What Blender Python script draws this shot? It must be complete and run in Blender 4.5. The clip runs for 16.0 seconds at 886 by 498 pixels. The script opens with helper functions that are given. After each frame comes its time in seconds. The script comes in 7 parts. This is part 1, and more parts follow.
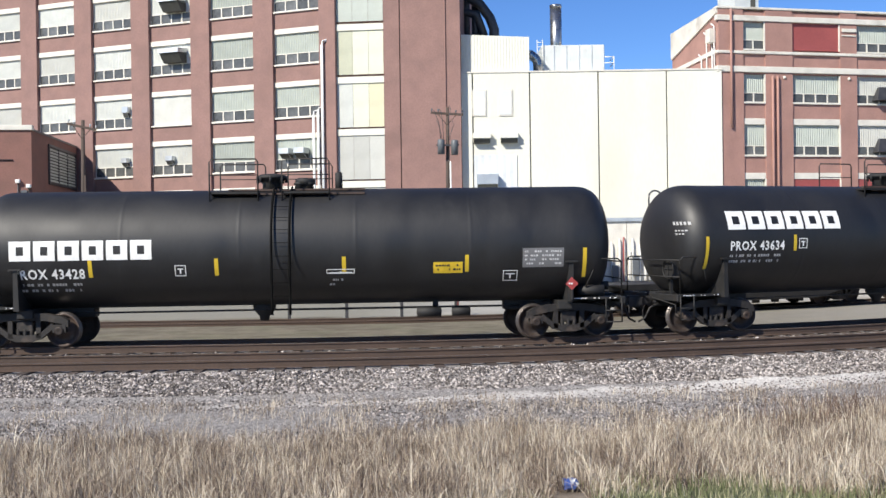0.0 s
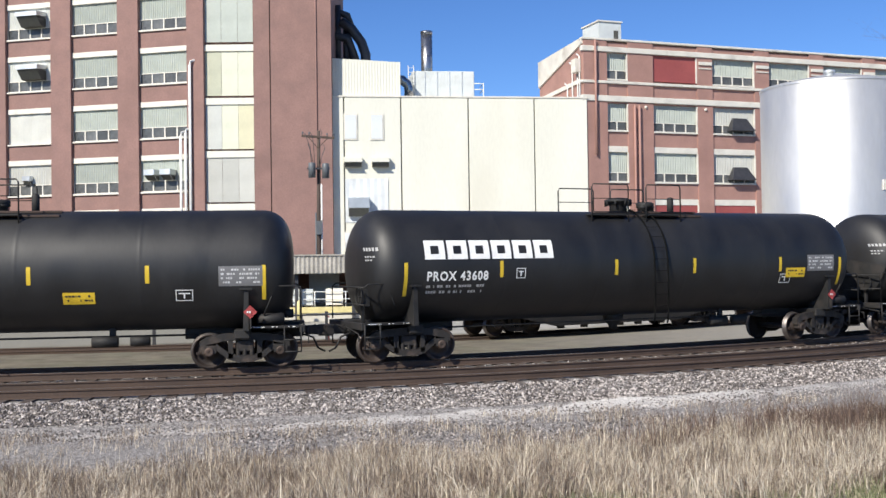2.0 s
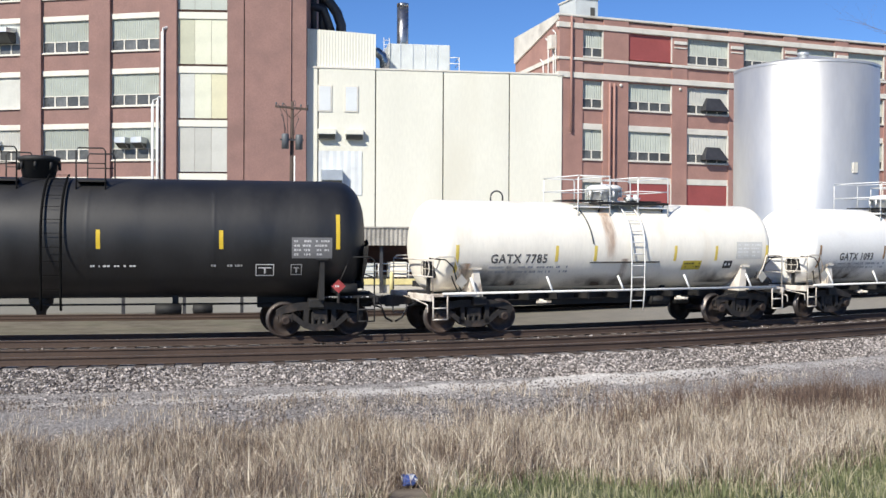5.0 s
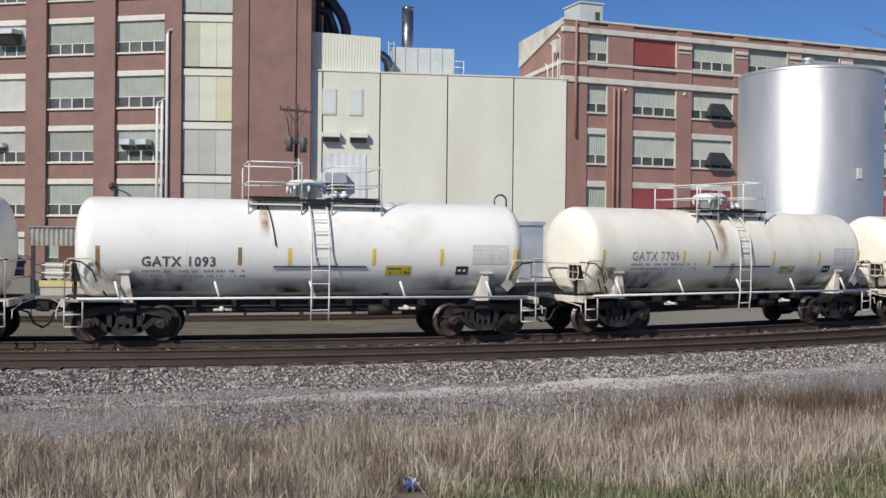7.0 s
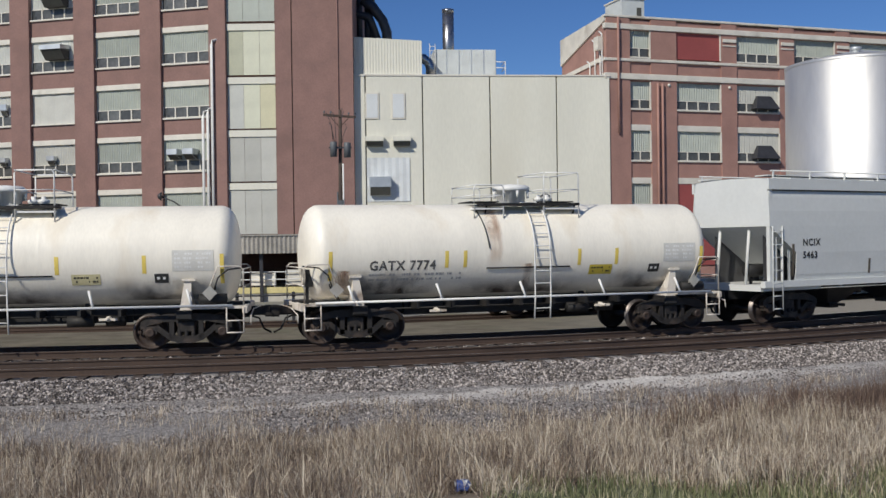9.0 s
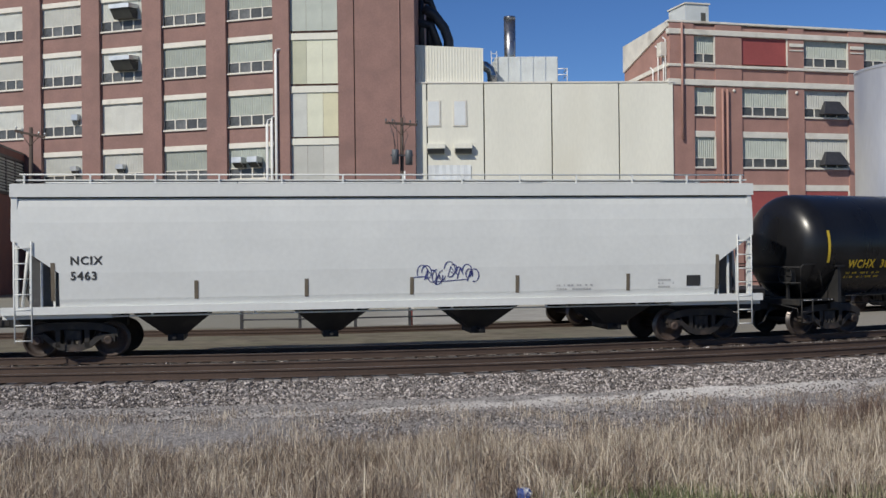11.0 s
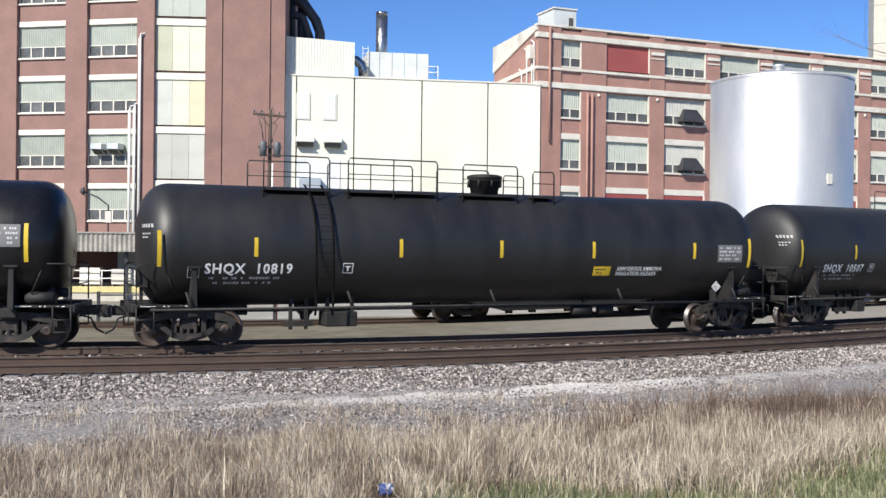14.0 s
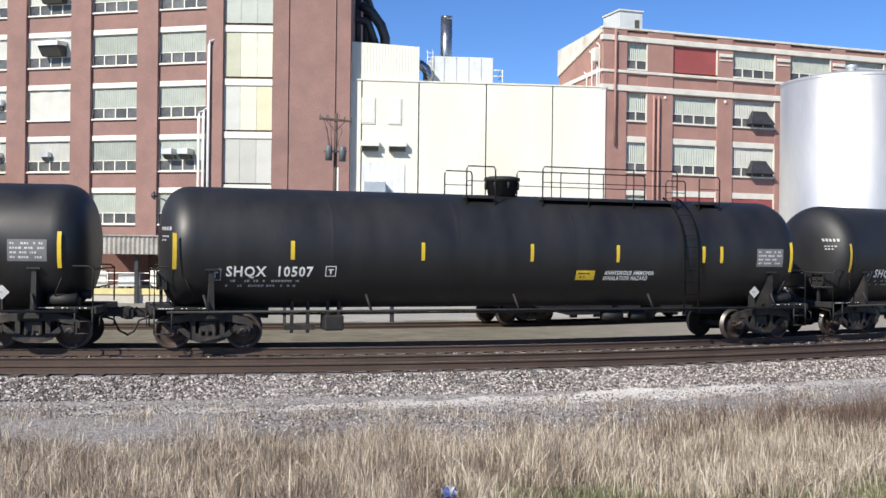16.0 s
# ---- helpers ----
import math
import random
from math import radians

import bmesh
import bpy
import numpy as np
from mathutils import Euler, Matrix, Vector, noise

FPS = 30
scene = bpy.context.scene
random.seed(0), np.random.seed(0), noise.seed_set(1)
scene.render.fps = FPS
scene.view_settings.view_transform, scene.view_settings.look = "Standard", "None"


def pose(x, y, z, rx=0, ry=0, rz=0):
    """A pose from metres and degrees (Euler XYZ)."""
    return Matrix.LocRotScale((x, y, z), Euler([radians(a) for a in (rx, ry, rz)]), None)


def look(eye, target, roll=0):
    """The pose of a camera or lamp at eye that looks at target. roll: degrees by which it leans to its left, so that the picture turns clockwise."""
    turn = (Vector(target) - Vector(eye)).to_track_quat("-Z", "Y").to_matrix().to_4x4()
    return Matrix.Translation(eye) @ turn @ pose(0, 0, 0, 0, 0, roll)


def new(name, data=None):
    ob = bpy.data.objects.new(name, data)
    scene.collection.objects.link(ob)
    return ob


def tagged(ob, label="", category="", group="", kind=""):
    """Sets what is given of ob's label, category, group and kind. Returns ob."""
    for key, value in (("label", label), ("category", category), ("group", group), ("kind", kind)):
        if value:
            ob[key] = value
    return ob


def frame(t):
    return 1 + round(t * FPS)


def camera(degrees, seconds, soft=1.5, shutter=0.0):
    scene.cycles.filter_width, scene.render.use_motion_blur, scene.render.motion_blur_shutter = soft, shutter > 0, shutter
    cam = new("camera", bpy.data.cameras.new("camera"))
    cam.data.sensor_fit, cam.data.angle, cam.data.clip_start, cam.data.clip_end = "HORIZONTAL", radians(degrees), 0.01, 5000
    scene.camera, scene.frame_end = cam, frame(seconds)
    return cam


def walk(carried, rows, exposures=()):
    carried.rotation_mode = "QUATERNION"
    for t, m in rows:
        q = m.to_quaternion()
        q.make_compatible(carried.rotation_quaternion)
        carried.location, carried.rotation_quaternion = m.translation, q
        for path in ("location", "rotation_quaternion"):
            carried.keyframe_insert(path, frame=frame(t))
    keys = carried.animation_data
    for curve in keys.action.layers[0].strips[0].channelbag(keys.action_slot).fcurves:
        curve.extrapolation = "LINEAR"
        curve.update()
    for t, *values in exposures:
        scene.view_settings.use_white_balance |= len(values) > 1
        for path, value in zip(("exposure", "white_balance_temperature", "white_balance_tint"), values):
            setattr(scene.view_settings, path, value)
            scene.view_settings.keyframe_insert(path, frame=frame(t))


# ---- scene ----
cam = camera(46.7, 16.0)
PATH = [
    (0, pose(0, 0, 2.6, 89.56, 0, 0.02) @ pose(0, 0, 0, 0, 0, -0.82)),
    (0.5, pose(0, 0, 2.6, 89.89, 0, -1.61) @ pose(0, 0, 0, 0, 0, -0.60)),
    (1, pose(0, 0, 2.6, 90.16, 0, -2.14) @ pose(0, 0, 0, 0, 0, -0.70)),
    (1.5, pose(0, 0, 2.6, 90.61, 0, -3.47) @ pose(0, 0, 0, 0, 0, -0.93)),
    (2, pose(0, 0, 2.6, 90.79, 0, -7.18) @ pose(0, 0, 0, 0, 0, -0.80)),
    (2.5, pose(0, 0, 2.6, 90.51, 0, -9.33) @ pose(0, 0, 0, 0, 0, -0.75)),
    (3, pose(0, 0, 2.6, 90.22, 0, -10.70) @ pose(0, 0, 0, 0, 0, -0.92)),
    (3.5, pose(0, 0, 2.6, 89.90, 0, -11.21) @ pose(0, 0, 0, 0, 0, -0.34)),
    (4, pose(0, 0, 2.6, 89.51, 0, -10.76) @ pose(0, 0, 0, 0, 0, -0.25)),
    (4.5, pose(0, 0, 2.6, 89.32, 0, -9.81) @ pose(0, 0, 0, 0, 0, -0.17)),
    (4.7, pose(0, 0, 2.6, 89.31, 0, -9.20) @ pose(0, 0, 0, 0, 0, 0.08)),
    (6.8, pose(0, 0, 2.6, 89.54, 0, -7.89) @ pose(0, 0, 0, 0, 0, 0.57)),
    (7, pose(0, 0, 2.6, 89.55, 0, -8.52) @ pose(0, 0, 0, 0, 0, 0.60)),
    (7.5, pose(0, 0, 2.6, 89.51, 0, -9.35) @ pose(0, 0, 0, 0, 0, 0.78)),
    (8, pose(0, 0, 2.6, 89.63, 0, -9.56) @ pose(0, 0, 0, 0, 0, 0.54)),
    (8.5, pose(0, 0, 2.6, 89.63, 0, -8.89) @ pose(0, 0, 0, 0, 0, 0.54)),
    (9, pose(0, 0, 2.6, 89.64, 0, -5.96) @ pose(0, 0, 0, 0, 0, -0.80)),
    (9.2, pose(0, 0, 2.6, 89.75, 0, -4.43) @ pose(0, 0, 0, 0, 0, -0.85)),
    (11.3, pose(0, 0, 2.6, 90.25, 0, -2.55) @ pose(0, 0, 0, 0, 0, -0.68)),
    (11.5, pose(0, 0, 2.6, 90.41, 0, -3.12) @ pose(0, 0, 0, 0, 0, -0.50)),
    (12, pose(0, 0, 2.6, 90.53, 0, -4.91) @ pose(0, 0, 0, 0, 0, 0.20)),
    (12.5, pose(0, 0, 2.6, 90.23, 0, -6.65) @ pose(0, 0, 0, 0, 0, 0.63)),
    (13, pose(0, 0, 2.6, 89.95, 0, -8.28) @ pose(0, 0, 0, 0, 0, 0.80)),
    (13.5, pose(0, 0, 2.6, 89.78, 0, -9.41) @ pose(0, 0, 0, 0, 0, 0.64)),
    (14, pose(0, 0, 2.6, 89.84, 0, -9.95) @ pose(0, 0, 0, 0, 0, 0.57)),
    (14.5, pose(0, 0, 2.6, 89.86, 0, -9.66) @ pose(0, 0, 0, 0, 0, 0.50)),
    (15, pose(0, 0, 2.6, 89.89, 0, -8.58) @ pose(0, 0, 0, 0, 0, 0.55)),
    (15.5, pose(0, 0, 2.6, 89.97, 0, -7.48) @ pose(0, 0, 0, 0, 0, 0.69)),
    (16, pose(0, 0, 2.6, 90.01, 0, -6.37) @ pose(0, 0, 0, 0, 0, 0.68)),
]
EXPOSURES = [(0, 0.55), (2.5, 0.44), (4.7, 0.45), (5.5, 0.1), (6.8, -0.19), (8.5, -0.32), (9.2, -0.37), (11.3, -0.24), (11.6, -0.2), (12.5, 0.22), (13.5, 0.53), (16, 0.53)]
walk(cam, PATH, EXPOSURES)

# ---- light ----
SUN_AZ, SUN_EL = 43.0, 38.0          # the light travels towards +x, +y
world = bpy.data.worlds.new("world")
scene.world = world
world.use_nodes = True
nt = world.node_tree
sky = nt.nodes.new("ShaderNodeTexSky")
sky.sky_type = "NISHITA"
sky.sun_disc = False
sky.sun_elevation = radians(SUN_EL)
sky.sun_rotation = radians(180 + SUN_AZ)
sky.altitude = 2500
sky.air_density = 1.0
sky.dust_density = 0.2
sky.ozone_density = 5.0
deep = nt.nodes.new("ShaderNodeHueSaturation")
deep.inputs["Hue"].default_value = 0.508
deep.inputs["Saturation"].default_value = 1.15
nt.links.new(sky.outputs[0], deep.inputs["Color"])
nt.links.new(deep.outputs[0], nt.nodes["Background"].inputs[0])
nt.nodes["Background"].inputs[1].default_value = 0.105
sun = new("sun", bpy.data.lights.new("sun", "SUN"))
sun.data.energy = 4.75
sun.data.angle = radians(0.5)
sun.data.color = (1.0, 0.945, 0.835)
sun.matrix_world = look((0, 0, 0), (math.sin(radians(SUN_AZ)) * math.cos(radians(SUN_EL)),
                                    math.cos(radians(SUN_AZ)) * math.cos(radians(SUN_EL)), -math.sin(radians(SUN_EL))))


# ---- materials ----
def material(name, rgb, rough=0.8, metal=0.0, var=0.15, scale=3.0, fine=40.0, bump=0.0, dirt=None, dirt_amount=0.0,
             dirt_scale=0.6, per_object=0.0, stretch=(1, 1, 1), spec=0.5):
    """Two scales of colour variation, fine relief, and stains of another colour."""
    m = bpy.data.materials.new(name)
    m.use_nodes = True
    n, l = m.node_tree.nodes, m.node_tree.links
    b = n["Principled BSDF"]
    b.inputs["Roughness"].default_value = rough
    b.inputs["Metallic"].default_value = metal
    b.inputs["Specular IOR Level"].default_value = spec
    co = n.new("ShaderNodeTexCoord")
    mp = n.new("ShaderNodeMapping")
    mp.inputs["Scale"].default_value = stretch
    l.new(co.outputs["Object"], mp.inputs[0])

    def tex(sc, detail=5.0):
        t = n.new("ShaderNodeTexNoise")
        t.inputs["Scale"].default_value = sc
        t.inputs["Detail"].default_value = detail
        l.new(mp.outputs[0], t.inputs["Vector"])
        return t

    def ramp(src, lo, hi, a, c):
        r = n.new("ShaderNodeMapRange")
        for k, v in zip(("From Min", "From Max", "To Min", "To Max"), (lo, hi, a, c)):
            r.inputs[k].default_value = v
        l.new(src, r.inputs["Value"])
        return r.outputs[0]

    def math2(op, a, c):
        x = n.new("ShaderNodeMath")
        x.operation = op
        for i, v in enumerate((a, c)):
            if hasattr(v, "links"):
                l.new(v, x.inputs[i])
            else:
                x.inputs[i].default_value = v
        return x.outputs[0]

    big, small = tex(scale), tex(fine)
    val = math2("MULTIPLY", ramp(big.outputs[0], 0.3, 0.7, 1 - var, 1 + var), ramp(small.outputs[0], 0.3, 0.7, 1 - var * 0.7, 1 + var * 0.7))
    if per_object:
        oi = n.new("ShaderNodeObjectInfo")
        val = math2("MULTIPLY", val, ramp(oi.outputs["Random"], 0, 1, 1 - per_object, 1 + per_object))
    hsv = n.new("ShaderNodeHueSaturation")
    hsv.inputs["Color"].default_value = (*rgb, 1)
    l.new(val, hsv.inputs["Value"])
    col = hsv.outputs[0]
    if dirt:
        mx = n.new("ShaderNodeMix")
        mx.data_type = "RGBA"
        dt = tex(dirt_scale, 8.0)
        l.new(ramp(dt.outputs[0], 0.62 - 0.3 * dirt_amount, 0.75 - 0.1 * dirt_amount, 0, min(1, 0.4 + dirt_amount)), mx.inputs[0])
        l.new(col, mx.inputs[6])
        mx.inputs[7].default_value = (*dirt, 1)
        col = mx.outputs[2]
    l.new(col, b.inputs["Base Color"])
    l.new(ramp(big.outputs[0], 0.3, 0.7, max(0.02, rough - 0.08), min(1, rough + 0.08)), b.inputs["Roughness"])
    if bump:
        bp = n.new("ShaderNodeBump")
        bp.inputs["Strength"].default_value = bump
        bp.inputs["Distance"].default_value = 0.02
        l.new(small.outputs[0], bp.inputs["Height"])
        l.new(bp.outputs[0], b.inputs["Normal"])
    return m


BRICK = material("brick", (0.252, 0.150, 0.131), 0.9, var=0.12, scale=0.7, fine=9, bump=0.3, dirt=(0.19, 0.115, 0.10), dirt_amount=0.3, dirt_scale=0.25)
# brick copy with raised tone, standing in for stronger sun on the wing
WING_BRICK = material("lighter_brick", (0.35, 0.198, 0.165), 0.9, var=0.12, scale=0.7, fine=9, bump=0.3, dirt=(0.27, 0.15, 0.125), dirt_amount=0.3, dirt_scale=0.25)
WHITE_TRIM = material("white_trim", (0.66, 0.63, 0.56), 0.7, var=0.1, scale=1.0, fine=14, dirt=(0.35, 0.31, 0.26), dirt_amount=0.2)
PANEL = material("cream_panel", (0.70, 0.688, 0.60), 0.7, var=0.05, scale=0.3, fine=6, dirt=(0.60, 0.57, 0.47), dirt_amount=0.1, dirt_scale=0.12, stretch=(1, 1, 0.3))
JOINT = material("dark_joint", (0.08, 0.08, 0.07), 0.9)
BLIND = material("louvre_green", (0.40, 0.43, 0.385), 0.6, var=0.1, scale=0.8, fine=12, per_object=0.12)
BLIND_PALE = material("louvre_pale", (0.49, 0.49, 0.45), 0.6, var=0.08, scale=0.8, fine=12, per_object=0.08)
BLIND_MID = material("louvre_grey", (0.57, 0.58, 0.54), 0.6, var=0.1, scale=0.8, fine=12, per_object=0.12)
BLIND_LIME = material("panel_olive", (0.47, 0.475, 0.36), 0.6, var=0.1, scale=0.8, fine=12)
PANEL_LIME = material("panel_lime_cream", (0.65, 0.655, 0.52), 0.6, var=0.08, scale=0.8, fine=12)
BLIND_YELLOW = material("panel_yellow", (0.62, 0.59, 0.41), 0.6, var=0.08, scale=0.8, fine=12)
PANE = material("window_pane", (0.085, 0.088, 0.088), 0.3, var=0.3, scale=0.9, fine=3, per_object=0.3)
RED_PANEL = material("red_panel", (0.31, 0.075, 0.07), 0.6, var=0.1, scale=0.6, fine=10)
GALV = material("galvanised", (0.55, 0.58, 0.60), 0.45, 0.6, var=0.1, scale=1.2, fine=20)
SILVER = material("silver_cladding", (0.63, 0.625, 0.612), 0.47, 0.7, var=0.04, scale=0.6, fine=6, stretch=(1, 1, 0.25))
STACK_STEEL = material("flue_steel", (0.36, 0.365, 0.38), 0.28, 0.9, var=0.15, scale=1.5, fine=10)
PALE_SHEET = material("pale_sheet_metal", (0.60, 0.63, 0.62), 0.6, 0.1, var=0.08, scale=1.0, fine=12, dirt=(0.42, 0.42, 0.38), dirt_amount=0.25)
DARK_METAL = material("dark_duct", (0.06, 0.06, 0.065), 0.5, 0.4, var=0.2)
ROOFING = material("roofing", (0.20, 0.19, 0.18), 0.9, var=0.2)
SHUTTER = material("pale_shutter", (0.66, 0.69, 0.70), 0.6, var=0.06, scale=0.8, fine=12, dirt=(0.45, 0.46, 0.46), dirt_amount=0.25)
WOOD_POLE = material("weathered_pole", (0.075, 0.055, 0.045), 0.9, var=0.25, scale=2, fine=20, stretch=(1, 1, 0.1))
PIPE_WHITE = material("white_pipe", (0.75, 0.75, 0.73), 0.5, var=0.06)
TANK_BLACK = material("tank_black", (0.0105, 0.0103, 0.011), 0.52, var=0.25, scale=0.8, fine=10, dirt=(0.016, 0.0148, 0.014), dirt_amount=0.18, dirt_scale=0.7, stretch=(1.6, 1, 0.5), spec=0.6)
TANK_GLOSS = material("glossy_black_tank", (0.008, 0.008, 0.009), 0.3, var=0.25, scale=0.8, fine=10, dirt=(0.014, 0.013, 0.012), dirt_amount=0.15, dirt_scale=0.7, stretch=(1.6, 1, 0.5), spec=0.4)
TANK_WHITE = material("tank_white", (0.89, 0.875, 0.83), 0.38, var=0.035, scale=0.7, fine=12, dirt=(0.60, 0.53, 0.42), dirt_amount=0.05, dirt_scale=0.5)
TANK_CREAM = material("tank_cream", (0.89, 0.845, 0.74), 0.42, var=0.05, scale=0.7, fine=12, dirt=(0.70, 0.59, 0.43), dirt_amount=0.15, dirt_scale=0.6, stretch=(1.5, 1, 0.4))
HOPPER_GREY = material("hopper_grey", (0.65, 0.662, 0.642), 0.5, var=0.04, scale=0.6, fine=8, dirt=(0.50, 0.49, 0.47), dirt_amount=0.12, dirt_scale=0.3)
FRAME_BLACK = material("underframe_black", (0.013, 0.0125, 0.0125), 0.7, var=0.3, scale=3, fine=20, bump=0.2, dirt=(0.035, 0.028, 0.024), dirt_amount=0.35, dirt_scale=2)
FRAME_WHITE = material("grimy_white_underframe", (0.66, 0.61, 0.54), 0.7, var=0.12, scale=2.5, fine=18, dirt=(0.20, 0.13, 0.085), dirt_amount=0.45, dirt_scale=2.2)
TRUCK = material("truck_cast_steel", (0.017, 0.0145, 0.0133), 0.7, var=0.35, scale=4, fine=30, bump=0.3, dirt=(0.08, 0.058, 0.045), dirt_amount=0.3, dirt_scale=3)
WHEEL = material("wheel_steel", (0.045, 0.031, 0.025), 0.65, 0.2, per_object=0.5, var=0.3, scale=3, fine=20)
TREAD = material("wheel_tread", (0.17, 0.15, 0.14), 0.45, 0.9)
YELLOW = material("yellow_reflector", (0.62, 0.43, 0.03), 0.5, var=0.1)
STRAP = material("black_strap", (0.005, 0.005, 0.005), 0.9, spec=0.1)
FADED = material("faded_reflector", (0.13, 0.105, 0.075), 0.7)
WHITE_PAINT = material("white_lettering", (0.80, 0.80, 0.78), 0.6, var=0.08, scale=6, fine=40)
PALE_GREY = material("pale_grey_panel", (0.64, 0.63, 0.59), 0.6, var=0.08)
PALE_YELLOW = material("faded_yellow_reflector", (0.78, 0.60, 0.13), 0.6, var=0.12)
RUSTED_REFLECTOR = material("browned_reflector", (0.34, 0.20, 0.09), 0.7, var=0.25, scale=6, fine=30)
WASHED_YELLOW = material("washed_out_notice", (0.62, 0.56, 0.33), 0.6, var=0.12)
OLIVE_YELLOW = material("dull_yellow_notice", (0.58, 0.45, 0.055), 0.6, var=0.1)
GREY_PAINT = material("grey_lettering", (0.38, 0.38, 0.38), 0.6, var=0.1)
WORN_BLACK = material("worn_black_lettering", (0.09, 0.088, 0.085), 0.7, var=0.3, scale=8, fine=30, dirt=(0.45, 0.43, 0.38), dirt_amount=0.35, dirt_scale=7)
FAINT_BLACK = material("faded_black_lettering", (0.30, 0.295, 0.28), 0.7, var=0.3, scale=8, fine=30, dirt=(0.80, 0.76, 0.68), dirt_amount=0.6, dirt_scale=7)
BLACK_PAINT = material("black_lettering", (0.03, 0.03, 0.03), 0.6)
YELLOW_PAINT = material("yellow_lettering", (0.70, 0.47, 0.03), 0.6)
BLUE_PAINT = material("blue_spray_paint", (0.045, 0.05, 0.19), 0.6)
DATA_GREY = material("dark_grey_panel", (0.15, 0.15, 0.155), 0.6, var=0.1)
PRINT_GREY = material("light_grey_print", (0.52, 0.52, 0.52), 0.6, var=0.1)
RED_PAINT = material("red_placard", (0.58, 0.10, 0.10), 0.5)
RUSTY_DECK = material("rusty_deck", (0.06, 0.04, 0.034), 0.85, var=0.3, scale=3, fine=20)
RAIL = material("rusty_rail", (0.070, 0.046, 0.035), 0.8, 0.1, var=0.2, scale=1, fine=20, bump=0.2)
RAIL_TOP = material("rail_head", (0.30, 0.28, 0.27), 0.35, 0.8)


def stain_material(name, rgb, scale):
    """A stain colour that lies unevenly on paint, thinning out to the edges of its patch."""
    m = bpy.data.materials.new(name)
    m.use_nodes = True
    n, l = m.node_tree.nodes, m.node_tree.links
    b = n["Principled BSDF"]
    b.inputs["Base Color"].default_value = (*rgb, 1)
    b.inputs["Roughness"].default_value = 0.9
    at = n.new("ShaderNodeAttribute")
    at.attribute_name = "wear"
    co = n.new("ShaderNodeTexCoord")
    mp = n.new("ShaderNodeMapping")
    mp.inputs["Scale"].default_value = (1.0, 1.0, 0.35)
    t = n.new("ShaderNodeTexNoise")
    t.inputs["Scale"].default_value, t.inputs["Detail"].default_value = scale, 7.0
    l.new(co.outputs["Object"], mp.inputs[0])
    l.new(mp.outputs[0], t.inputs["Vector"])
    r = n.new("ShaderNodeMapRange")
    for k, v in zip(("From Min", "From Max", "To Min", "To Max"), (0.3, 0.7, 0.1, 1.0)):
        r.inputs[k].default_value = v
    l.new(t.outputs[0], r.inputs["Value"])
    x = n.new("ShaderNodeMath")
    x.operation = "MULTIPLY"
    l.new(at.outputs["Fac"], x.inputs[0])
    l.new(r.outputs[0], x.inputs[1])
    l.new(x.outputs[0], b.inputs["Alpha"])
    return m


# track dirt that also carries the tank's underside shade in its colour
GRIME_SHADE = stain_material("road_grime", (0.11, 0.085, 0.065), 2.5)
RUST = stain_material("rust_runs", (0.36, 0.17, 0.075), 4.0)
TIE = material("creosoted_tie", (0.066, 0.049, 0.040), 0.95, var=0.3, scale=2, fine=20, bump=0.4, per_object=0.25)


# ---- building helpers ----
def obj(name, bm, mat, parent=None, label="", at=None, smooth=False):
    me = bpy.data.meshes.new(name)
    bm.normal_update()
    bm.to_mesh(me)
    bm.free()
    for mm in (mat if isinstance(mat, (list, tuple)) else (mat,)):
        me.materials.append(mm)
    if smooth:
        me.shade_smooth()
    ob = new(name, me)
    if parent is not None:
        ob.parent = parent
    if at is not None:
        ob.matrix_basis = at
    if label:
        tagged(ob, label)
    return ob


def part(name, bm, mat, parent, label="", at=None, smooth=False):
    return obj(name, bm, mat, parent, label, at, smooth)


def same(name, mesh_of, parent, at, label=""):
    """Another part on the mesh of one that stands already."""
    ob = new(name, mesh_of.data)
    ob.parent = parent
    ob.matrix_basis = at
    if label:
        tagged(ob, label)
    return ob


def empty(name, at=None):
    e = new(name)
    e.empty_display_size = 0.2
    if at is not None:
        e.matrix_basis = at
    return e


def box(bm, x0, x1, y0, y1, z0, z1, m=None, mi=0):
    v = [bm.verts.new((x, y, z)) for z in (z0, z1) for x, y in ((x0, y0), (x1, y0), (x1, y1), (x0, y1))]
    if m is not None:
        for q in v:
            q.co = m @ q.co
    for f in ((3, 2, 1, 0), (4, 5, 6, 7), (0, 1, 5, 4), (1, 2, 6, 5), (2, 3, 7, 6), (3, 0, 4, 7)):
        bm.faces.new([v[i] for i in f]).material_index = mi
    return v


def tube(bm, pts, r, n=8, mi=0, caps=True):
    """A round bar through points."""
    pts = [Vector(p) for p in pts]
    rings = []
    for i, p in enumerate(pts):
        a, c = pts[max(i - 1, 0)], pts[min(i + 1, len(pts) - 1)]
        d = (c - a).normalized()
        side = d.cross(Vector((0, 0, 1)))
        if side.length < 0.05:
            side = d.cross(Vector((1, 0, 0)))
        side.normalize()
        up = side.cross(d)
        rr = r[i] if isinstance(r, (list, tuple)) else r
        rings.append([bm.verts.new(p + (side * math.cos(2 * math.pi * k / n) + up * math.sin(2 * math.pi * k / n)) * rr) for k in range(n)])
    for a, c in zip(rings, rings[1:]):
        for k in range(n):
            f = bm.faces.new((a[k], a[(k + 1) % n], c[(k + 1) % n], c[k]))
            f.material_index, f.smooth = mi, True
    if caps:
        bm.faces.new(rings[0][::-1]).material_index = mi
        bm.faces.new(rings[-1]).material_index = mi


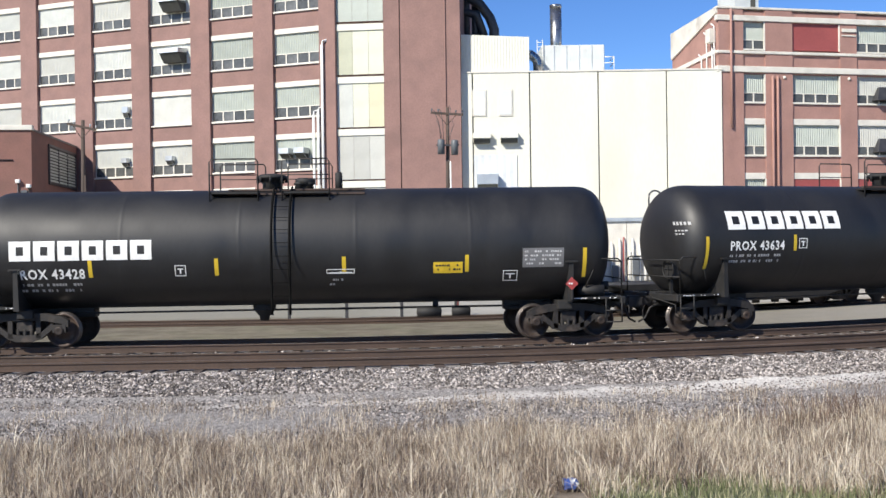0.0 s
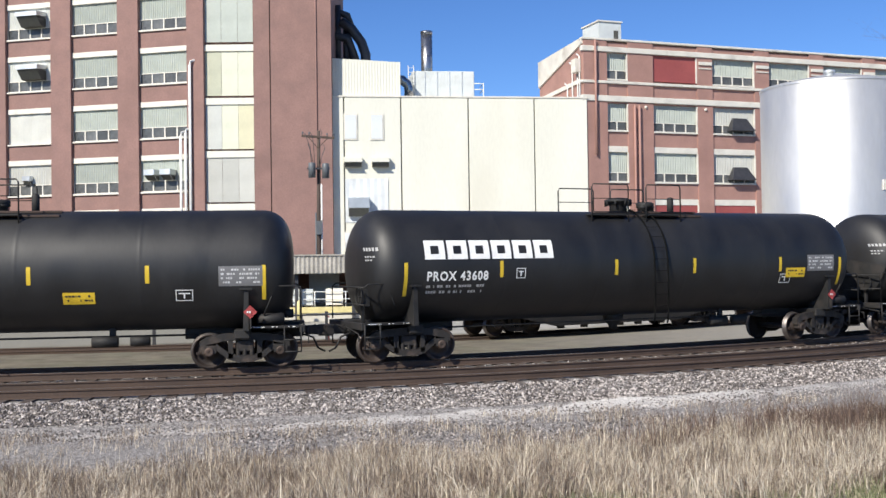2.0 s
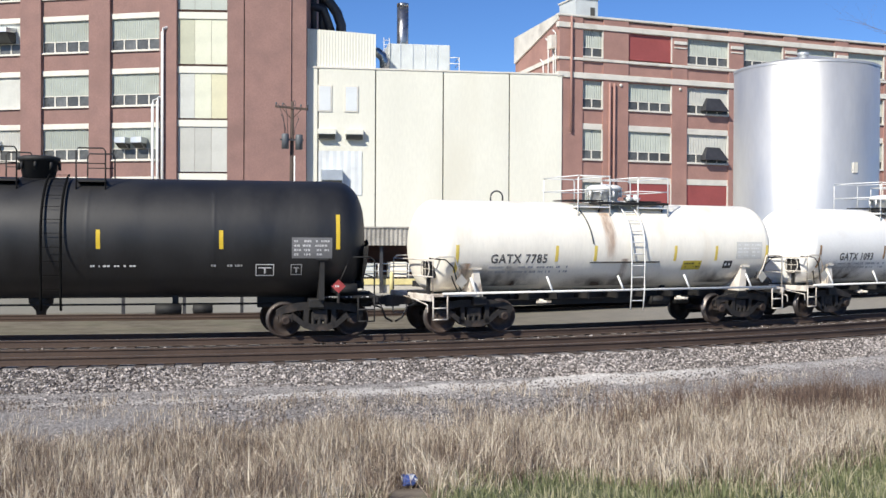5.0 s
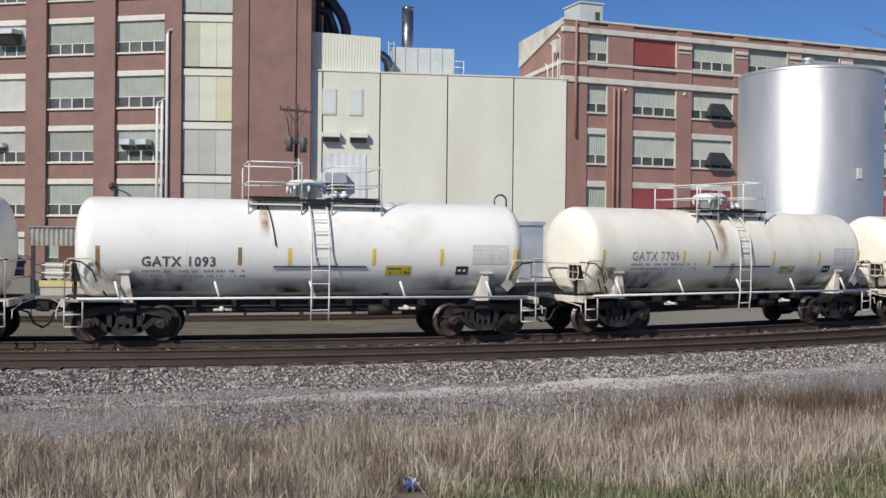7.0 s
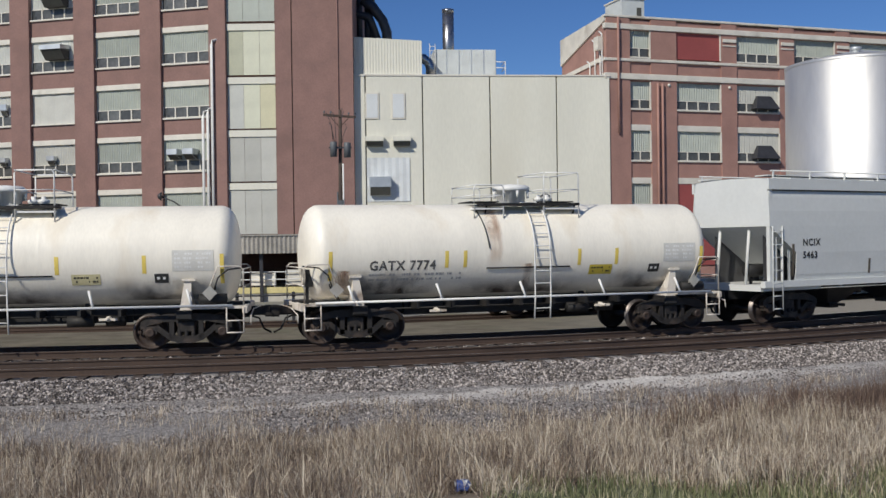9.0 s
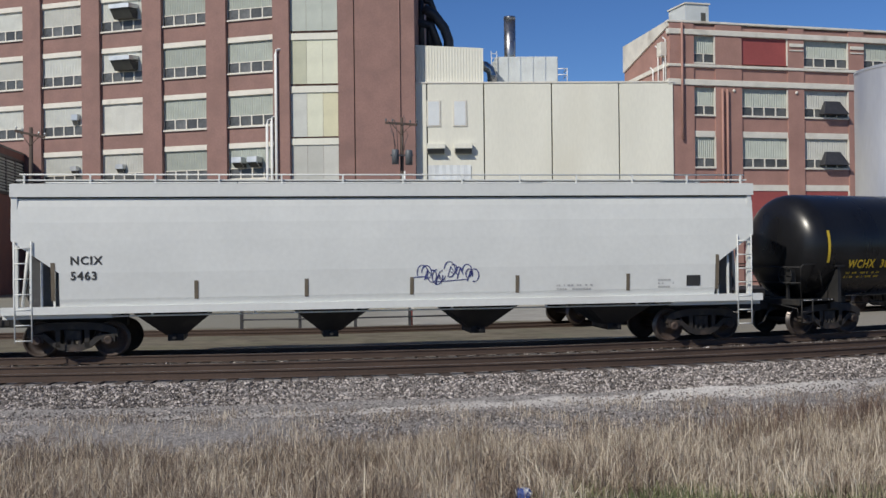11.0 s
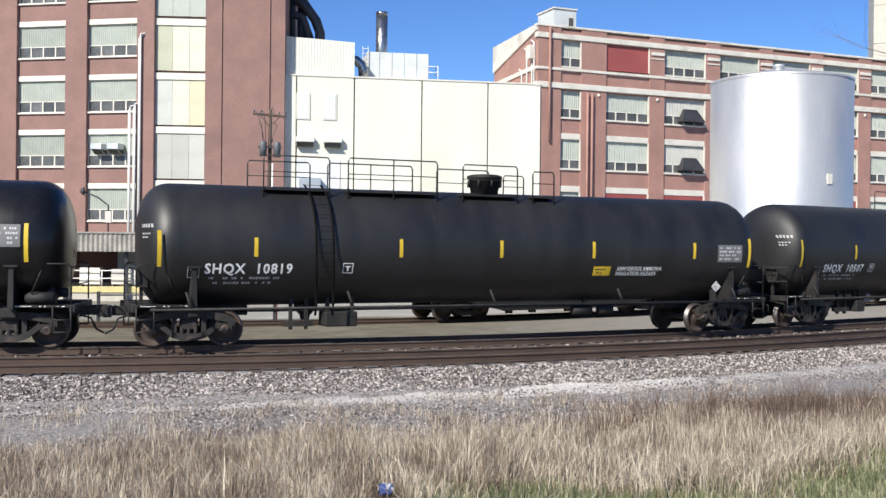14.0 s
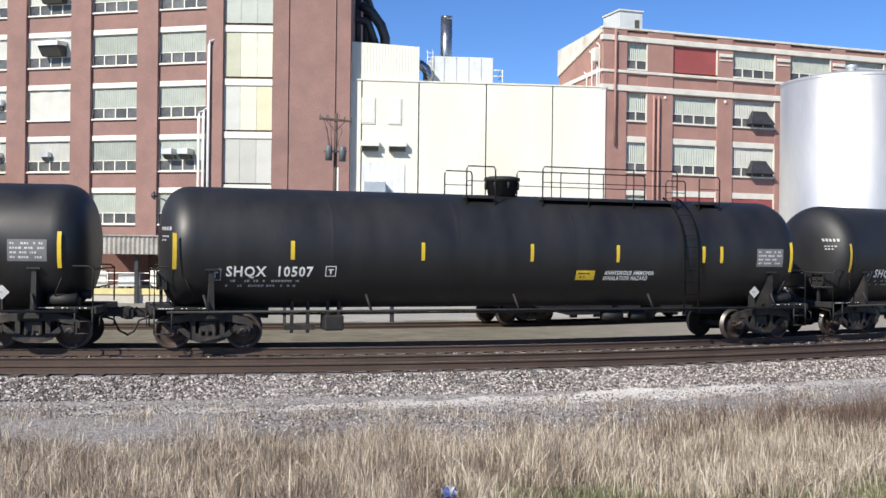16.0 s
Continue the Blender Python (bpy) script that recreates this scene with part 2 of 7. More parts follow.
def lathe(bm, profile, axis="x", n=32, centre=(0, 0, 0), mi=0, smooth=True):
    """profile: (along, radius) pairs turned round an axis; a radius of 0 closes it."""
    rings = []
    c = Vector(centre)
    for a, r in profile:
        ring = []
        for k in range(n if r > 1e-6 else 1):
            w = 2 * math.pi * k / n
            p = {"x": (a, r * math.cos(w), r * math.sin(w)), "y": (r * math.cos(w), a, r * math.sin(w)), "z": (r * math.cos(w), r * math.sin(w), a)}[axis]
            ring.append(bm.verts.new(c + Vector(p)))
        rings.append(ring)
    for a, b in zip(rings, rings[1:]):
        for k in range(n):
            q = [a[k % len(a)], a[(k + 1) % len(a)], b[(k + 1) % len(b)], b[k % len(b)]]
            q = list(dict.fromkeys(q))
            if len(q) > 2:
                f = bm.faces.new(q)
                f.material_index, f.smooth = mi, smooth
    bmesh.ops.recalc_face_normals(bm, faces=bm.faces[:])


# ---- the line of the railway ----
HEAD0, HEAD1, HEAD2 = radians(0.6), radians(23.9), radians(12.0)
_S = np.arange(-330.0, 330.0, 0.05)
_H = HEAD0 + (HEAD1 - HEAD0) * np.clip((_S + 5.65) / 21.62, 0, 1) + (HEAD2 - HEAD1) * np.clip((_S - 45) / 60, 0, 1)
_X = np.concatenate([[0], np.cumsum(np.cos(_H[:-1]) * 0.05)])
_Y = np.concatenate([[0], np.cumsum(np.sin(_H[:-1]) * 0.05)])
_i0 = int(np.argmin(abs(_S)))
_X, _Y = _X - _X[_i0], _Y - _Y[_i0] + 27.74


def line(s, off=0.0):
    """Place and heading at s metres along the train's track, off metres to its far side."""
    h = float(np.interp(s, _S, _H))
    return float(np.interp(s, _S, _X)) - off * math.sin(h), float(np.interp(s, _S, _Y)) + off * math.cos(h), h


def offset_of(x, y):
    """Signed distance from the line of the railway (far side positive), for arrays."""
    xs, ys, hs = _X[::20], _Y[::20], _H[::20]
    out = np.empty(x.shape)
    for i in range(x.size):
        d2 = (xs - x.flat[i]) ** 2 + (ys - y.flat[i]) ** 2
        k = int(np.argmin(d2))
        out.flat[i] = -(x.flat[i] - xs[k]) * math.sin(hs[k]) + (y.flat[i] - ys[k]) * math.cos(hs[k])
    return out


NEAR = -3.7                       # the empty track on the camera's side
PROFILE = [(-400, 0.9), (-27, 0.9), (-19, 0.15), (-15, -0.28), (-11.5, -0.53), (-6.3, -0.56), (-5.2, -0.22), (1.7, -0.22),
           (3.0, -0.42), (9, -0.42), (40, -0.45), (1500, -0.45)]


def ground_z(off):
    return np.interp(off, [p[0] for p in PROFILE], [p[1] for p in PROFILE])


# ---- ground ----
def gravel_material():
    m = material("ground_surface", (0.30, 0.285, 0.265), 0.95)
    n, l = m.node_tree.nodes, m.node_tree.links
    b = n["Principled BSDF"]
    co = n.new("ShaderNodeTexCoord")
    at = n.new("ShaderNodeAttribute")
    at.attribute_name = "off"

    def tex(sc, det=6.0):
        t = n.new("ShaderNodeTexNoise")
        t.inputs["Scale"].default_value, t.inputs["Detail"].default_value = sc, det
        l.new(co.outputs["Object"], t.inputs["Vector"])
        return t.outputs[0]

    def rng(src, lo, hi, a=0.0, c=1.0):
        r = n.new("ShaderNodeMapRange")
        for k, v in zip(("From Min", "From Max", "To Min", "To Max"), (lo, hi, a, c)):
            r.inputs[k].default_value = v
        l.new(src, r.inputs["Value"])
        return r.outputs[0]

    def add(a, c, op="ADD"):
        x = n.new("ShaderNodeMath")
        x.operation = op
        for i, v in enumerate((a, c)):
            if hasattr(v, "links"):
                l.new(v, x.inputs[i])
            else:
                x.inputs[i].default_value = v
        return x.outputs[0]

    def mix(fac, a, c):
        x = n.new("ShaderNodeMix")
        x.data_type = "RGBA"
        l.new(fac, x.inputs[0])
        for i, v in ((6, a), (7, c)):
            if hasattr(v, "links"):
                l.new(v, x.inputs[i])
            else:
                x.inputs[i].default_value = (*v, 1)
        return x.outputs[2]

    off = add(at.outputs["Fac"], rng(tex(0.35), 0.3, 0.7, -0.9, 0.9))
    vo = n.new("ShaderNodeTexVoronoi")
    vo.inputs["Scale"].default_value = 30.0
    l.new(co.outputs["Object"], vo.inputs["Vector"])
    cell = n.new("ShaderNodeSeparateColor")
    l.new(vo.outputs["Color"], cell.inputs[0])
    grit = add(add(cell.outputs[0], 0.6, "MULTIPLY"), add(tex(9.0, 8.0), 0.4, "MULTIPLY"))
    gravel = mix(rng(grit, 0.2, 0.8), (0.094, 0.085, 0.080), (0.402, 0.376, 0.353))
    pale = mix(rng(grit, 0.15, 0.75), (0.370, 0.343, 0.312), (0.736, 0.699, 0.653))
    soil = mix(rng(tex(2.0), 0.35, 0.65), (0.120, 0.094, 0.068), (0.231, 0.189, 0.140))
    lawn = mix(rng(tex(3.0), 0.35, 0.65), (0.075, 0.085, 0.04), (0.14, 0.145, 0.075))
    dirt = mix(rng(tex(1.3), 0.35, 0.65), (0.108, 0.092, 0.062), (0.19, 0.165, 0.115))
    dirt = mix(rng(tex(0.45), 0.5, 0.68, 0.0, 0.45), dirt, (0.13, 0.135, 0.075))
    concrete = mix(rng(tex(0.9), 0.3, 0.7), (0.29, 0.28, 0.25), (0.38, 0.365, 0.325))
    sep = n.new("ShaderNodeSeparateXYZ")
    l.new(co.outputs["Object"], sep.inputs[0])
    concrete = mix(rng(sep.outputs[0], -3.5, 0.5), (0.235, 0.225, 0.185), concrete)
    dirt = mix(rng(sep.outputs[0], 5.0, 17.0, 0.0, 0.8), dirt, (0.29, 0.27, 0.235))
    ba = n.new("ShaderNodeAttribute")
    ba.attribute_name = "band"
    bo = add(ba.outputs["Fac"], rng(tex(0.8), 0.3, 0.7, -0.35, 0.35))
    band = add(rng(bo, -0.75, -0.35), rng(bo, 0.35, 0.6, 1.0, 0.0), "MULTIPLY")
    band = add(band, rng(tex(1.1), 0.36, 0.5, 0.45, 1.0), "MULTIPLY")
    band = add(band, rng(sep.outputs[0], -7.0, 5.0, 0.3, 1.0), "MULTIPLY")
    band = add(band, rng(sep.outputs[0], 8.5, 12.5, 1.0, 0.4), "MULTIPLY")
    col = mix(band, gravel, pale)
    col = mix(rng(off, -10.6, -11.8), col, soil)
    la = n.new("ShaderNodeAttribute")
    la.attribute_name = "lawn"
    col = mix(rng(add(la.outputs["Fac"], rng(tex(1.2), 0.3, 0.7, -0.5, 0.5)), -0.2, 0.5), col, lawn)
    col = mix(rng(off, 2.2, 3.2), col, dirt)
    col = mix(rng(off, 13.5, 14.5), col, concrete)
    l.new(col, b.inputs["Base Color"])
    bp = n.new("ShaderNodeBump")
    bp.inputs["Strength"].default_value, bp.inputs["Distance"].default_value = 0.6, 0.04
    l.new(grit, bp.inputs["Height"])
    l.new(bp.outputs[0], b.inputs["Normal"])
    return m


GROUND = gravel_material()


def lawn_of(x, y):
    """Positive on the mown grass: metres inside its edge."""
    edge = np.interp(x, (-8, 0.6, 1.5, 1.9, 2.6, 3.8, 5.0, 5.7, 6.6, 7.2, 8.2, 8.8, 9.8, 12.0, 20.0), (4.9, 8.6, 9.9, 10.5, 10.4, 9.9, 9.8, 10.1, 11.0, 11.7, 12.6, 12.9, 13.8, 15.1, 18.3))
    return edge + 0.45 + 0.3 * np.sin(2.3 * x + 0.7 * y) + 0.2 * np.sin(5.1 * x - 1.3) - y


def make_ground():
    xs = np.unique(np.concatenate([np.linspace(-1500, -60, 25), np.arange(-60, 90, 1.0), np.linspace(90, 1500, 25)]))
    ys = np.unique(np.concatenate([np.linspace(-400, -10, 14), np.arange(-10, 8, 1.5), np.arange(8, 34, 0.4), np.arange(34, 70, 1.5), np.linspace(70, 2500, 30)]))
    gx, gy = np.meshgrid(xs, ys)
    off = offset_of(gx, gy)
    z = ground_z(off)
    verts, nx = [], len(xs)
    for i in range(gx.size):
        p = Vector((gx.flat[i], gy.flat[i], 0))
        rough = 0.10 if off.flat[i] < -8 else 0.02
        verts.append((p.x, p.y, z.flat[i] + rough * noise.noise(p * 0.35)))
    faces = [(j * nx + i, j * nx + i + 1, (j + 1) * nx + i + 1, (j + 1) * nx + i) for j in range(len(ys) - 1) for i in range(nx - 1)]
    me = bpy.data.meshes.new("ground")
    me.from_pydata(verts, [], faces)
    a = me.attributes.new("off", "FLOAT", "POINT")
    a.data.foreach_set("value", off.astype(np.float32).ravel())
    a = me.attributes.new("band", "FLOAT", "POINT")
    a.data.foreach_set("value", ((off - np.interp(gx, (-9, 0, 6, 12, 20), (-7.8, -7.2, -6.9, -6.6, -6.4))) * np.interp(gx, (-9, -2, 3, 6, 9, 13), (2.6, 1.7, 1.0, 0.72, 0.8, 1.2))).astype(np.float32).ravel())
    a = me.attributes.new("lawn", "FLOAT", "POINT")
    a.data.foreach_set("value", lawn_of(gx, gy).astype(np.float32).ravel())
    me.materials.append(GROUND)
    me.shade_smooth()
    tagged(new("ground", me), "grey gravel, pale track-side path and rough grass soil", "ground", kind="structure")


make_ground()


def sweep(name, section, off, s0, s1, step, mats, parent, mi=None):
    """A long bar of the given (across, up) section along the line of the railway."""
    bm = bmesh.new()
    n = len(section)
    prev = None
    for s in np.arange(s0, s1 + 0.01, step):
        ring = []
        for a, z in section:
            x, y, h = line(s, off + a)
            ring.append(bm.verts.new((x, y, z)))
        if prev:
            for k in range(n):
                f = bm.faces.new((prev[k], prev[(k + 1) % n], ring[(k + 1) % n], ring[k]))
                f.material_index = mi[k] if mi else 0
        prev = ring
    bmesh.ops.recalc_face_normals(bm, faces=bm.faces[:])
    return part(name, bm, mats, parent)


RAIL_SECTION = [(-0.07, -0.18), (-0.07, -0.165), (-0.012, -0.15), (-0.012, -0.045), (-0.036, -0.035), (-0.036, -0.004), (-0.028, 0.0),
                (0.028, 0.0), (0.036, -0.004), (0.036, -0.035), (0.012, -0.045), (0.012, -0.15), (0.07, -0.165), (0.07, -0.18)]


def make_track(name, off, label, shiny, z=0.0):
    t = empty(name)
    tagged(t, label, "railway track", kind="structure")
    sec = [(a, b + z) for a, b in RAIL_SECTION]
    for side in (-0.753, 0.753):
        sweep("rail", [(a + side, b) for a, b in sec], off, -120, 300, 1.5, (RAIL, RAIL_TOP), t, [0] * 6 + ([1] if shiny else [0]) + [0] * 7)
    first = None
    for i in range(110):
        s = -16 + i * 0.55
        x, y, h = line(s, off)
        m = Matrix.Translation((x, y, z - 0.29 + random.uniform(-0.012, 0.012))) @ Matrix.Rotation(h + random.uniform(-0.012, 0.012), 4, "Z")
        if first is None:
            bm = bmesh.new()
            box(bm, -0.115, 0.115, -1.3, 1.3, -0.09, 0.10)
            bmesh.ops.bevel(bm, geom=bm.edges[:], offset=0.01, segments=1, affect="EDGES")
            first = part("tie", bm, TIE, t, at=m)
        else:
            same("tie", first, t, m)
    bm = bmesh.new()
    for i in range(440):
        s = -120 + i * 0.55 * 1.72
        if -16.3 < s < 45:
            continue
        x, y, h = line(s, off)
        box(bm, -0.115, 0.115, -1.3, 1.3, -0.09, 0.10, Matrix.Translation((x, y, z - 0.29)) @ Matrix.Rotation(h, 4, "Z"))
    tagged(part("ties_beyond", bm, TIE, t), kind="stuff")
    return t


# ---- factory buildings ----
def facade_frame(x, y, deg):
    """Space of a facade: x along it, y into the wall, z up."""
    return pose(x, y, 0, 0, 0, deg)


def louvre_mesh(w, h, ribs, depth=0.05):
    bm = bmesh.new()
    n = ribs * 2
    top, bot = [], []
    for i in range(n + 1):
        x = -w / 2 + w * i / n
        y = depth if i % 2 else 0.0
        bot.append(bm.verts.new((x, y, 0)))
        top.append(bm.verts.new((x, y, h)))
    for i in range(n):
        bm.faces.new((bot[i], bot[i + 1], top[i + 1], top[i]))
    return bm


def make_window(parent, x, sill, w, h, panes, mat, strip, lintel=0.42, face=0.3, label="", ribs=0):
    """A factory window: ribbed sheet above a strip of small panes, white lintel and sill. face: recess of its plane."""
    ph = strip
    ribs = ribs or max(6, int(w * 6))
    win = part("window", louvre_mesh(w, h - ph, ribs), mat, parent, label, pose(x, face - 0.05, sill + ph))
    if lintel:
        bm = bmesh.new()
        box(bm, -w / 2 + 0.003, w / 2 - 0.003, -0.16, 0.05, h - ph, h - ph + lintel)
        bmesh.ops.bevel(bm, geom=bm.edges[:], offset=0.02, segments=1, affect="EDGES")
        part("lintel", bm, WHITE_TRIM, win, "white painted lintel")
    bm = bmesh.new()
    box(bm, -w / 2 + 0.003, w / 2 - 0.003, -0.26, 0.05, -ph - 0.12, -ph)
    part("sill", bm, WHITE_TRIM, win)
    if ph > 0:
        bm = bmesh.new()
        for i in range(panes + 1):
            xx = -w / 2 + w * i / panes
            box(bm, xx - 0.05, xx + 0.05, -0.06, 0.02, -ph, 0)
        for i in range(panes):
            a, c = -w / 2 + w * i / panes + 0.052, -w / 2 + w * (i + 1) / panes - 0.052
            box(bm, a, c, -0.05, 0.02, -0.06, 0)
            box(bm, a, c, -0.05, 0.02, -ph, -ph + 0.06)
        part("frame", bm, WHITE_TRIM, win)
        for i in range(panes):
            bm = bmesh.new()
            a, c = -w / 2 + w * i / panes + 0.05, -w / 2 + w * (i + 1) / panes - 0.05
            box(bm, a, c, 0.0, 0.02, -ph + 0.05, -0.05)
            part("pane", bm, PANE, win)
    return win


def hood_bm(w, h, d, kind="box"):
    """A ventilation hood that sticks out of a window; a dark lower block paints the shade of its open underside."""
    bm = bmesh.new()
    if kind == "mouth":
        for q in box(bm, -w / 2, w / 2, -d, 0, h * 0.72, h):
            q.co.z -= 0.12 * h * (q.co.y < -0.1)
        for q in box(bm, -w / 2 + 0.05, w / 2 - 0.05, -d + 0.05, -0.01, 0, h * 0.6, mi=1):
            q.co.y *= 0.5 if q.co.z < 0.1 else 1.0
        return bm
    if kind == "box":
        box(bm, -w / 2, w / 2, -d, 0, h * 0.45, h)
        v = box(bm, -w / 2 + 0.04, w / 2 - 0.04, -d + 0.04, -d * 0.15, 0, h * 0.45 - 0.01, mi=1)
        for q in v[:4]:
            q.co.y = q.co.y * 0.45
    else:
        v = box(bm, -w / 2, w / 2, -d, 0, 0, h)
        for q in v[4:]:
            q.co.x *= 0.55
            q.co.y *= 0.3
    bmesh.ops.bevel(bm, geom=bm.edges[:], offset=0.02, segments=1, affect="EDGES")
    return bm


def make_left_block():
    b = empty("factory_building", facade_frame(-8.2, 79.6, -21))
    tagged(b, "tall red-brick factory with white-lintelled ribbed windows", "building")
    H = 29.5
    # body behind the bays
    bm = bmesh.new()
    box(bm, -62, 0.3, 0.32, 14, -0.6, H)
    part("wall", bm, BRICK, b)
    pitch, w = 5.9, 4.12
    lefts = [-5.42 - pitch * i for i in range(10)]
    for i in range(-1, 10):
        x1 = lefts[i] if i >= 0 else 0.10
        x0 = lefts[i + 1] + w if i + 1 < 10 else -62.0
        if i == -1:
            x0, x1 = lefts[0] + w, 0.10
        bm = bmesh.new()
        box(bm, x0, x1, -0.14, 0.32, -0.6, H)
        part("pier", bm, BRICK, b)
    sills = [0.15, 4.3, 8.42, 12.55, 16.75, 20.95, 25.1]
    for k, z in enumerate(sills):
        z0 = (sills[k - 1] + 2.82) if k else -0.6
        bm = bmesh.new()
        box(bm, -60, lefts[0] + w, 0.14, 0.318, z0, z - 0.13)
        part("spandrel", bm, BRICK, b)
    first = {}
    for i, x in enumerate(lefts):
        for k, z in enumerate(sills):
            plain = (i == 2 and k == 3)
            # from the third bay on, overexposed brightness is put into paler sheets
            mat = BLIND_PALE if plain or (i >= 2 and (i * 7 + k * 3) % 4 == 0) else BLIND_MID if i >= 2 else BLIND
            make_window(b, x + w / 2, z, w, 2.40, 4, mat, 0.0 if plain else 0.86, label="pale blanked panel" if plain else "", ribs=3 if plain else 26)
    hoods = [(2, 4, 1.9, 1.2, 1.3, "mouth", 0.5), (2, 5, 1.9, 1.2, 1.3, "mouth", 0.5), (0, 2, 0.9, 0.8, 1.0, "box", -0.9), (0, 2, 0.9, 0.8, 1.0, "box", 0.45),
             (2, 2, 0.7, 0.7, 0.5, "box", -0.2), (3, 2, 0.6, 0.7, 0.5, "box", 1.2), (3, 3, 0.6, 0.9, 0.4, "box", 1.3)]
    for i, k, ww, hh, d, kind, dx in hoods:
        part("vent_hood", hood_bm(ww, hh, d, kind), (GALV, JOINT), b, "grey sheet-metal vent hood", pose(lefts[i] + w / 2 + dx, 0.26, sills[k] + 0.85))
    # pipes that climb the last bay
    for x, z1, dx in ((-0.95, 18.3, 0.0), (-1.75, 12.9, 0.0), (-1.35, 13.1, 0.0)):
        bm = bmesh.new()
        tube(bm, [(x, -0.35, -0.4), (x, -0.35, z1 - 0.4), (x + 0.08, -0.3, z1 - 0.1), (x + 0.25, -0.1, z1), (x + 0.3, 0.2, z1)], 0.11, 10)
        part("pipe", bm, PIPE_WHITE, b, "white insulated pipe")
    # stair tower end, turned a little
    e = facade_frame(0, 0, 15)
    T = lambda x, y, z, *r: e @ pose(x, y, z, *r)
    bm = bmesh.new()
    box(bm, 0.0, 9.75, 0.42, 13, -0.6, H, e)
    part("wall", bm, BRICK, b)
    bm = bmesh.new()
    box(bm, 3.83, 5.05, 0.0, 0.419, -0.6, H, e)
    box(bm, 5.13, 9.75, 0.0, 0.419, -0.6, H, e)
    part("pier", bm, BRICK, b)
    bm = bmesh.new()
    box(bm, 5.05, 5.13, 0.2, 0.418, -0.6, H, e)
    part("joint", bm, JOINT, b)
    bm = bmesh.new()
    tube(bm, [e @ Vector((8.6, -0.06, -0.4)), e @ Vector((8.6, -0.06, H))], 0.05, 6)
    part("conduit", bm, BRICK, b)
    zt = [2.85, 6.85, 10.88, 14.92, 19.0, 23.1]
    fills = [(BLIND_PALE,) * 3, (BLIND_PALE,) * 3, (BLIND_PALE,) * 3, (BLIND_MID, PANEL_LIME, BLIND_YELLOW), (BLIND_LIME, PANEL_LIME, PANEL_LIME), (BLIND, BLIND, BLIND)]
    for k, z in enumerate(zt):
        h = 3.4
        x = 0.12
        for q, ww in enumerate((1.25, 1.25, 1.18)):
            sheet = part("panel", louvre_mesh(ww - 0.02, h, 1, 0.004), fills[k][q], b, "", T(x + ww / 2, 0.14, z - h))
            x += ww
        bm = bmesh.new()
        box(bm, 0.08, 3.83, 0.05, 0.41, z, z + 0.5, e)
        part("lintel", bm, PANEL, b)


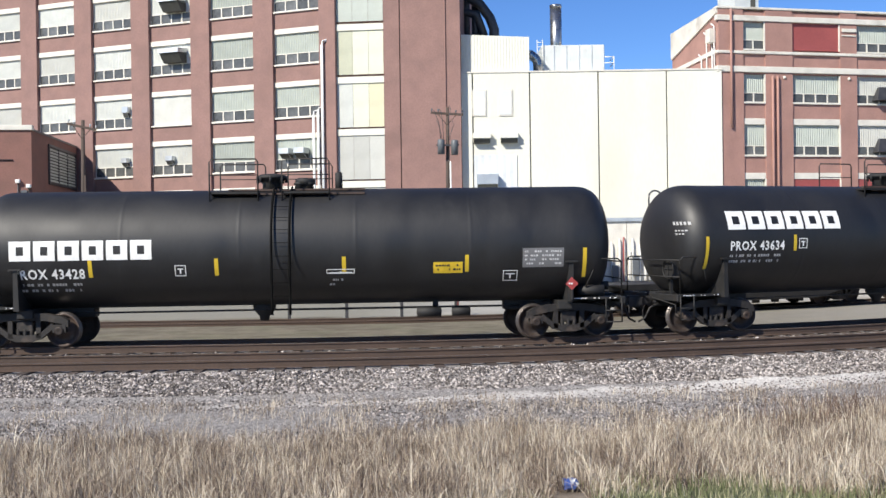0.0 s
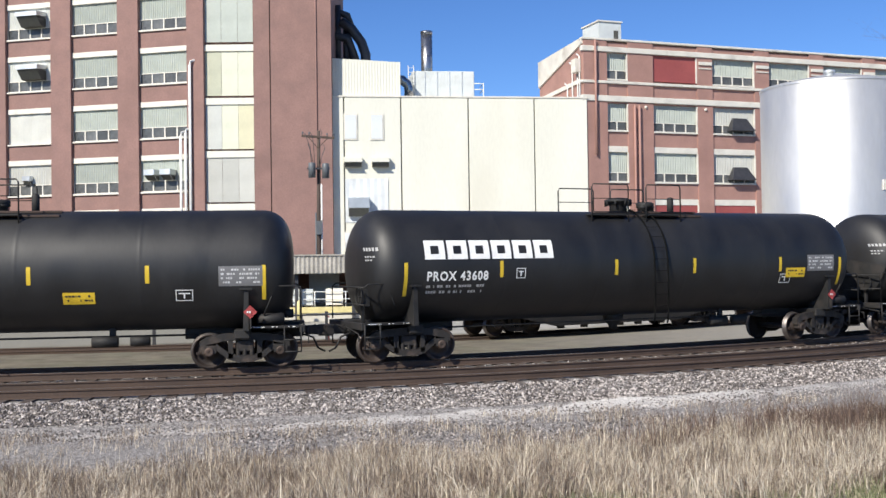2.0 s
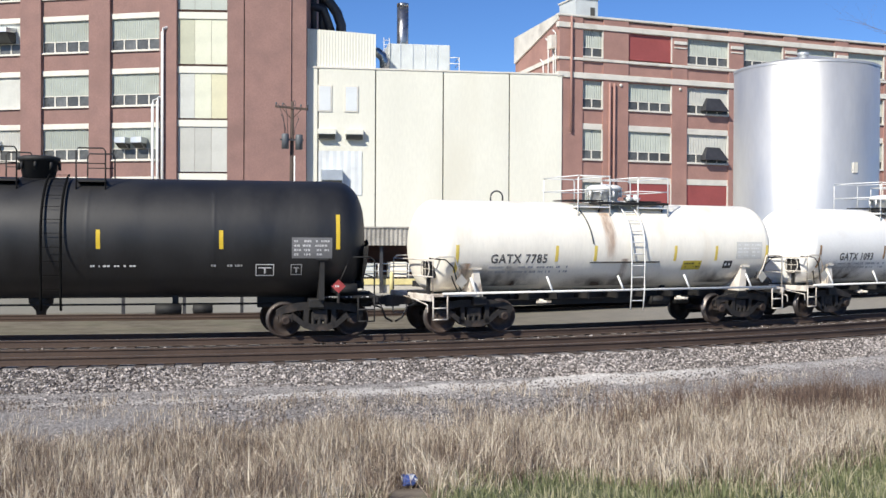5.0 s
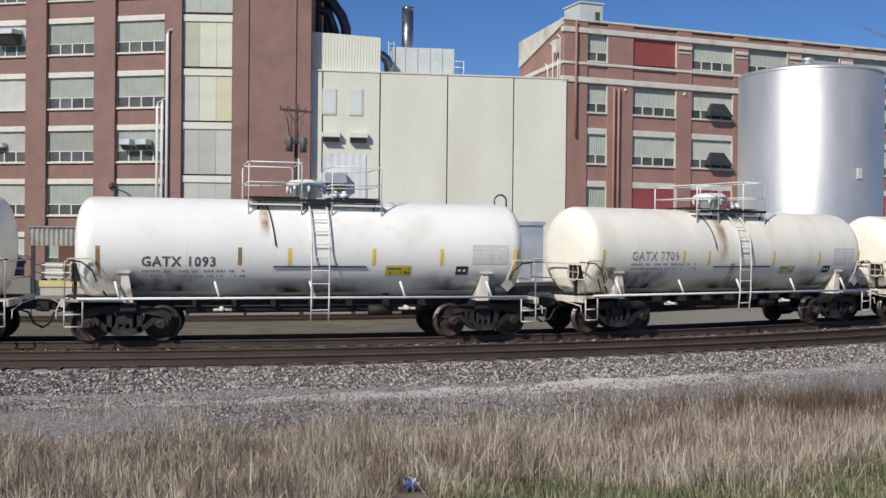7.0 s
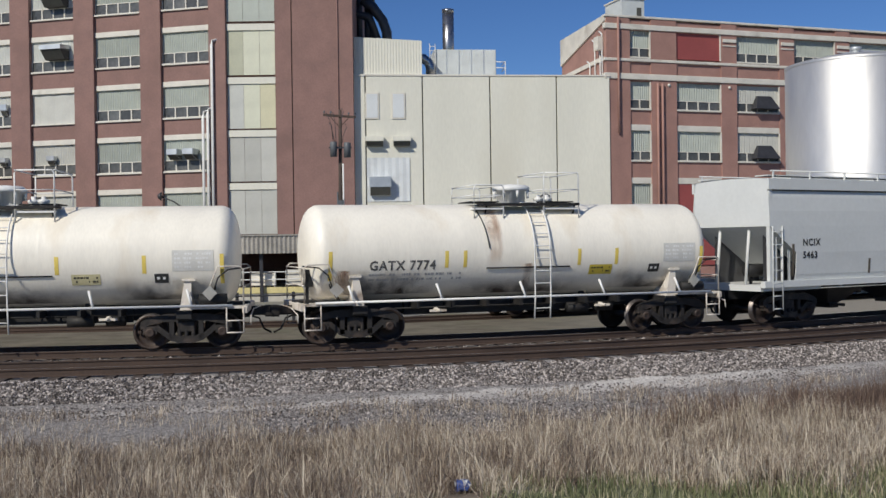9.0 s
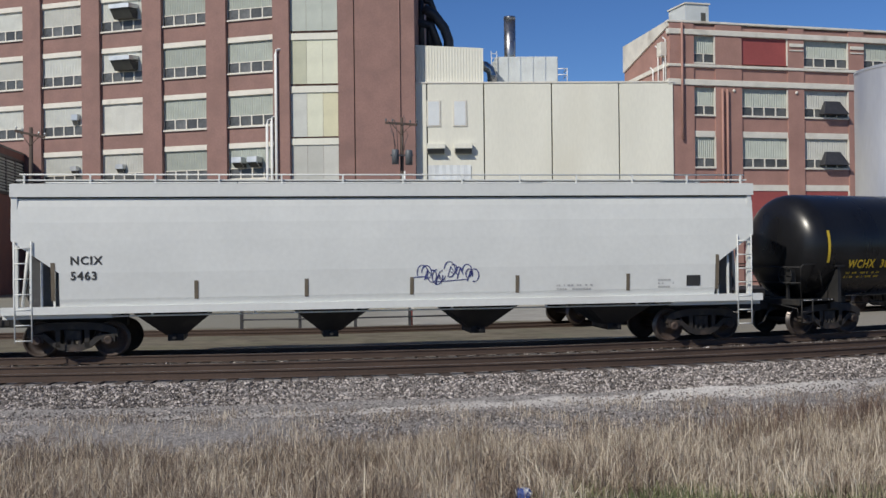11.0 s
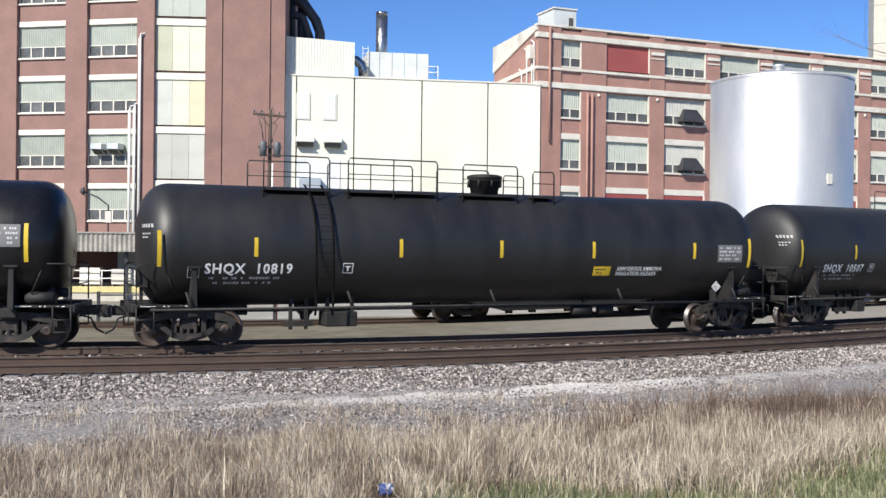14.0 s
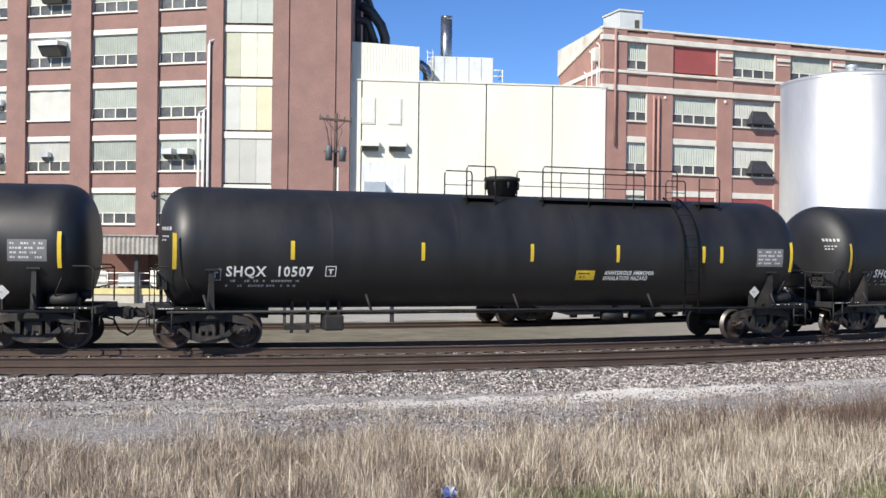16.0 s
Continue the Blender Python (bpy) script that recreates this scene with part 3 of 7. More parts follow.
def make_white_block():
    b = empty("processing_block", facade_frame(0, 82.2, 0))
    tagged(b, "cream metal-panelled block between brick factory wings", "building")
    bm = bmesh.new()
    box(bm, 1.50, 22.50, 0.2, 14, -0.6, 15.9)
    part("core_wall", bm, JOINT, b)
    edges = [1.48, 2.52, 7.10, 12.58, 18.05, 22.52]
    for a, c in zip(edges, edges[1:]):
        bm = bmesh.new()
        box(bm, a + 0.05, c - 0.05, 0.0, 0.198, -0.6, 16.0)
        bmesh.ops.bevel(bm, geom=bm.edges[:], offset=0.02, segments=1, affect="EDGES")
        part("wall_panel", bm, PANEL, b)
    bm = bmesh.new()
    box(bm, 1.43, 22.55, -0.06, 0.4, 16.0, 16.12)
    box(bm, 1.48, 22.5, 0.41, 14, 15.95, 16.05)
    part("parapet_cap", bm, WHITE_TRIM, b)
    bm = louvre_mesh(5.6, 3.0, 24, 0.022)
    for q in bm.verts:
        if q.co.z > 1:
            q.co.z -= 0.05 * (q.co.x + 2.8)
    up = part("upper_block", bm, PANEL, b, "ribbed cream sheet-metal upper block", pose(4.3, 0.30, 16.13))
    bm = bmesh.new()
    for q in box(bm, -2.82, 2.82, 0.11, 8, 0.0, 3.06):
        if q.co.z > 1:
            q.co.z -= 0.05 * (q.co.x + 2.8)
    part("side", bm, PANEL, up)
    for x in (3.04, 5.14):
        bm = bmesh.new()
        box(bm, -0.55, 0.55, -0.05, 0.03, 0, 2.1)
        f = part("window", bm, WHITE_TRIM, b, "blanked window", pose(x, -0.02, 12.55))
        bm = bmesh.new()
        box(bm, -0.44, 0.44, -0.07, -0.052, 0.10, 2.0)
        part("pane", bm, SHUTTER, f)
    for x in (3.2, 5.38):
        part("vent_hood", hood_bm(1.45, 0.75, 0.5, "box"), (PANEL, JOINT), b, "cream vent hood", pose(x, -0.02, 10.4))
        # dark plate that paints the shade in the hood's mouth
        bm = bmesh.new()
        box(bm, x - 0.66, x + 0.66, -0.47, -0.02, 10.36, 10.398)
        part("vent_opening", bm, JOINT, b)
    part("panel", louvre_mesh(3.44, 3.5, 6, 0.025), SHUTTER, b, "pale bluish ribbed shutter", pose(4.27, -0.07, 5.95))
    part("vent_hood", hood_bm(1.7, 1.5, 0.7, "box"), (GALV, JOINT), b, "grey vent hood", pose(3.6, -0.09, 6.4))
    for x, z in ((2.9, 3.6), (5.2, 3.6)):
        bm = bmesh.new()
        box(bm, x - 0.5, x + 0.5, -0.06, -0.004, z, z + 1.6)
        f = part("window", bm, WHITE_TRIM, b, "small white-framed window with a grey cooler in it")
        bm = bmesh.new()
        box(bm, x - 0.4, x + 0.4, -0.075, -0.062, z + 0.75, z + 1.5)
        part("pane", bm, SHUTTER, f)
        bm = bmesh.new()
        box(bm, x - 0.4, x + 0.4, -0.3, -0.062, z + 0.1, z + 0.68)
        bmesh.ops.bevel(bm, geom=bm.edges[:], offset=0.03, segments=1, affect="EDGES")
        part("cooler", bm, GALV, f)
        bm = bmesh.new()
        box(bm, x - 0.3, x + 0.3, -0.312, -0.302, z + 0.18, z + 0.6)
        part("grille", bm, JOINT, f)


def make_roof_plant():
    t = empty("roof_unit", pose(10.95, 85.0, 16.07))
    tagged(t, "galvanised air-handling box on the cream block's roof", "roof unit")
    bm = bmesh.new()
    box(bm, -2.6, 2.6, 0, 3, 0.35, 2.6)
    bmesh.ops.bevel(bm, geom=bm.edges[:], offset=0.04, segments=1, affect="EDGES")
    body = part("casing", bm, PALE_SHEET, t)
    for i in range(1, 5):
        bm = bmesh.new()
        box(bm, -2.6 + i * 1.04 - 0.03, -2.6 + i * 1.04 + 0.03, -0.03, -0.002, 0.4, 2.55)
        part("seam", bm, GALV, body)
    bm = bmesh.new()
    for x in (-2.4, 2.4):
        for y in (0.2, 2.8):
            box(bm, x - 0.1, x + 0.1, y - 0.1, y + 0.1, 0, 0.35)
    part("feet", bm, DARK_METAL, t)
    bm = bmesh.new()
    for z in (0.5, 1.1, 1.6):
        tube(bm, [(2.6, 0.1, z), (3.4, 0.1, z), (3.4, 2.0, z)], 0.04, 6)
    tube(bm, [(3.4, 0.1, 0), (3.4, 0.1, 1.65)], 0.04, 6)
    part("railing", bm, PIPE_WHITE, t)
    bm = bmesh.new()
    for x in (-2.95, -2.5):
        tube(bm, [(x, -0.12, 0), (x, -0.12, 2.9), (x, 0.3, 3.1)], 0.035, 6)
    for k in range(8):
        tube(bm, [(-2.95, -0.12, 0.3 + 0.36 * k), (-2.5, -0.12, 0.3 + 0.36 * k)], 0.025, 6)
    part("ladder", bm, PIPE_WHITE, t)
    c = empty("chimney_stack", pose(9.85, 87.6, 16.35))
    tagged(c, "steel flue stack with a dark base", "chimney")
    bm = bmesh.new()
    lathe(bm, [(0, 0.0), (0, 0.5), (6.2, 0.5), (6.2, 0.42), (6.0, 0.0)], "z", 20)
    part("flue", bm, STACK_STEEL, c)
    bm = bmesh.new()
    lathe(bm, [(5.95, 0.49), (5.95, 0.515), (6.22, 0.515), (6.22, 0.49)], "z", 20)
    part("rim", bm, STACK_STEEL, c)
    d = empty("duct_work", pose(2.45, 84.6, 19.3))
    tagged(d, "dark bent ducts and pipes above the ribbed block", "ducts")
    for pts, r in (([(-1.0, 1, 0), (-1.0, 1, 4.2)], 0.35), ([(-0.2, 1.5, 0), (-0.2, 1.5, 5)], 0.25), ([(0.0, 1.2, 3.6), (0.9, 1.2, 3.0), (1.7, 1.2, 1.9), (2.05, 1.2, 0.9), (2.05, 1.2, -3)], 0.42),
                   ([(-1.4, 1.4, 2.6), (0.6, 1.4, 2.2), (1.2, 1.4, 0.4)], 0.38), ([(0.5, 1.6, 0), (0.5, 1.6, 3)], 0.3), ([(-1.2, 1.6, 4.8), (0.6, 1.6, 4.2), (1.0, 1.6, 3.0)], 0.3)):
        bm = bmesh.new()
        tube(bm, pts, r, 12)
        part("duct", bm, DARK_METAL, d)
    bm = bmesh.new()
    tube(bm, [(-0.7, 0.4, -0.1), (-0.7, 0.4, 5.2)], 0.07, 8)
    part("pipe", bm, PIPE_WHITE, d)
    v = empty("duct_elbow", pose(7.7, 84.5, 16.07))
    tagged(v, "pale blue sheet-metal duct elbow on the roof", "duct")
    bm = bmesh.new()
    tube(bm, [(0.3, 0, 0), (0.3, 0, 1.0), (0.15, 0, 1.4), (-0.3, 0, 1.75), (-0.6, 0, 1.75)], 0.4, 12)
    part("duct", bm, STACK_STEEL, v)


def make_right_block():
    b = empty("warehouse_wing", facade_frame(22.85, 82.4, 12.5))
    tagged(b, "four-storey red-brick wing with white belt courses", "building")
    LEN, H = 86.0, 20.92
    bm = bmesh.new()
    for q in box(bm, -0.6, LEN, 0.32, 11, -0.6, H):
        q.co.x += 0.11 * max(0.0, q.co.y - 0.4) * (q.co.x < 10)
    part("wall", bm, WING_BRICK, b)
    cols = [(1.57, 1.95)] + [(5.95 + 5.89 * i, 4.35) for i in range(13)]
    rows = [(0.4, 2.4), (4.82, 2.44), (9.2, 2.46), (13.48, 2.25), (17.75, 2.2)]
    edge = -0.6
    for x, w in cols + [(LEN, 0)]:
        bm = bmesh.new()
        box(bm, edge, x, 0.0, 0.318, -0.6, H)
        part("pier", bm, WING_BRICK, b)
        edge = x + w
    zb = -0.6
    for z, h in rows + [(H, 0)]:
        bm = bmesh.new()
        box(bm, 1.5, LEN, 0.12, 0.316, zb, z - 0.13)
        part("spandrel", bm, WING_BRICK, b)
        zb = z + h
    for z0, z1, d, y1 in ((15.86, 16.34, 0.10, 0.31), (17.35, 17.58, 0.08, 0.31), (19.98, 20.42, 0.10, 0.31), (20.93, 21.12, 0.06, 0.5)):
        bm = bmesh.new()
        box(bm, -0.7 - d, LEN, -d, y1, z0, z1)
        bmesh.ops.bevel(bm, geom=bm.edges[:], offset=0.03, segments=1, affect="EDGES")
        part("belt_course" if z0 < 20.5 else "cornice", bm, WHITE_TRIM, b)
    for i, (x, w) in enumerate(cols):
        for k, (z, h) in enumerate(rows):
            red = (i == 1 and k == 4) or (k == 1 and i in (1, 2, 3, 5)) or (k == 0 and i % 2)
            hooded = i == 2 and k in (2, 3)
            if red:
                bm = bmesh.new()
                box(bm, x, x + w, 0.14, 0.31, z, z + h)
                shut = part("shutter", bm, RED_PANEL, b, "dark red painted sheet panel")
                if k == 1:
                    bm = bmesh.new()
                    box(bm, x + 0.003, x + w - 0.003, 0.09, 0.31, z + h + 0.003, z + h + 0.5)
                    part("lintel", bm, WHITE_TRIM, shut, "white painted lintel")
                    bm = bmesh.new()
                    box(bm, x + 0.003, x + w - 0.003, 0.0, 0.31, z - 0.13, z - 0.003)
                    part("sill", bm, WHITE_TRIM, shut)
                continue
            make_window(b, x + w / 2, z, w, h, 4 if w > 3 else 2, BLIND_PALE if hooded else BLIND, 0.78, lintel=0.0 if k >= 3 else 0.5)
            if hooded:
                part("vent_hood", hood_bm(2.5, 1.15, 0.8, "flare"), DARK_METAL, b, "black flared vent hood", pose(x + w / 2 + 0.55, 0.2, z + 0.25))
    # small white plates under the belt course, and white strips that paint sunlight on right-hand jambs
    for x, w in cols[1:]:
        bm = bmesh.new()
        lathe(bm, [(-0.1, 0.0), (-0.1, 0.1), (-0.04, 0.14), (0.0, 0.14), (0.0, 0.0)], "y", 10, (x - 0.75, 0, 15.5))
        part("anchor_plate", bm, WHITE_TRIM, b)
    for x, w in cols:
        for z, h in rows[1:]:
            bm = bmesh.new()
            box(bm, x + w - 0.1, x + w - 0.002, 0.02, 0.115, z, z + h)
            part("jamb", bm, WHITE_TRIM, b)
    # strips between top windows
    for i, (x, w) in enumerate(cols[1:]):
        bm = bmesh.new()
        box(bm, x + w + 0.15, x + w + 1.45, -0.1, 0.0, 19.35, 19.62)
        box(bm, x + w + 0.15, x + w + 1.45, -0.06, 0.0, 19.0, 19.1)
        part("pier_cap", bm, WHITE_TRIM, b)
    for x, z0, z1, mat in ((0.42, 11.4, 20.9, WING_BRICK), (4.05, 1.0, 15.6, WING_BRICK), (4.5, 1.0, 15.6, WING_BRICK)):
        bm = bmesh.new()
        tube(bm, [(x, -0.16, z0), (x, -0.16, z1)], 0.10, 8)
        part("downpipe", bm, mat, b)
    # side wall with its white gable band
    bm = bmesh.new()
    for q in box(bm, -0.75, -0.602, 0.1, 11, 20.6, 21.08):
        q.co.x += 0.11 * max(0.0, q.co.y - 0.4)
        if q.co.y > 5 and q.co.z < 20.8:
            q.co.z -= 1.9
    part("side_band", bm, WHITE_TRIM, b)
    for z in (17.4, 15.9):
        bm = bmesh.new()
        for q in box(bm, -0.72, -0.602, 0.5, 11, z, z + 0.35):
            q.co.x += 0.11 * max(0.0, q.co.y - 0.4)
        part("belt_course", bm, WHITE_TRIM, b)
    bm = bmesh.new()
    box(bm, 0.6, LEN, 0.51, 10.8, H, H + 0.12)
    part("roof", bm, ROOFING, b)
    for i, (y, z0, z1) in enumerate(((0.55, 14.0, 19.6), (1.0, 13.0, 18.2), (2.2, 13.6, 19.2), (3.4, 13.4, 17.6))):
        bm = bmesh.new()
        x = -0.72 + 0.11 * max(0.0, y - 0.4)
        tube(bm, [(x, y, z0), (x, y, z1), (x, y + 0.5, z1 + 0.3)], 0.07, 6)
        part("conduit", bm, PIPE_WHITE, b)
    bm = bmesh.new()
    box(bm, -1.1, -0.62, 0.5, 1.3, 18.3, 19.4)
    part("switch_box", bm, WHITE_TRIM, b)
    h = empty("roof_hut", b.matrix_basis @ pose(3.85, 3.5, 20.9))
    tagged(h, "small white metal penthouse on the brick wing's roof", "roof hut")
    bm = bmesh.new()
    box(bm, -1.1, 1.1, 0, 3, 0, 2.5)
    part("wall", bm, PALE_SHEET, h)
    bm = bmesh.new()
    box(bm, -1.2, 1.2, -0.1, 3.1, 2.5, 2.62)
    part("roof", bm, WHITE_TRIM, h)
    bm = bmesh.new()
    box(bm, 0.35, 0.8, -0.02, -0.002, 0.5, 1.8)
    part("opening", bm, JOINT, h)


def make_silver_tank():
    a = radians(28.1)
    d = 62.0
    t = empty("storage_tank", pose(d * math.sin(a), d * math.cos(a), -0.45))
    tagged(t, "large silver clad upright storage tank with a vent on top", "storage tank")
    R, H = 3.92, 12.6
    bm = bmesh.new()
    lathe(bm, [(0, R), (H, R), (H + 0.05, R - 0.05), (H + 0.9, 0)], "z", 96)
    part("shell", bm, SILVER, t, smooth=False)
    bm = bmesh.new()
    lathe(bm, [(H - 0.12, R + 0.02), (H + 0.02, R + 0.03), (H + 0.04, R - 0.1)], "z", 96)
    part("rim", bm, SILVER, t)
    bm = bmesh.new()
    lathe(bm, [(H + 0.2, 0.22), (H + 0.5, 0.22), (H + 0.5, 0.32), (H + 0.64, 0.29), (H + 0.68, 0)], "z", 16, (-1.25, -2.05, 0))
    part("roof_vent", bm, GALV, t)
    bm = bmesh.new()
    ang = math.atan2(-d * math.cos(a), -d * math.sin(a)) + 0.70
    m = Matrix.Rotation(ang, 4, "Z")
    box(bm, R, R + 0.06, -0.15, 0.15, 6.6, 7.15, m)
    part("hatch", bm, WHITE_TRIM, t)


make_track("track_far", 0.0, "railway track on which the train runs, dull brown rails", True)
make_track("track_near", NEAR, "empty railway track with rusty rails and dark ties", True)
make_left_block()
make_white_block()
make_roof_plant()
make_right_block()
NEARER = Matrix.Translation((0, 0, 2.6)) @ Matrix.Scale(0.9635, 4) @ Matrix.Translation((0, 0, -2.6))
for b in list(scene.objects):
    if b.parent is None and b.name.split(".")[0] in ("processing_block", "warehouse_wing", "roof_unit", "chimney_stack", "duct_work", "duct_elbow", "roof_hut"):
        b.matrix_basis = NEARER @ b.matrix_basis
make_silver_tank()


# ---- the train ----
SPEED, DRAG = 11.482, -0.0446       # metres a second at the start, and how it slackens
COUPLERS = [-12.87, 5.23, 23.12, 41.2, 59.7, 73.1, 86.5, 99.8, 113.1, 134.25, 152.4, 172.85, 193.2, 213.7]


def run(t):
    return SPEED * t + DRAG * t * t / 2


def letters(text, size, width=None):
    """Letters in the built-in font as a flat mesh in x, z, from the origin to the right."""
    cu = bpy.data.curves.new("letters", "FONT")
    cu.body, cu.size = text, size
    cu.resolution_u = 2
    cu.offset = size * 0.026
    cu.space_character = 1.14
    tmp = bpy.data.objects.new("letters", cu)
    me = tmp.to_mesh()
    bm = bmesh.new()
    bm.from_mesh(me)
    tmp.to_mesh_clear()
    bpy.data.objects.remove(tmp)
    bpy.data.curves.remove(cu)
    xs = [v.co.x for v in bm.verts]
    w = max(xs) - min(xs)
    k = (width / w) if width else 1.0
    x0 = min(xs)
    for v in bm.verts:
        v.co = Vector(((v.co.x - x0) * k, 0, v.co.y))
    bmesh.ops.subdivide_edges(bm, edges=[e for e in bm.edges if e.calc_length() > 0.15], cuts=1)
    return bm


def words_of(bm, text):
    """The words of a line of letters as meshes of their own, parted at the widest gaps."""
    words = text.split()
    spans = sorted((min(v.co.x for v in f.verts), max(v.co.x for v in f.verts)) for f in bm.faces)
    gaps, right = [], spans[0][1]
    for a, c in spans[1:]:
        if a > right:
            gaps.append((a - right, (a + right) / 2))
        right = max(right, c)
    cuts = sorted(x for _, x in sorted(gaps)[::-1][:len(words) - 1])
    out = []
    for k, word in enumerate(words):
        lo = cuts[k - 1] if k else -1e9
        hi = cuts[k] if k < len(cuts) else 1e9
        one = bm.copy()
        bmesh.ops.delete(one, geom=[v for v in one.verts if not lo < v.co.x <= hi], context="VERTS")
        out.append((word, one))
    bm.free()
    return out


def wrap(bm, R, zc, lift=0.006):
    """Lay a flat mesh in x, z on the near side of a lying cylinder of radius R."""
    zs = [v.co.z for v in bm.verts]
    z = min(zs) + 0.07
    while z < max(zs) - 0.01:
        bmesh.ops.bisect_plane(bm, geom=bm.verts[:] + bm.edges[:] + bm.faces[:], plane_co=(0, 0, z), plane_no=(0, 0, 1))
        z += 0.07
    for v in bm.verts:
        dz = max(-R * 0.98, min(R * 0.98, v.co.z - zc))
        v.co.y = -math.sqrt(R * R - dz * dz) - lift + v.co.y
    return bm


def shift(bm, x, z):
    for v in bm.verts:
        v.co.x += x
        v.co.z += z
    return bm


def strip(x0, x1, z0, z1, nz=4, nx=1):
    bm = bmesh.new()
    g = [[bm.verts.new((x0 + (x1 - x0) * i / nx, 0, z0 + (z1 - z0) * k / nz)) for i in range(nx + 1)] for k in range(nz + 1)]
    for k in range(nz):
        for i in range(nx):
            bm.faces.new((g[k][i], g[k][i + 1], g[k + 1][i + 1], g[k + 1][i]))
    return bm


def bars(x0, x1, z0, z1, rows, seed, gaps=0.3):
    """Rows of short bars that stand for small writing."""
    rnd = random.Random(seed)
    bm = bmesh.new()
    rh = (z1 - z0) / rows
    for r in range(rows):
        x = x0
        while x < x1 - 0.03:
            w = min(rnd.uniform(0.025, 0.075), x1 - x)
            if rnd.random() > gaps:
                z = z1 - (r + 1) * rh
                v = [bm.verts.new(p) for p in ((x, 0, z + rh * 0.3), (x + w, 0, z + rh * 0.3), (x + w, 0, z + rh * 0.75), (x, 0, z + rh * 0.75))]
                bm.faces.new(v)
            x += w + 0.02
    return bm


def brand_blocks(x0, x1, z0, z1):
    """The lessor's wide block mark as six plain hollow shapes."""
    bm = bmesh.new()
    n, gap = 6, 0.07
    w = (x1 - x0 - gap * (n - 1)) / n
    t = 0.14
    for i in range(n):
        a = x0 + i * (w + gap)
        for q in ((a, a + t * 1.25, z0, z1), (a + t * 1.25, a + w, z1 - t, z1), (a + w - t * 1.25, a + w, z0, z1 - t),
                  (a + t * 1.25, a + w - t * 1.25, z0, z0 + t)):
            v = [bm.verts.new(p) for p in ((q[0], 0, q[2]), (q[1], 0, q[2]), (q[1], 0, q[3]), (q[0], 0, q[3]))]
            bm.faces.new(v)
    return bm


def scrawl(x0, x1, z0, z1, seed, n=9, r=0.022, spiky=False):
    """Jagged strokes of spray paint, zigzag over zigzag, with a few flourishes."""
    rnd = random.Random(seed)
    bm = bmesh.new()

    def stroke(pts, w):
        for p, q in zip(pts, pts[1:]):
            d = Vector((q[0] - p[0], q[1] - p[1]))
            if d.length < 1e-3:
                continue
            s = Vector((-d.y, d.x)).normalized() * w * rnd.uniform(0.6, 1.2)
            bm.faces.new([bm.verts.new((c[0] + e * s.x, 0, c[1] + e * s.y)) for c, e in ((p, 1), (p, -1), (q, -1), (q, 1))])

    hgt, wid = z1 - z0, x1 - x0
    for run_no in range(2 if spiky else 0):
        pts = []
        for i in range(2 * n + 1):
            f = i / (2 * n)
            x = x0 + wid * f + rnd.uniform(-0.5, 0.5) * wid / n
            env = 0.55 + 0.45 * math.sin(math.pi * min(1, f * 1.15 + 0.1))
            z = (z0 + z1) / 2 + (1 if i % 2 else -1) * hgt * 0.5 * env * rnd.uniform(0.35, 1.0)
            pts.append((x, z))
        stroke(pts, r)
    for i in range(n):
        cx, cz = x0 + wid * (i + rnd.random()) / n, (z0 + z1) / 2 + rnd.uniform(-0.25, 0.25) * hgt
        a0, rr = rnd.uniform(0, 6), rnd.uniform(0.07, 0.16) * hgt * (1 if spiky else 1.9)
        stroke([(cx + rr * math.cos(a0 + k * 0.6), cz + 1.4 * rr * math.sin(a0 + k * 0.6)) for k in range(7 if spiky else 9)], r * 0.8)
        if not spiky and i % 2:
            stroke([(cx - 0.05, cz - 0.4 * hgt), (cx + 0.03, cz + 0.15 * hgt), (cx + 0.1, cz - 0.1 * hgt)], r * 0.8)
    stroke([(x0 + 0.25 * wid, z0 + 0.02), (x0 + 0.8 * wid, z0 + 0.08)], r * 0.7)
    stroke([(x0 - 0.1 * wid, z0 + 0.3 * hgt), (x0 + 0.1 * wid, z0 + 0.34 * hgt)], r * 0.7)
    return bm


WHEELS, TRUCKS = [], []          # what turns, with the car that carries it
PROTO = {}


def wheel_bm(side):
    bm = bmesh.new()
    r = 0.44
    lathe(bm, [(-0.07, 0.09), (-0.05, 0.16), (0.0, 0.20), (0.02, 0.30), (-0.02, 0.37), (-0.07, 0.385), (-0.07, r - 0.01), (-0.06, r), (0.05, r + 0.005),
               (0.055, r + 0.03), (0.075, r + 0.028), (0.078, 0.385), (0.04, 0.36), (0.055, 0.28), (0.05, 0.18), (0.09, 0.11), (0.09, 0.0)], "y", 28)
    for v in bm.verts:
        v.co.y = (v.co.y if side < 0 else -v.co.y)
    for f in bm.faces:
        if all(math.hypot(v.co.x, v.co.z) > r - 0.012 for v in f.verts):
            f.material_index = 1
    bmesh.ops.recalc_face_normals(bm, faces=bm.faces[:])
    return bm


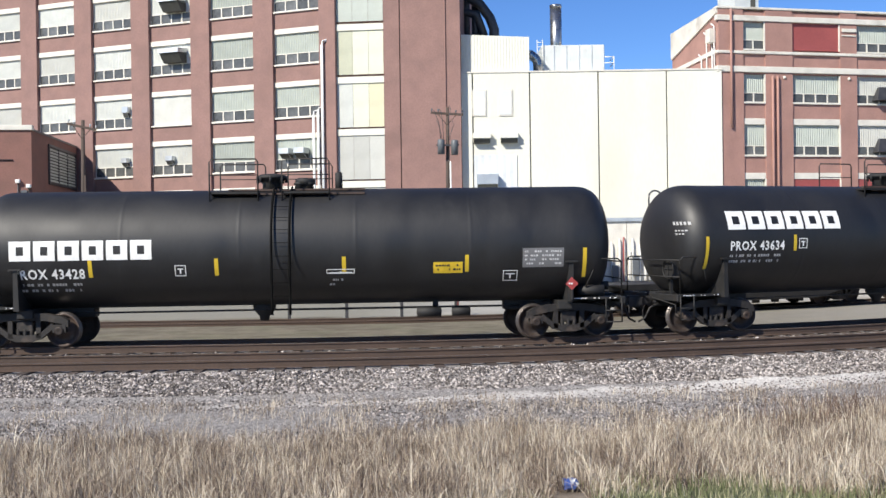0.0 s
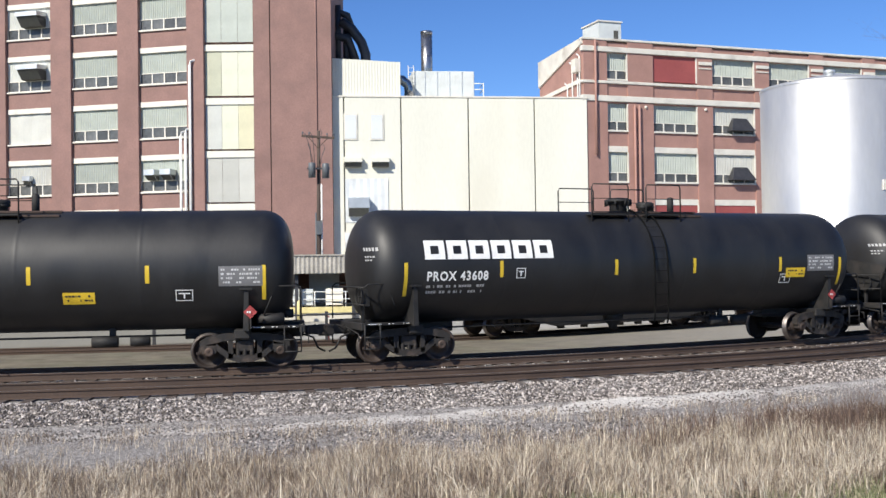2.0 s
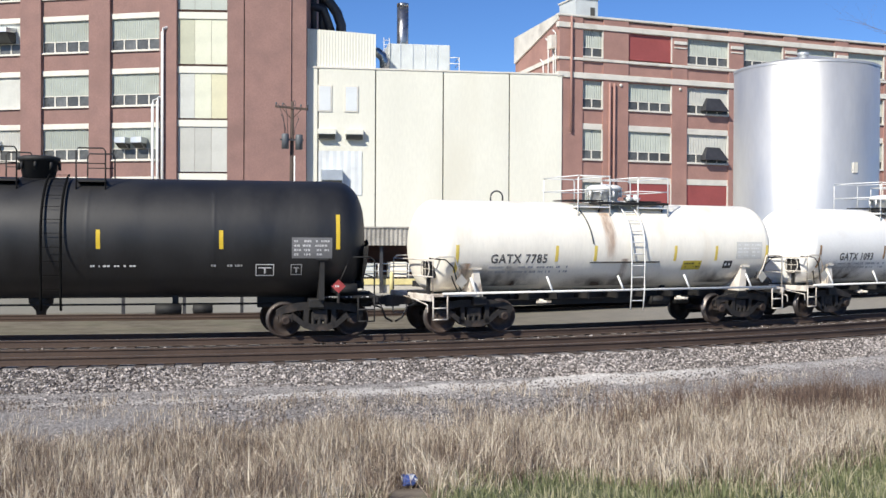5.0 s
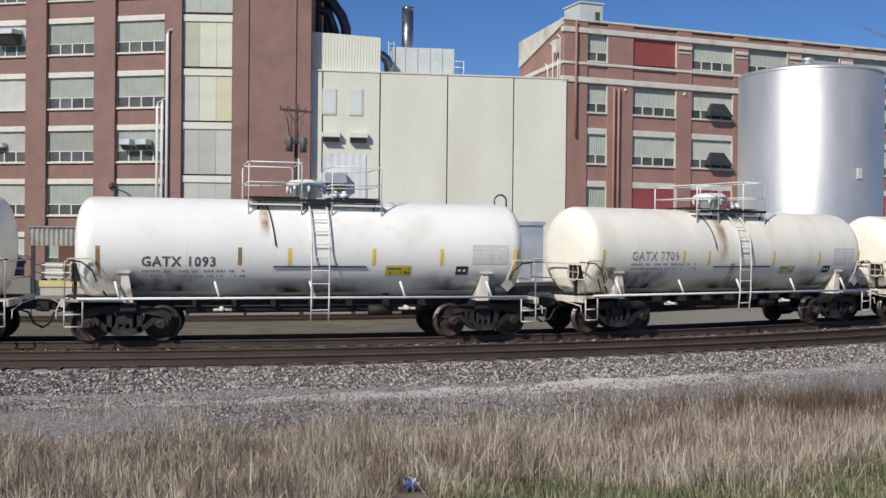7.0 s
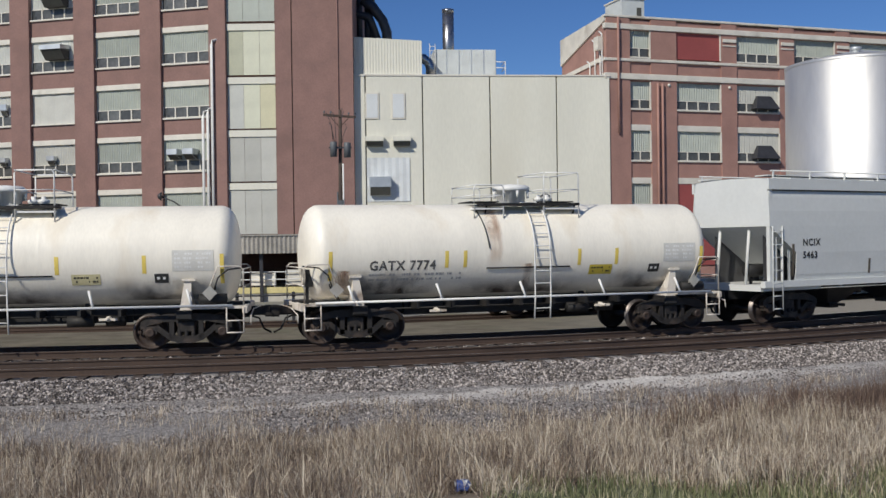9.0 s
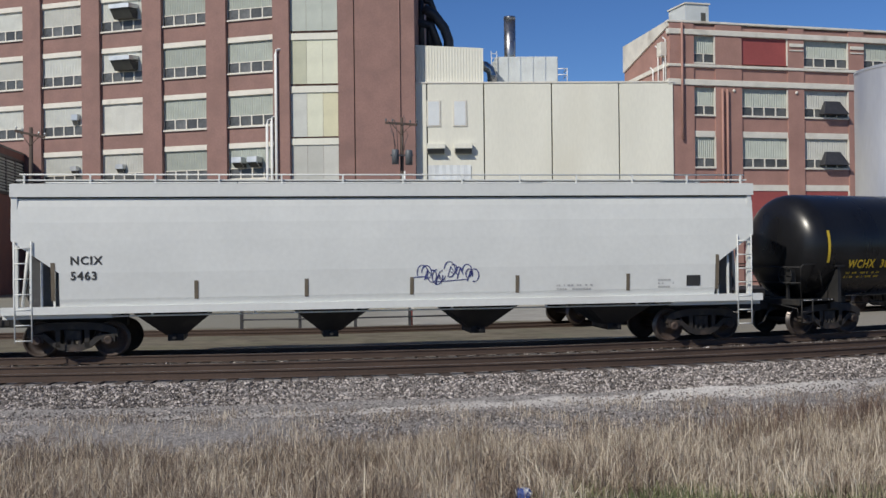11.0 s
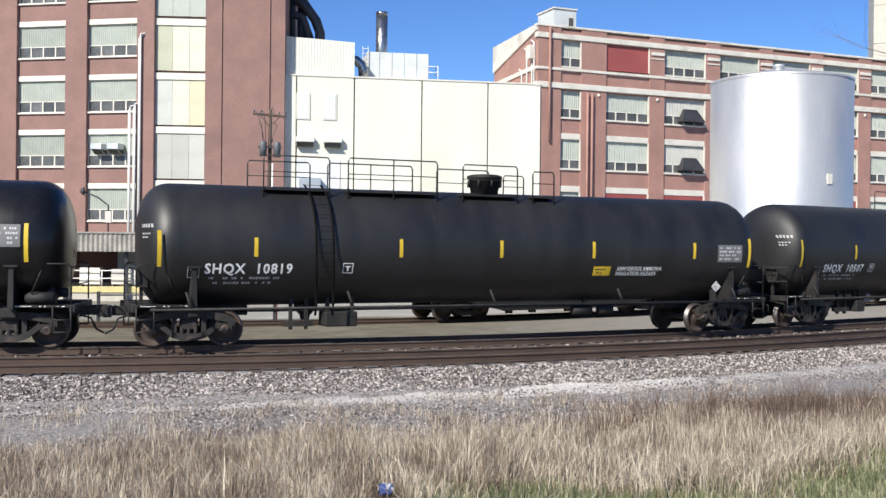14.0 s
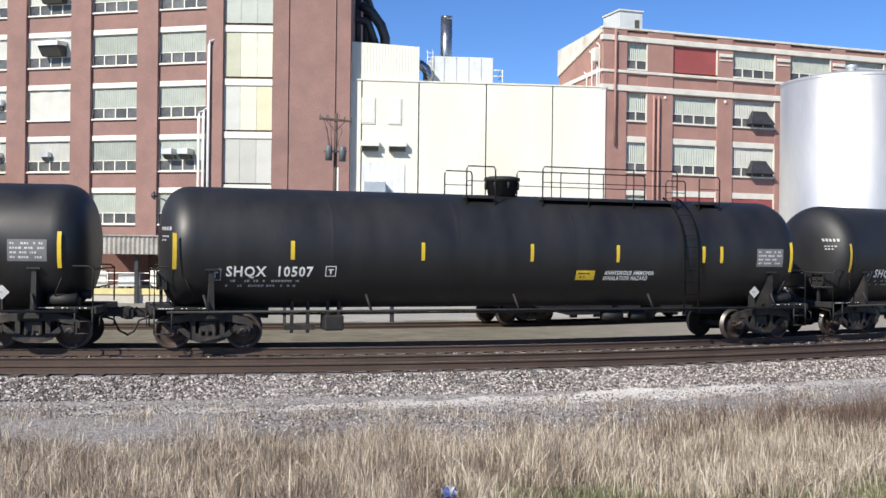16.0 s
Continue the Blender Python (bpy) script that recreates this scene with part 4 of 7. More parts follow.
def add_truck(car, x, mat_end):
    """A two-axle freight truck under the car at x."""
    bm = bmesh.new()
    box(bm, -0.22, 0.22, -1.05, 1.05, 0.42, 0.72)
    bmesh.ops.bevel(bm, geom=bm.edges[:], offset=0.03, segments=1, affect="EDGES")
    if "bolster" not in PROTO:
        PROTO["bolster"] = part("truck", bm, TRUCK, car, at=pose(x, 0, 0))
        truck = PROTO["bolster"]
    else:
        bm.free()
        truck = same("truck", PROTO["bolster"], car, pose(x, 0, 0))
    TRUCKS.append((truck, car, x))
    for sy in (-1, 1):
        if ("side", sy) not in PROTO:
            bm = bmesh.new()
            y0, y1 = (sy * 1.0 - 0.09, sy * 1.0 + 0.09)
            # arched top member, lower member, pedestals: the cast side frame
            top = [(-1.12, 0.52), (-0.95, 0.62), (-0.55, 0.70), (0.0, 0.72), (0.55, 0.70), (0.95, 0.62), (1.12, 0.52)]
            low = [(-0.72, 0.48), (-0.42, 0.24), (-0.2, 0.17), (0.2, 0.17), (0.42, 0.24), (0.72, 0.48)]
            for pts, th in ((top, 0.19), (low, 0.17)):
                for p, q in zip(pts, pts[1:]):
                    v = [bm.verts.new((c[0], y, c[1] + e)) for y in (y0, y1) for c, e in ((p, 0), (q, 0), (q, th), (p, th))]
                    for f in ((0, 1, 2, 3), (7, 6, 5, 4), (0, 4, 5, 1), (1, 5, 6, 2), (2, 6, 7, 3), (3, 7, 4, 0)):
                        bm.faces.new([v[i] for i in f])
            for sx in (-1, 1):
                box(bm, sx * 0.89 - 0.17, sx * 0.89 + 0.17, y0 - 0.01, y1 + 0.01, 0.40, 0.60)
                box(bm, sx * 0.36 - 0.06, sx * 0.36 + 0.06, y0, y1, 0.26, 0.72)
            bmesh.ops.recalc_face_normals(bm, faces=bm.faces[:])
            PROTO["side", sy] = part("side_frame", bm, TRUCK, truck)
            for sx in (-0.17, 0.0, 0.17):
                bm = bmesh.new()
                prof = [(0.27, 0.0)]
                for k in range(9):
                    prof += [(0.27 + k * 0.026, 0.068), (0.283 + k * 0.026, 0.055)]
                lathe(bm, prof + [(0.5, 0.0)], "z", 8, (sx, sy * 1.0, 0))
                PROTO["spring%.2f" % sx, sy] = part("spring", bm, TRUCK, truck)
            for sx in (-0.89, 0.89):
                bm = bmesh.new()
                lathe(bm, [(sy * 1.08, 0.0), (sy * 1.14, 0.07), (sy * 1.12, 0.12), (sy * 0.94, 0.13), (sy * 0.9, 0.0)], "y", 12, (sx, 0, 0.44))
                PROTO["cap%.2f" % sx, sy] = part("bearing_cap", bm, WHEEL, truck)
        else:
            for k, nm in (("side", "side_frame"), ("spring-0.17", "spring"), ("spring0.00", "spring"), ("spring0.17", "spring"), ("cap-0.89", "bearing_cap"), ("cap0.89", "bearing_cap")):
                same(nm, PROTO[k, sy], truck, Matrix.Identity(4))
    for sx in (-0.89, 0.89):
        if "set" not in PROTO:
            bm = bmesh.new()
            for sy in (-1, 1):
                w = wheel_bm(sy)
                me = bpy.data.meshes.new("tmp")
                for v in w.verts:
                    v.co.y += sy * 0.76
                w.to_mesh(me)
                w.free()
                bm.from_mesh(me)
                bpy.data.meshes.remove(me)
            tube(bm, [(0, -0.75, 0), (0, 0.75, 0)], 0.09, 10)
            box(bm, -0.03, 0.03, -0.865, -0.80, 0.24, 0.33)
            PROTO["set"] = part("wheelset", bm, (WHEEL, TREAD), truck, at=pose(sx, 0, 0.44))
            ws = PROTO["set"]
        else:
            ws = same("wheelset", PROTO["set"], truck, pose(sx, 0, 0.44))
        WHEELS.append((ws, car, sx))
    return truck


def add_end_gear(car, half, mat, R, zc, tank_half, shield=False):
    """Stub sill, coupler, platform, hand rails and brake hose at each end."""
    for sx in (-1, 1):
        bm = bmesh.new()
        xs = sorted((sx * (half - 3.6), sx * (half - 0.55)))
        box(bm, xs[0], xs[1], -0.22, 0.22, 0.72, 1.12)
        xs = sorted((sx * (half - 2.3), sx * (half - 1.9)))
        box(bm, xs[0], xs[1], -1.22, 1.22, 0.76, 0.99)
        bmesh.ops.bevel(bm, geom=bm.edges[:], offset=0.02, segments=1, affect="EDGES")
        part("stub_sill", bm, FRAME_BLACK, car)
        bm = bmesh.new()
        xs = sorted((sx * (half - 0.66), sx * (half - 0.52)))
        box(bm, xs[0], xs[1], -1.35, 1.35, 0.90, 1.08)
        bmesh.ops.bevel(bm, geom=bm.edges[:], offset=0.015, segments=1, affect="EDGES")
        part("end_sill", bm, mat, car)
        bm = bmesh.new()
        xs = sorted((sx * (half - 1.95), sx * (half - 0.67)))
        for y in (-1.34, 1.26):
            box(bm, xs[0], xs[1], y, y + 0.08, 1.02, 1.08)
        box(bm, xs[0], xs[1], -1.25, 1.25, 1.03, 1.05)
        deck = part("end_deck", bm, mat, car)
        if R > 1.4:
            bm = bars(xs[0] + 0.05, xs[1] - 0.05, 1.03, 1.07, 1, 5, 0.35)
            for v in bm.verts:
                v.co.y = -1.344
            tagged(part("edge_marks", bm, WHITE_PAINT, deck), kind="stuff")
        # upright saddle plates that hold the tank, with a pad on top
        zt = 2.0 if R > 1.4 else 1.72
        for sy in (-1, 1):
            bm = bmesh.new()
            yo = math.sqrt(R * R - (zt - zc) ** 2) + 0.03
            w0, w1 = (0.14, 0.11) if R > 1.4 else (0.30, 0.17)
            rows = []
            for k in range(6):
                z = 0.98 + (zt - 0.98) * k / 5
                inner = math.sqrt(max(0.16, R * R - (z - zc) ** 2)) - 0.05
                w = w0 + (w1 - w0) * k / 5
                rows.append([bm.verts.new((sx * (half - 1.92 - d), sy * y, z)) for d, y in ((0, yo), (w, yo), (w, min(inner, yo - 0.03)), (0, min(inner, yo - 0.03)))])
            for p, q in zip(rows, rows[1:]):
                for k in range(4):
                    bm.faces.new((p[k], p[(k + 1) % 4], q[(k + 1) % 4], q[k]))
            bm.faces.new(rows[0][::-1])
            bm.faces.new(rows[-1])
            xs = sorted((sx * (half - 1.82), sx * (half - 2.14)))
            ys = sorted((sy * (yo - 0.06), sy * (yo + 0.05)))
            box(bm, xs[0], xs[1], ys[0], ys[1], zt, zt + 0.05)
            bmesh.ops.recalc_face_normals(bm, faces=bm.faces[:])
            part("saddle", bm, mat, car)
        if shield:
            # half-height shield in front of the head
            bm = bmesh.new()
            n = 24
            rings = []
            for k in range(7):
                r = R * 0.87 * (0.02 + 0.98 * k / 6)
                d = 0.22 * (k / 6) ** 3
                rings.append([bm.verts.new((sx * (tank_half + 0.11 - d), r * math.cos(w), zc + r * math.sin(w)))
                              for w in (math.pi * 1.05 + math.pi * 0.9 * j / n for j in range(n + 1))])
            for p, q in zip(rings, rings[1:]):
                for j in range(n):
                    bm.faces.new((p[j], p[j + 1], q[j + 1], q[j]))
            bmesh.ops.recalc_face_normals(bm, faces=bm.faces[:])
            bmesh.ops.solidify(bm, geom=bm.faces[:], thickness=0.015)
            part("head_shield", bm, FRAME_BLACK, car, "dusty dark half-height head shield")
        bm = bmesh.new()
        xs = sorted((sx * (half - 0.55), sx * (half - 0.12)))
        box(bm, xs[0], xs[1], -0.12, 0.12, 0.76, 1.0)
        xs = sorted((sx * (half - 0.2), sx * (half + 0.08)))
        box(bm, xs[0], xs[1], -0.2, 0.1 if sx > 0 else 0.2, 0.72, 1.02)
        bmesh.ops.bevel(bm, geom=bm.edges[:], offset=0.04, segments=2, affect="EDGES")
        part("coupler", bm, TRUCK, car)
        bm = bmesh.new()
        x = sx * (half - 0.3)
        tube(bm, [(x - sx * 0.3, -0.35, 0.8), (x, -0.35, 0.7), (x + sx * 0.12, -0.3, 0.42), (x + sx * 0.3, -0.25, 0.32)], 0.03, 6)
        part("air_hose", bm, FRAME_BLACK, car)
        bm = bmesh.new()
        xe, xi = sx * (half - 0.62), sx * (half - 1.25)
        for y in (-1.33, 1.33):
            tube(bm, [(xe, y, 1.1), (xe, y, 2.0), (xe - sx * 0.1, y, 2.08), (xi, y, 2.08), (xi - sx * 0.15, y, 1.7), (xi - sx * 0.3, y * 0.93, 1.35)], 0.022, 6)
        tube(bm, [(xe, -1.33, 2.0), (xe, 1.33, 2.0)], 0.022, 6)
        tube(bm, [(xe, -1.33, 1.55), (xe, 1.33, 1.55)], 0.018, 6)
        part("end_rail", bm, mat, car)
        bm = bmesh.new()
        xl = sx * (half - 0.44)
        tube(bm, [(xl, -1.4, 0.62), (xl, -1.38, 0.82), (xl, -0.4, 0.95), (xl + sx * 0.2, -0.1, 1.02)], 0.016, 5)
        part("uncoupling_lever", bm, mat, car)
        if sx < 0:
            bm = bmesh.new()
            ring = [(xe + 0.1, -0.62 + 0.26 * math.cos(math.pi * k / 10), 1.75 + 0.26 * math.sin(math.pi * k / 10)) for k in range(21)]
            tube(bm, ring, 0.018, 5, caps=False)
            for k in range(4):
                a = math.pi * k / 2
                tube(bm, [(xe + 0.1, -0.62, 1.75), (xe + 0.1, -0.62 + 0.26 * math.cos(a), 1.75 + 0.26 * math.sin(a))], 0.012, 4)
            part("brake_wheel", bm, mat, car)
            bm = bmesh.new()
            box(bm, xe + 0.13, xe + 0.33, -0.82, -0.42, 1.5, 1.95)
            box(bm, xe + 0.16, xe + 0.24, -0.66, -0.58, 1.05, 1.5)
            part("brake_housing", bm, FRAME_BLACK, car)
        else:
            bm = bmesh.new()
            lathe(bm, [(half - 1.75, 0), (half - 1.73, 0.15), (half - 1.05, 0.15), (half - 1.03, 0)], "x", 12, (0, -1.1, 1.24))
            part("air_reservoir", bm, FRAME_BLACK, car)
            if R > 1.4:
                bm = bmesh.new()
                box(bm, half - 1.62, half - 1.1, -0.86, -0.3, 1.06, 1.62)
                lathe(bm, [(half - 1.05, 0), (half - 1.03, 0.12), (half - 0.82, 0.12), (half - 0.8, 0)], "x", 10, (0, -0.6, 1.35))
                bmesh.ops.bevel(bm, geom=[e for e in bm.edges if e.calc_length() > 0.4], offset=0.03, segments=1, affect="EDGES")
                part("brake_valve", bm, TRUCK, car)
        if R < 1.4:
            for dy in (0.0, 0.25):
                bm = bmesh.new()
                tube(bm, [(xe, -1.33 + dy, 2.04), (xi + sx * 0.25, -1.31 + dy, 2.0), (xi, -1.28 + dy, 1.8), (xi - sx * 0.12, -1.24 + dy, 1.45), (xi - sx * 0.32, -1.12 + dy, 1.16)], 0.02, 5)
                part("hose", bm, FRAME_BLACK, car)
            bm = bmesh.new()
            cx = sx * (half - 1.45)
            bm.faces.new([bm.verts.new(p) for p in ((cx - 0.19, -1.36, 1.42), (cx, -1.36, 1.23), (cx + 0.19, -1.36, 1.42), (cx, -1.36, 1.61))])
            bmesh.ops.solidify(bm, geom=bm.faces[:], thickness=0.01)
            part("placard_holder", bm, PALE_GREY, car)
        for y in (-1.36, 1.36):
            bm = bmesh.new()
            for dx in (0.0, 0.42):
                xx = sx * (half - 0.62 - dx)
                tube(bm, [(xx, y, 1.05), (xx, y, 0.42)], 0.02, 6)
            for z in (0.42, 0.72):
                tube(bm, [(sx * (half - 0.62), y, z), (sx * (half - 1.04), y, z)], 0.02, 6)
            part("sill_step", bm, mat, car)


def tank_bm(R, half, head, n=64, weld=0.005):
    """A lying tank with rounded heads and slight girth welds."""
    bm = bmesh.new()
    prof = [(-half, 0.0)]
    for k in range(1, 13):
        a = math.pi / 2 * k / 12
        prof.append((-half + head * (1 - math.cos(a) ** 0.85), R * math.sin(a) ** 0.64))
    prof[-1] = (-half + head, R)
    x = -half + head
    seams = 5
    step = (2 * half - 2 * head) / seams
    mid = []
    for i in range(seams + 1):
        q = x + step * i
        mid += [(q - 0.09, R), (q - 0.025, R), (q, R + weld), (q + 0.025, R), (q + 0.09, R)] if 0 < i < seams else []
    prof += mid
    prof += [(-a, r) for a, r in prof[12::-1]]
    lathe(bm, prof, "x", n)
    return bm


def stain_bm(x0, x1, z0, z1):
    return strip(x0, x1, z0, z1, 8, 10)


def head_print(R, zc, half, head):
    """Rows of short bars for the small writing on a tank's rounded head."""
    bm = bmesh.new()

    def at(rho, dz):
        s = (rho / R) ** (1 / 0.64)
        x = -half + head * (1 - math.sqrt(max(0.0, 1 - s * s)) ** 0.85)
        return Vector((x - 0.012, -math.sqrt(rho * rho - dz * dz) - 0.008, zc + dz))

    for row, (dz, h) in enumerate(((0.42, 0.09), (0.25, 0.04), (0.16, 0.04))):
        for k in range(5 - row):
            r0 = 0.86 + 0.1 * k
            bm.faces.new([bm.verts.new(at(r, z)) for r, z in ((r0, dz), (r0 + 0.065, dz), (r0 + 0.065, dz + h), (r0, dz + h))])
    return bm


def add_manway(car, R, zc, x, mat, rails, kind):
    """Domed fittings on top: manway, valves and the guard rails round them."""
    top = zc + R
    bm = bmesh.new()
    if kind == "bonnet":
        lathe(bm, [(top - 0.12, 0.0), (top - 0.12, 0.38), (top + 0.40, 0.47), (top + 0.42, 0.52), (top + 0.50, 0.52), (top + 0.54, 0.40), (top + 0.56, 0.0)], "z", 24, (x, 0, 0))
    elif kind == "small":
        lathe(bm, [(top - 0.12, 0.0), (top - 0.12, 0.26), (top + 0.30, 0.26), (top + 0.32, 0.32), (top + 0.50, 0.32), (top + 0.52, 0.0)], "z", 20, (x, 0, 0))
    elif kind == "flat":
        lathe(bm, [(top - 0.12, 0.0), (top - 0.12, 0.27), (top + 0.16, 0.25), (top + 0.28, 0.36), (top + 0.30, 0.41), (top + 0.36, 0.41), (top + 0.41, 0.3), (top + 0.44, 0.0)], "z", 24, (x, 0, 0))
    else:
        lathe(bm, [(top - 0.12, 0.0), (top - 0.12, 0.40), (top + 0.36, 0.40), (top + 0.38, 0.52), (top + 0.46, 0.54), (top + 0.54, 0.42), (top + 0.58, 0.0)], "z", 24, (x, 0, 0))
    m = part("manway", bm, mat, car)
    ring = 0.38 if kind == "flat" else 0.5
    bm = bmesh.new()
    for k in range(8):
        a = k * math.pi / 4
        lathe(bm, [(top + 0.18, 0.0), (top + 0.18, 0.04), (top + 0.36, 0.04), (top + 0.38, 0)], "z", 6, (x + ring * math.cos(a), ring * math.sin(a), 0))
    tagged(part("bolt_ring", bm, mat, m), kind="stuff")
    for dx in (() if kind == "bonnet" else (0.75, 1.0)):
        bm = bmesh.new()
        lathe(bm, [(top - 0.1, 0.0), (top - 0.1, 0.15), (top + 0.1, 0.12), (top + 0.12, 0.15), (top + 0.17, 0.15), (top + 0.2, 0.06), (top + 0.27, 0.06), (top + 0.27, 0.0)], "z", 12, (x + dx, -0.2 if dx > -1 else 0.25, 0))
        part("valve", bm, mat, car)
    # platform grating and rails
    for (a, c, h) in rails:
        for y in (-0.95, 0.95):
            bm = bmesh.new()
            zw = top - R + math.sqrt(R * R - 0.36) - 0.02
            box(bm, a, c, min(y * 0.98, y * 0.62), max(y * 0.98, y * 0.62), zw, zw + 0.05)
            part("walkway", bm, mat, car)
            bm = bmesh.new()
            zb = top - 0.40
            tube(bm, [(a, y, zb), (a, y, top + h - 0.08), (a + 0.05, y, top + h), (c - 0.05, y, top + h), (c, y, top + h - 0.08), (c, y, zb)], 0.021, 6)
            tube(bm, [(a, y, top + h * 0.45), (c, y, top + h * 0.45)], 0.014, 6)
            k = max(1, round((c - a) / 1.6))
            for i in range(1, k):
                xx = a + (c - a) * i / k
                tube(bm, [(xx, y, zb), (xx, y, top + h)], 0.018, 6)
            part("guard_rail", bm, mat, car)
        if kind == "drum":
            for q in (a, c):
                bm = bmesh.new()
                for z in (h, h * 0.45):
                    tube(bm, [(q, -0.95, top + z), (q, 0.95, top + z)], 0.018, 6)
                part("cross_rail", bm, mat, car)
            bm = bmesh.new()
            for k in range(7):
                y = -0.62 + k * 0.155
                box(bm, a, c, y, y + 0.1, top + 0.04, top + 0.07) if not (x - 0.6 < (a + c) / 2 < x + 0.6 and abs(y) < 0.5) else None
            if bm.verts:
                part("platform_grating", bm, FRAME_BLACK, car)
            else:
                bm.free()


def add_ladder(car, x, R, zc, mat, z_low=0.5, w=0.46):
    """Stiles bent over the tank's side and down below it, with round rungs; flat-bar stiles on the black cars."""
    path = []
    for k in range(14):
        a = radians(15 + k * 75 / 13)          # from near the top, down the side
        path.append((-(R + 0.10) * math.sin(a), zc + (R + 0.10) * math.cos(a)))
    path += [(-(R + 0.12), zc - 0.4), (-(R + 0.10), 1.1), (-(R + 0.04), z_low)]
    black = mat is FRAME_BLACK
    lad = None
    for s in (-w / 2, w / 2):
        bm = bmesh.new()
        tube(bm, [(x + s, p[0], p[1]) for p in path], 0.032 if black else 0.022, 4 if black else 6)
        if lad is None:
            lad = part("ladder", bm, STRAP if black else mat, car)
        else:
            part("stile", bm, STRAP if black else mat, lad)
    acc = 0.0
    for p, q in zip(path, path[1:]):
        L = math.hypot(q[0] - p[0], q[1] - p[1])
        while acc < L:
            f = acc / L
            yy, zz = p[0] + (q[0] - p[0]) * f, p[1] + (q[1] - p[1]) * f
            bm = bmesh.new()
            tube(bm, [(x - w / 2, yy, zz), (x + w / 2, yy, zz)], 0.007 if black else 0.015, 5, caps=False)
            part("rung", bm, STRAP if black else mat, lad)
            acc += 0.34
        acc -= L


def tank_car(spec):
    L = spec["L"]
    half = L / 2
    R, zc = spec["R"], spec["zc"]
    mat = spec["mat"]
    frame_mat = spec["frame"]
    car = empty("tank_car")
    tagged(car, spec["label"], "tank car", "cars of the train")
    th = half - 0.78
    part("tank", tank_bm(R, th, spec["head"], 64, 0.003 if mat is TANK_BLACK else 0.0025), mat, car, at=pose(0, 0, zc))
    add_truck(car, -(half - 2.1), frame_mat)
    add_truck(car, half - 2.1, frame_mat)
    add_end_gear(car, half, frame_mat, R, zc, th, spec.get("shield", False))
    if mat is TANK_BLACK:
        tagged(part("small_print", head_print(R, zc, th, spec["head"]), GREY_PAINT, car), kind="stuff")
    fit_mat = PIPE_WHITE if frame_mat is FRAME_WHITE else frame_mat
    add_manway(car, R, zc, spec["manway"], fit_mat, spec["rails"], spec["top"])
    if spec.get("platform"):
        a, c = spec["platform"]
        for y0, y1 in ((-0.98, -0.46), (0.46, 0.98)):
            bm = bmesh.new()
            box(bm, a, c, y0, y1, zc + R - 0.06, zc + R + 0.01)
            part("platform", bm, FRAME_BLACK, car, "dark walkway platform")
        for x in (a + 0.12, c - 0.12):
            bm = bmesh.new()
            for y in (-0.9, 0.9):
                tube(bm, [(x, y, zc + R - 0.05), (x, y * 0.86, zc + math.sqrt(R * R - 0.6) - 0.03)], 0.025, 6)
            part("platform_strut", bm, FRAME_BLACK, car)
    if spec.get("second") is not None:
        x, top = spec["second"], zc + R
        bm = bmesh.new()
        lathe(bm, [(top - 0.12, 0.0), (top - 0.12, 0.20), (top + 0.12, 0.20), (top + 0.13, 0.27), (top + 0.26, 0.27), (top + 0.30, 0.2), (top + 0.31, 0.0)], "z", 20, (x, -0.1, 0))
        part("valve_housing", bm, fit_mat, car)
        bm = bmesh.new()
        lathe(bm, [(top - 0.1, 0.0), (top - 0.1, 0.1), (top + 0.42, 0.1), (top + 0.45, 0.06), (top + 0.46, 0)], "z", 12, (x + 0.9, -0.15, 0))
        part("vent_stack", bm, fit_mat, car)
        bm = bmesh.new()
        for y in (-0.75, -0.45, 0.35, 0.65):
            box(bm, x - 2.0, x + 1.6, y, y + 0.12, top - 0.05 - 0.12 * (abs(y) > 0.5), top + 0.0 - 0.12 * (abs(y) > 0.5))
        part("walkway_grating", bm, RUSTY_DECK, car)
    for x in spec.get("ladders", ()):
        add_ladder(car, x, R, zc, fit_mat, 0.78 if mat is TANK_BLACK else 0.5)
    for k, (x, z0, z1) in enumerate(spec["stripes"]):
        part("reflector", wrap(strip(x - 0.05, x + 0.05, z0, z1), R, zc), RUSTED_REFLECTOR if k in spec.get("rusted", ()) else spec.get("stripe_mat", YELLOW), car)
    for kind, mt, x0, x1, z0, z1, *rest in spec["marks"]:
        if kind == "text":
            bm = shift(letters(rest[0], (z1 - z0) * 1.37, x1 - x0), x0, z0)
            for word, one in words_of(bm, rest[0]):
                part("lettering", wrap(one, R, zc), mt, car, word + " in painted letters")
        elif kind == "brand":
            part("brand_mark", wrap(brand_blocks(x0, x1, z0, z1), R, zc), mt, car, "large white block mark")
        elif kind == "bars":
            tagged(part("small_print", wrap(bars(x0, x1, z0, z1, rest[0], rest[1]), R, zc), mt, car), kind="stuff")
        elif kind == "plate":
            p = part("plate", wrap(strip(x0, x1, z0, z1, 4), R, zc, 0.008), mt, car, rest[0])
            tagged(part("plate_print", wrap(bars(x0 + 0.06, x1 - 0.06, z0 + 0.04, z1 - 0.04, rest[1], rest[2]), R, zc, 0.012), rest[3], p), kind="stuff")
        elif kind == "box":
            bm = bmesh.new()
            for q in ((x0, x1, z1 - 0.02, z1), (x0, x1, z0, z0 + 0.02), (x0, x0 + 0.02, z0, z1), (x1 - 0.02, x1, z0, z1), (x0 + 0.07, x1 - 0.07, z1 - 0.11, z1 - 0.08), ((x0 + x1) / 2 - 0.02, (x0 + x1) / 2 + 0.02, z0 + 0.06, z1 - 0.11)):
                bm.faces.new([bm.verts.new(p) for p in ((q[0], 0, q[2]), (q[1], 0, q[2]), (q[1], 0, q[3]), (q[0], 0, q[3]))])
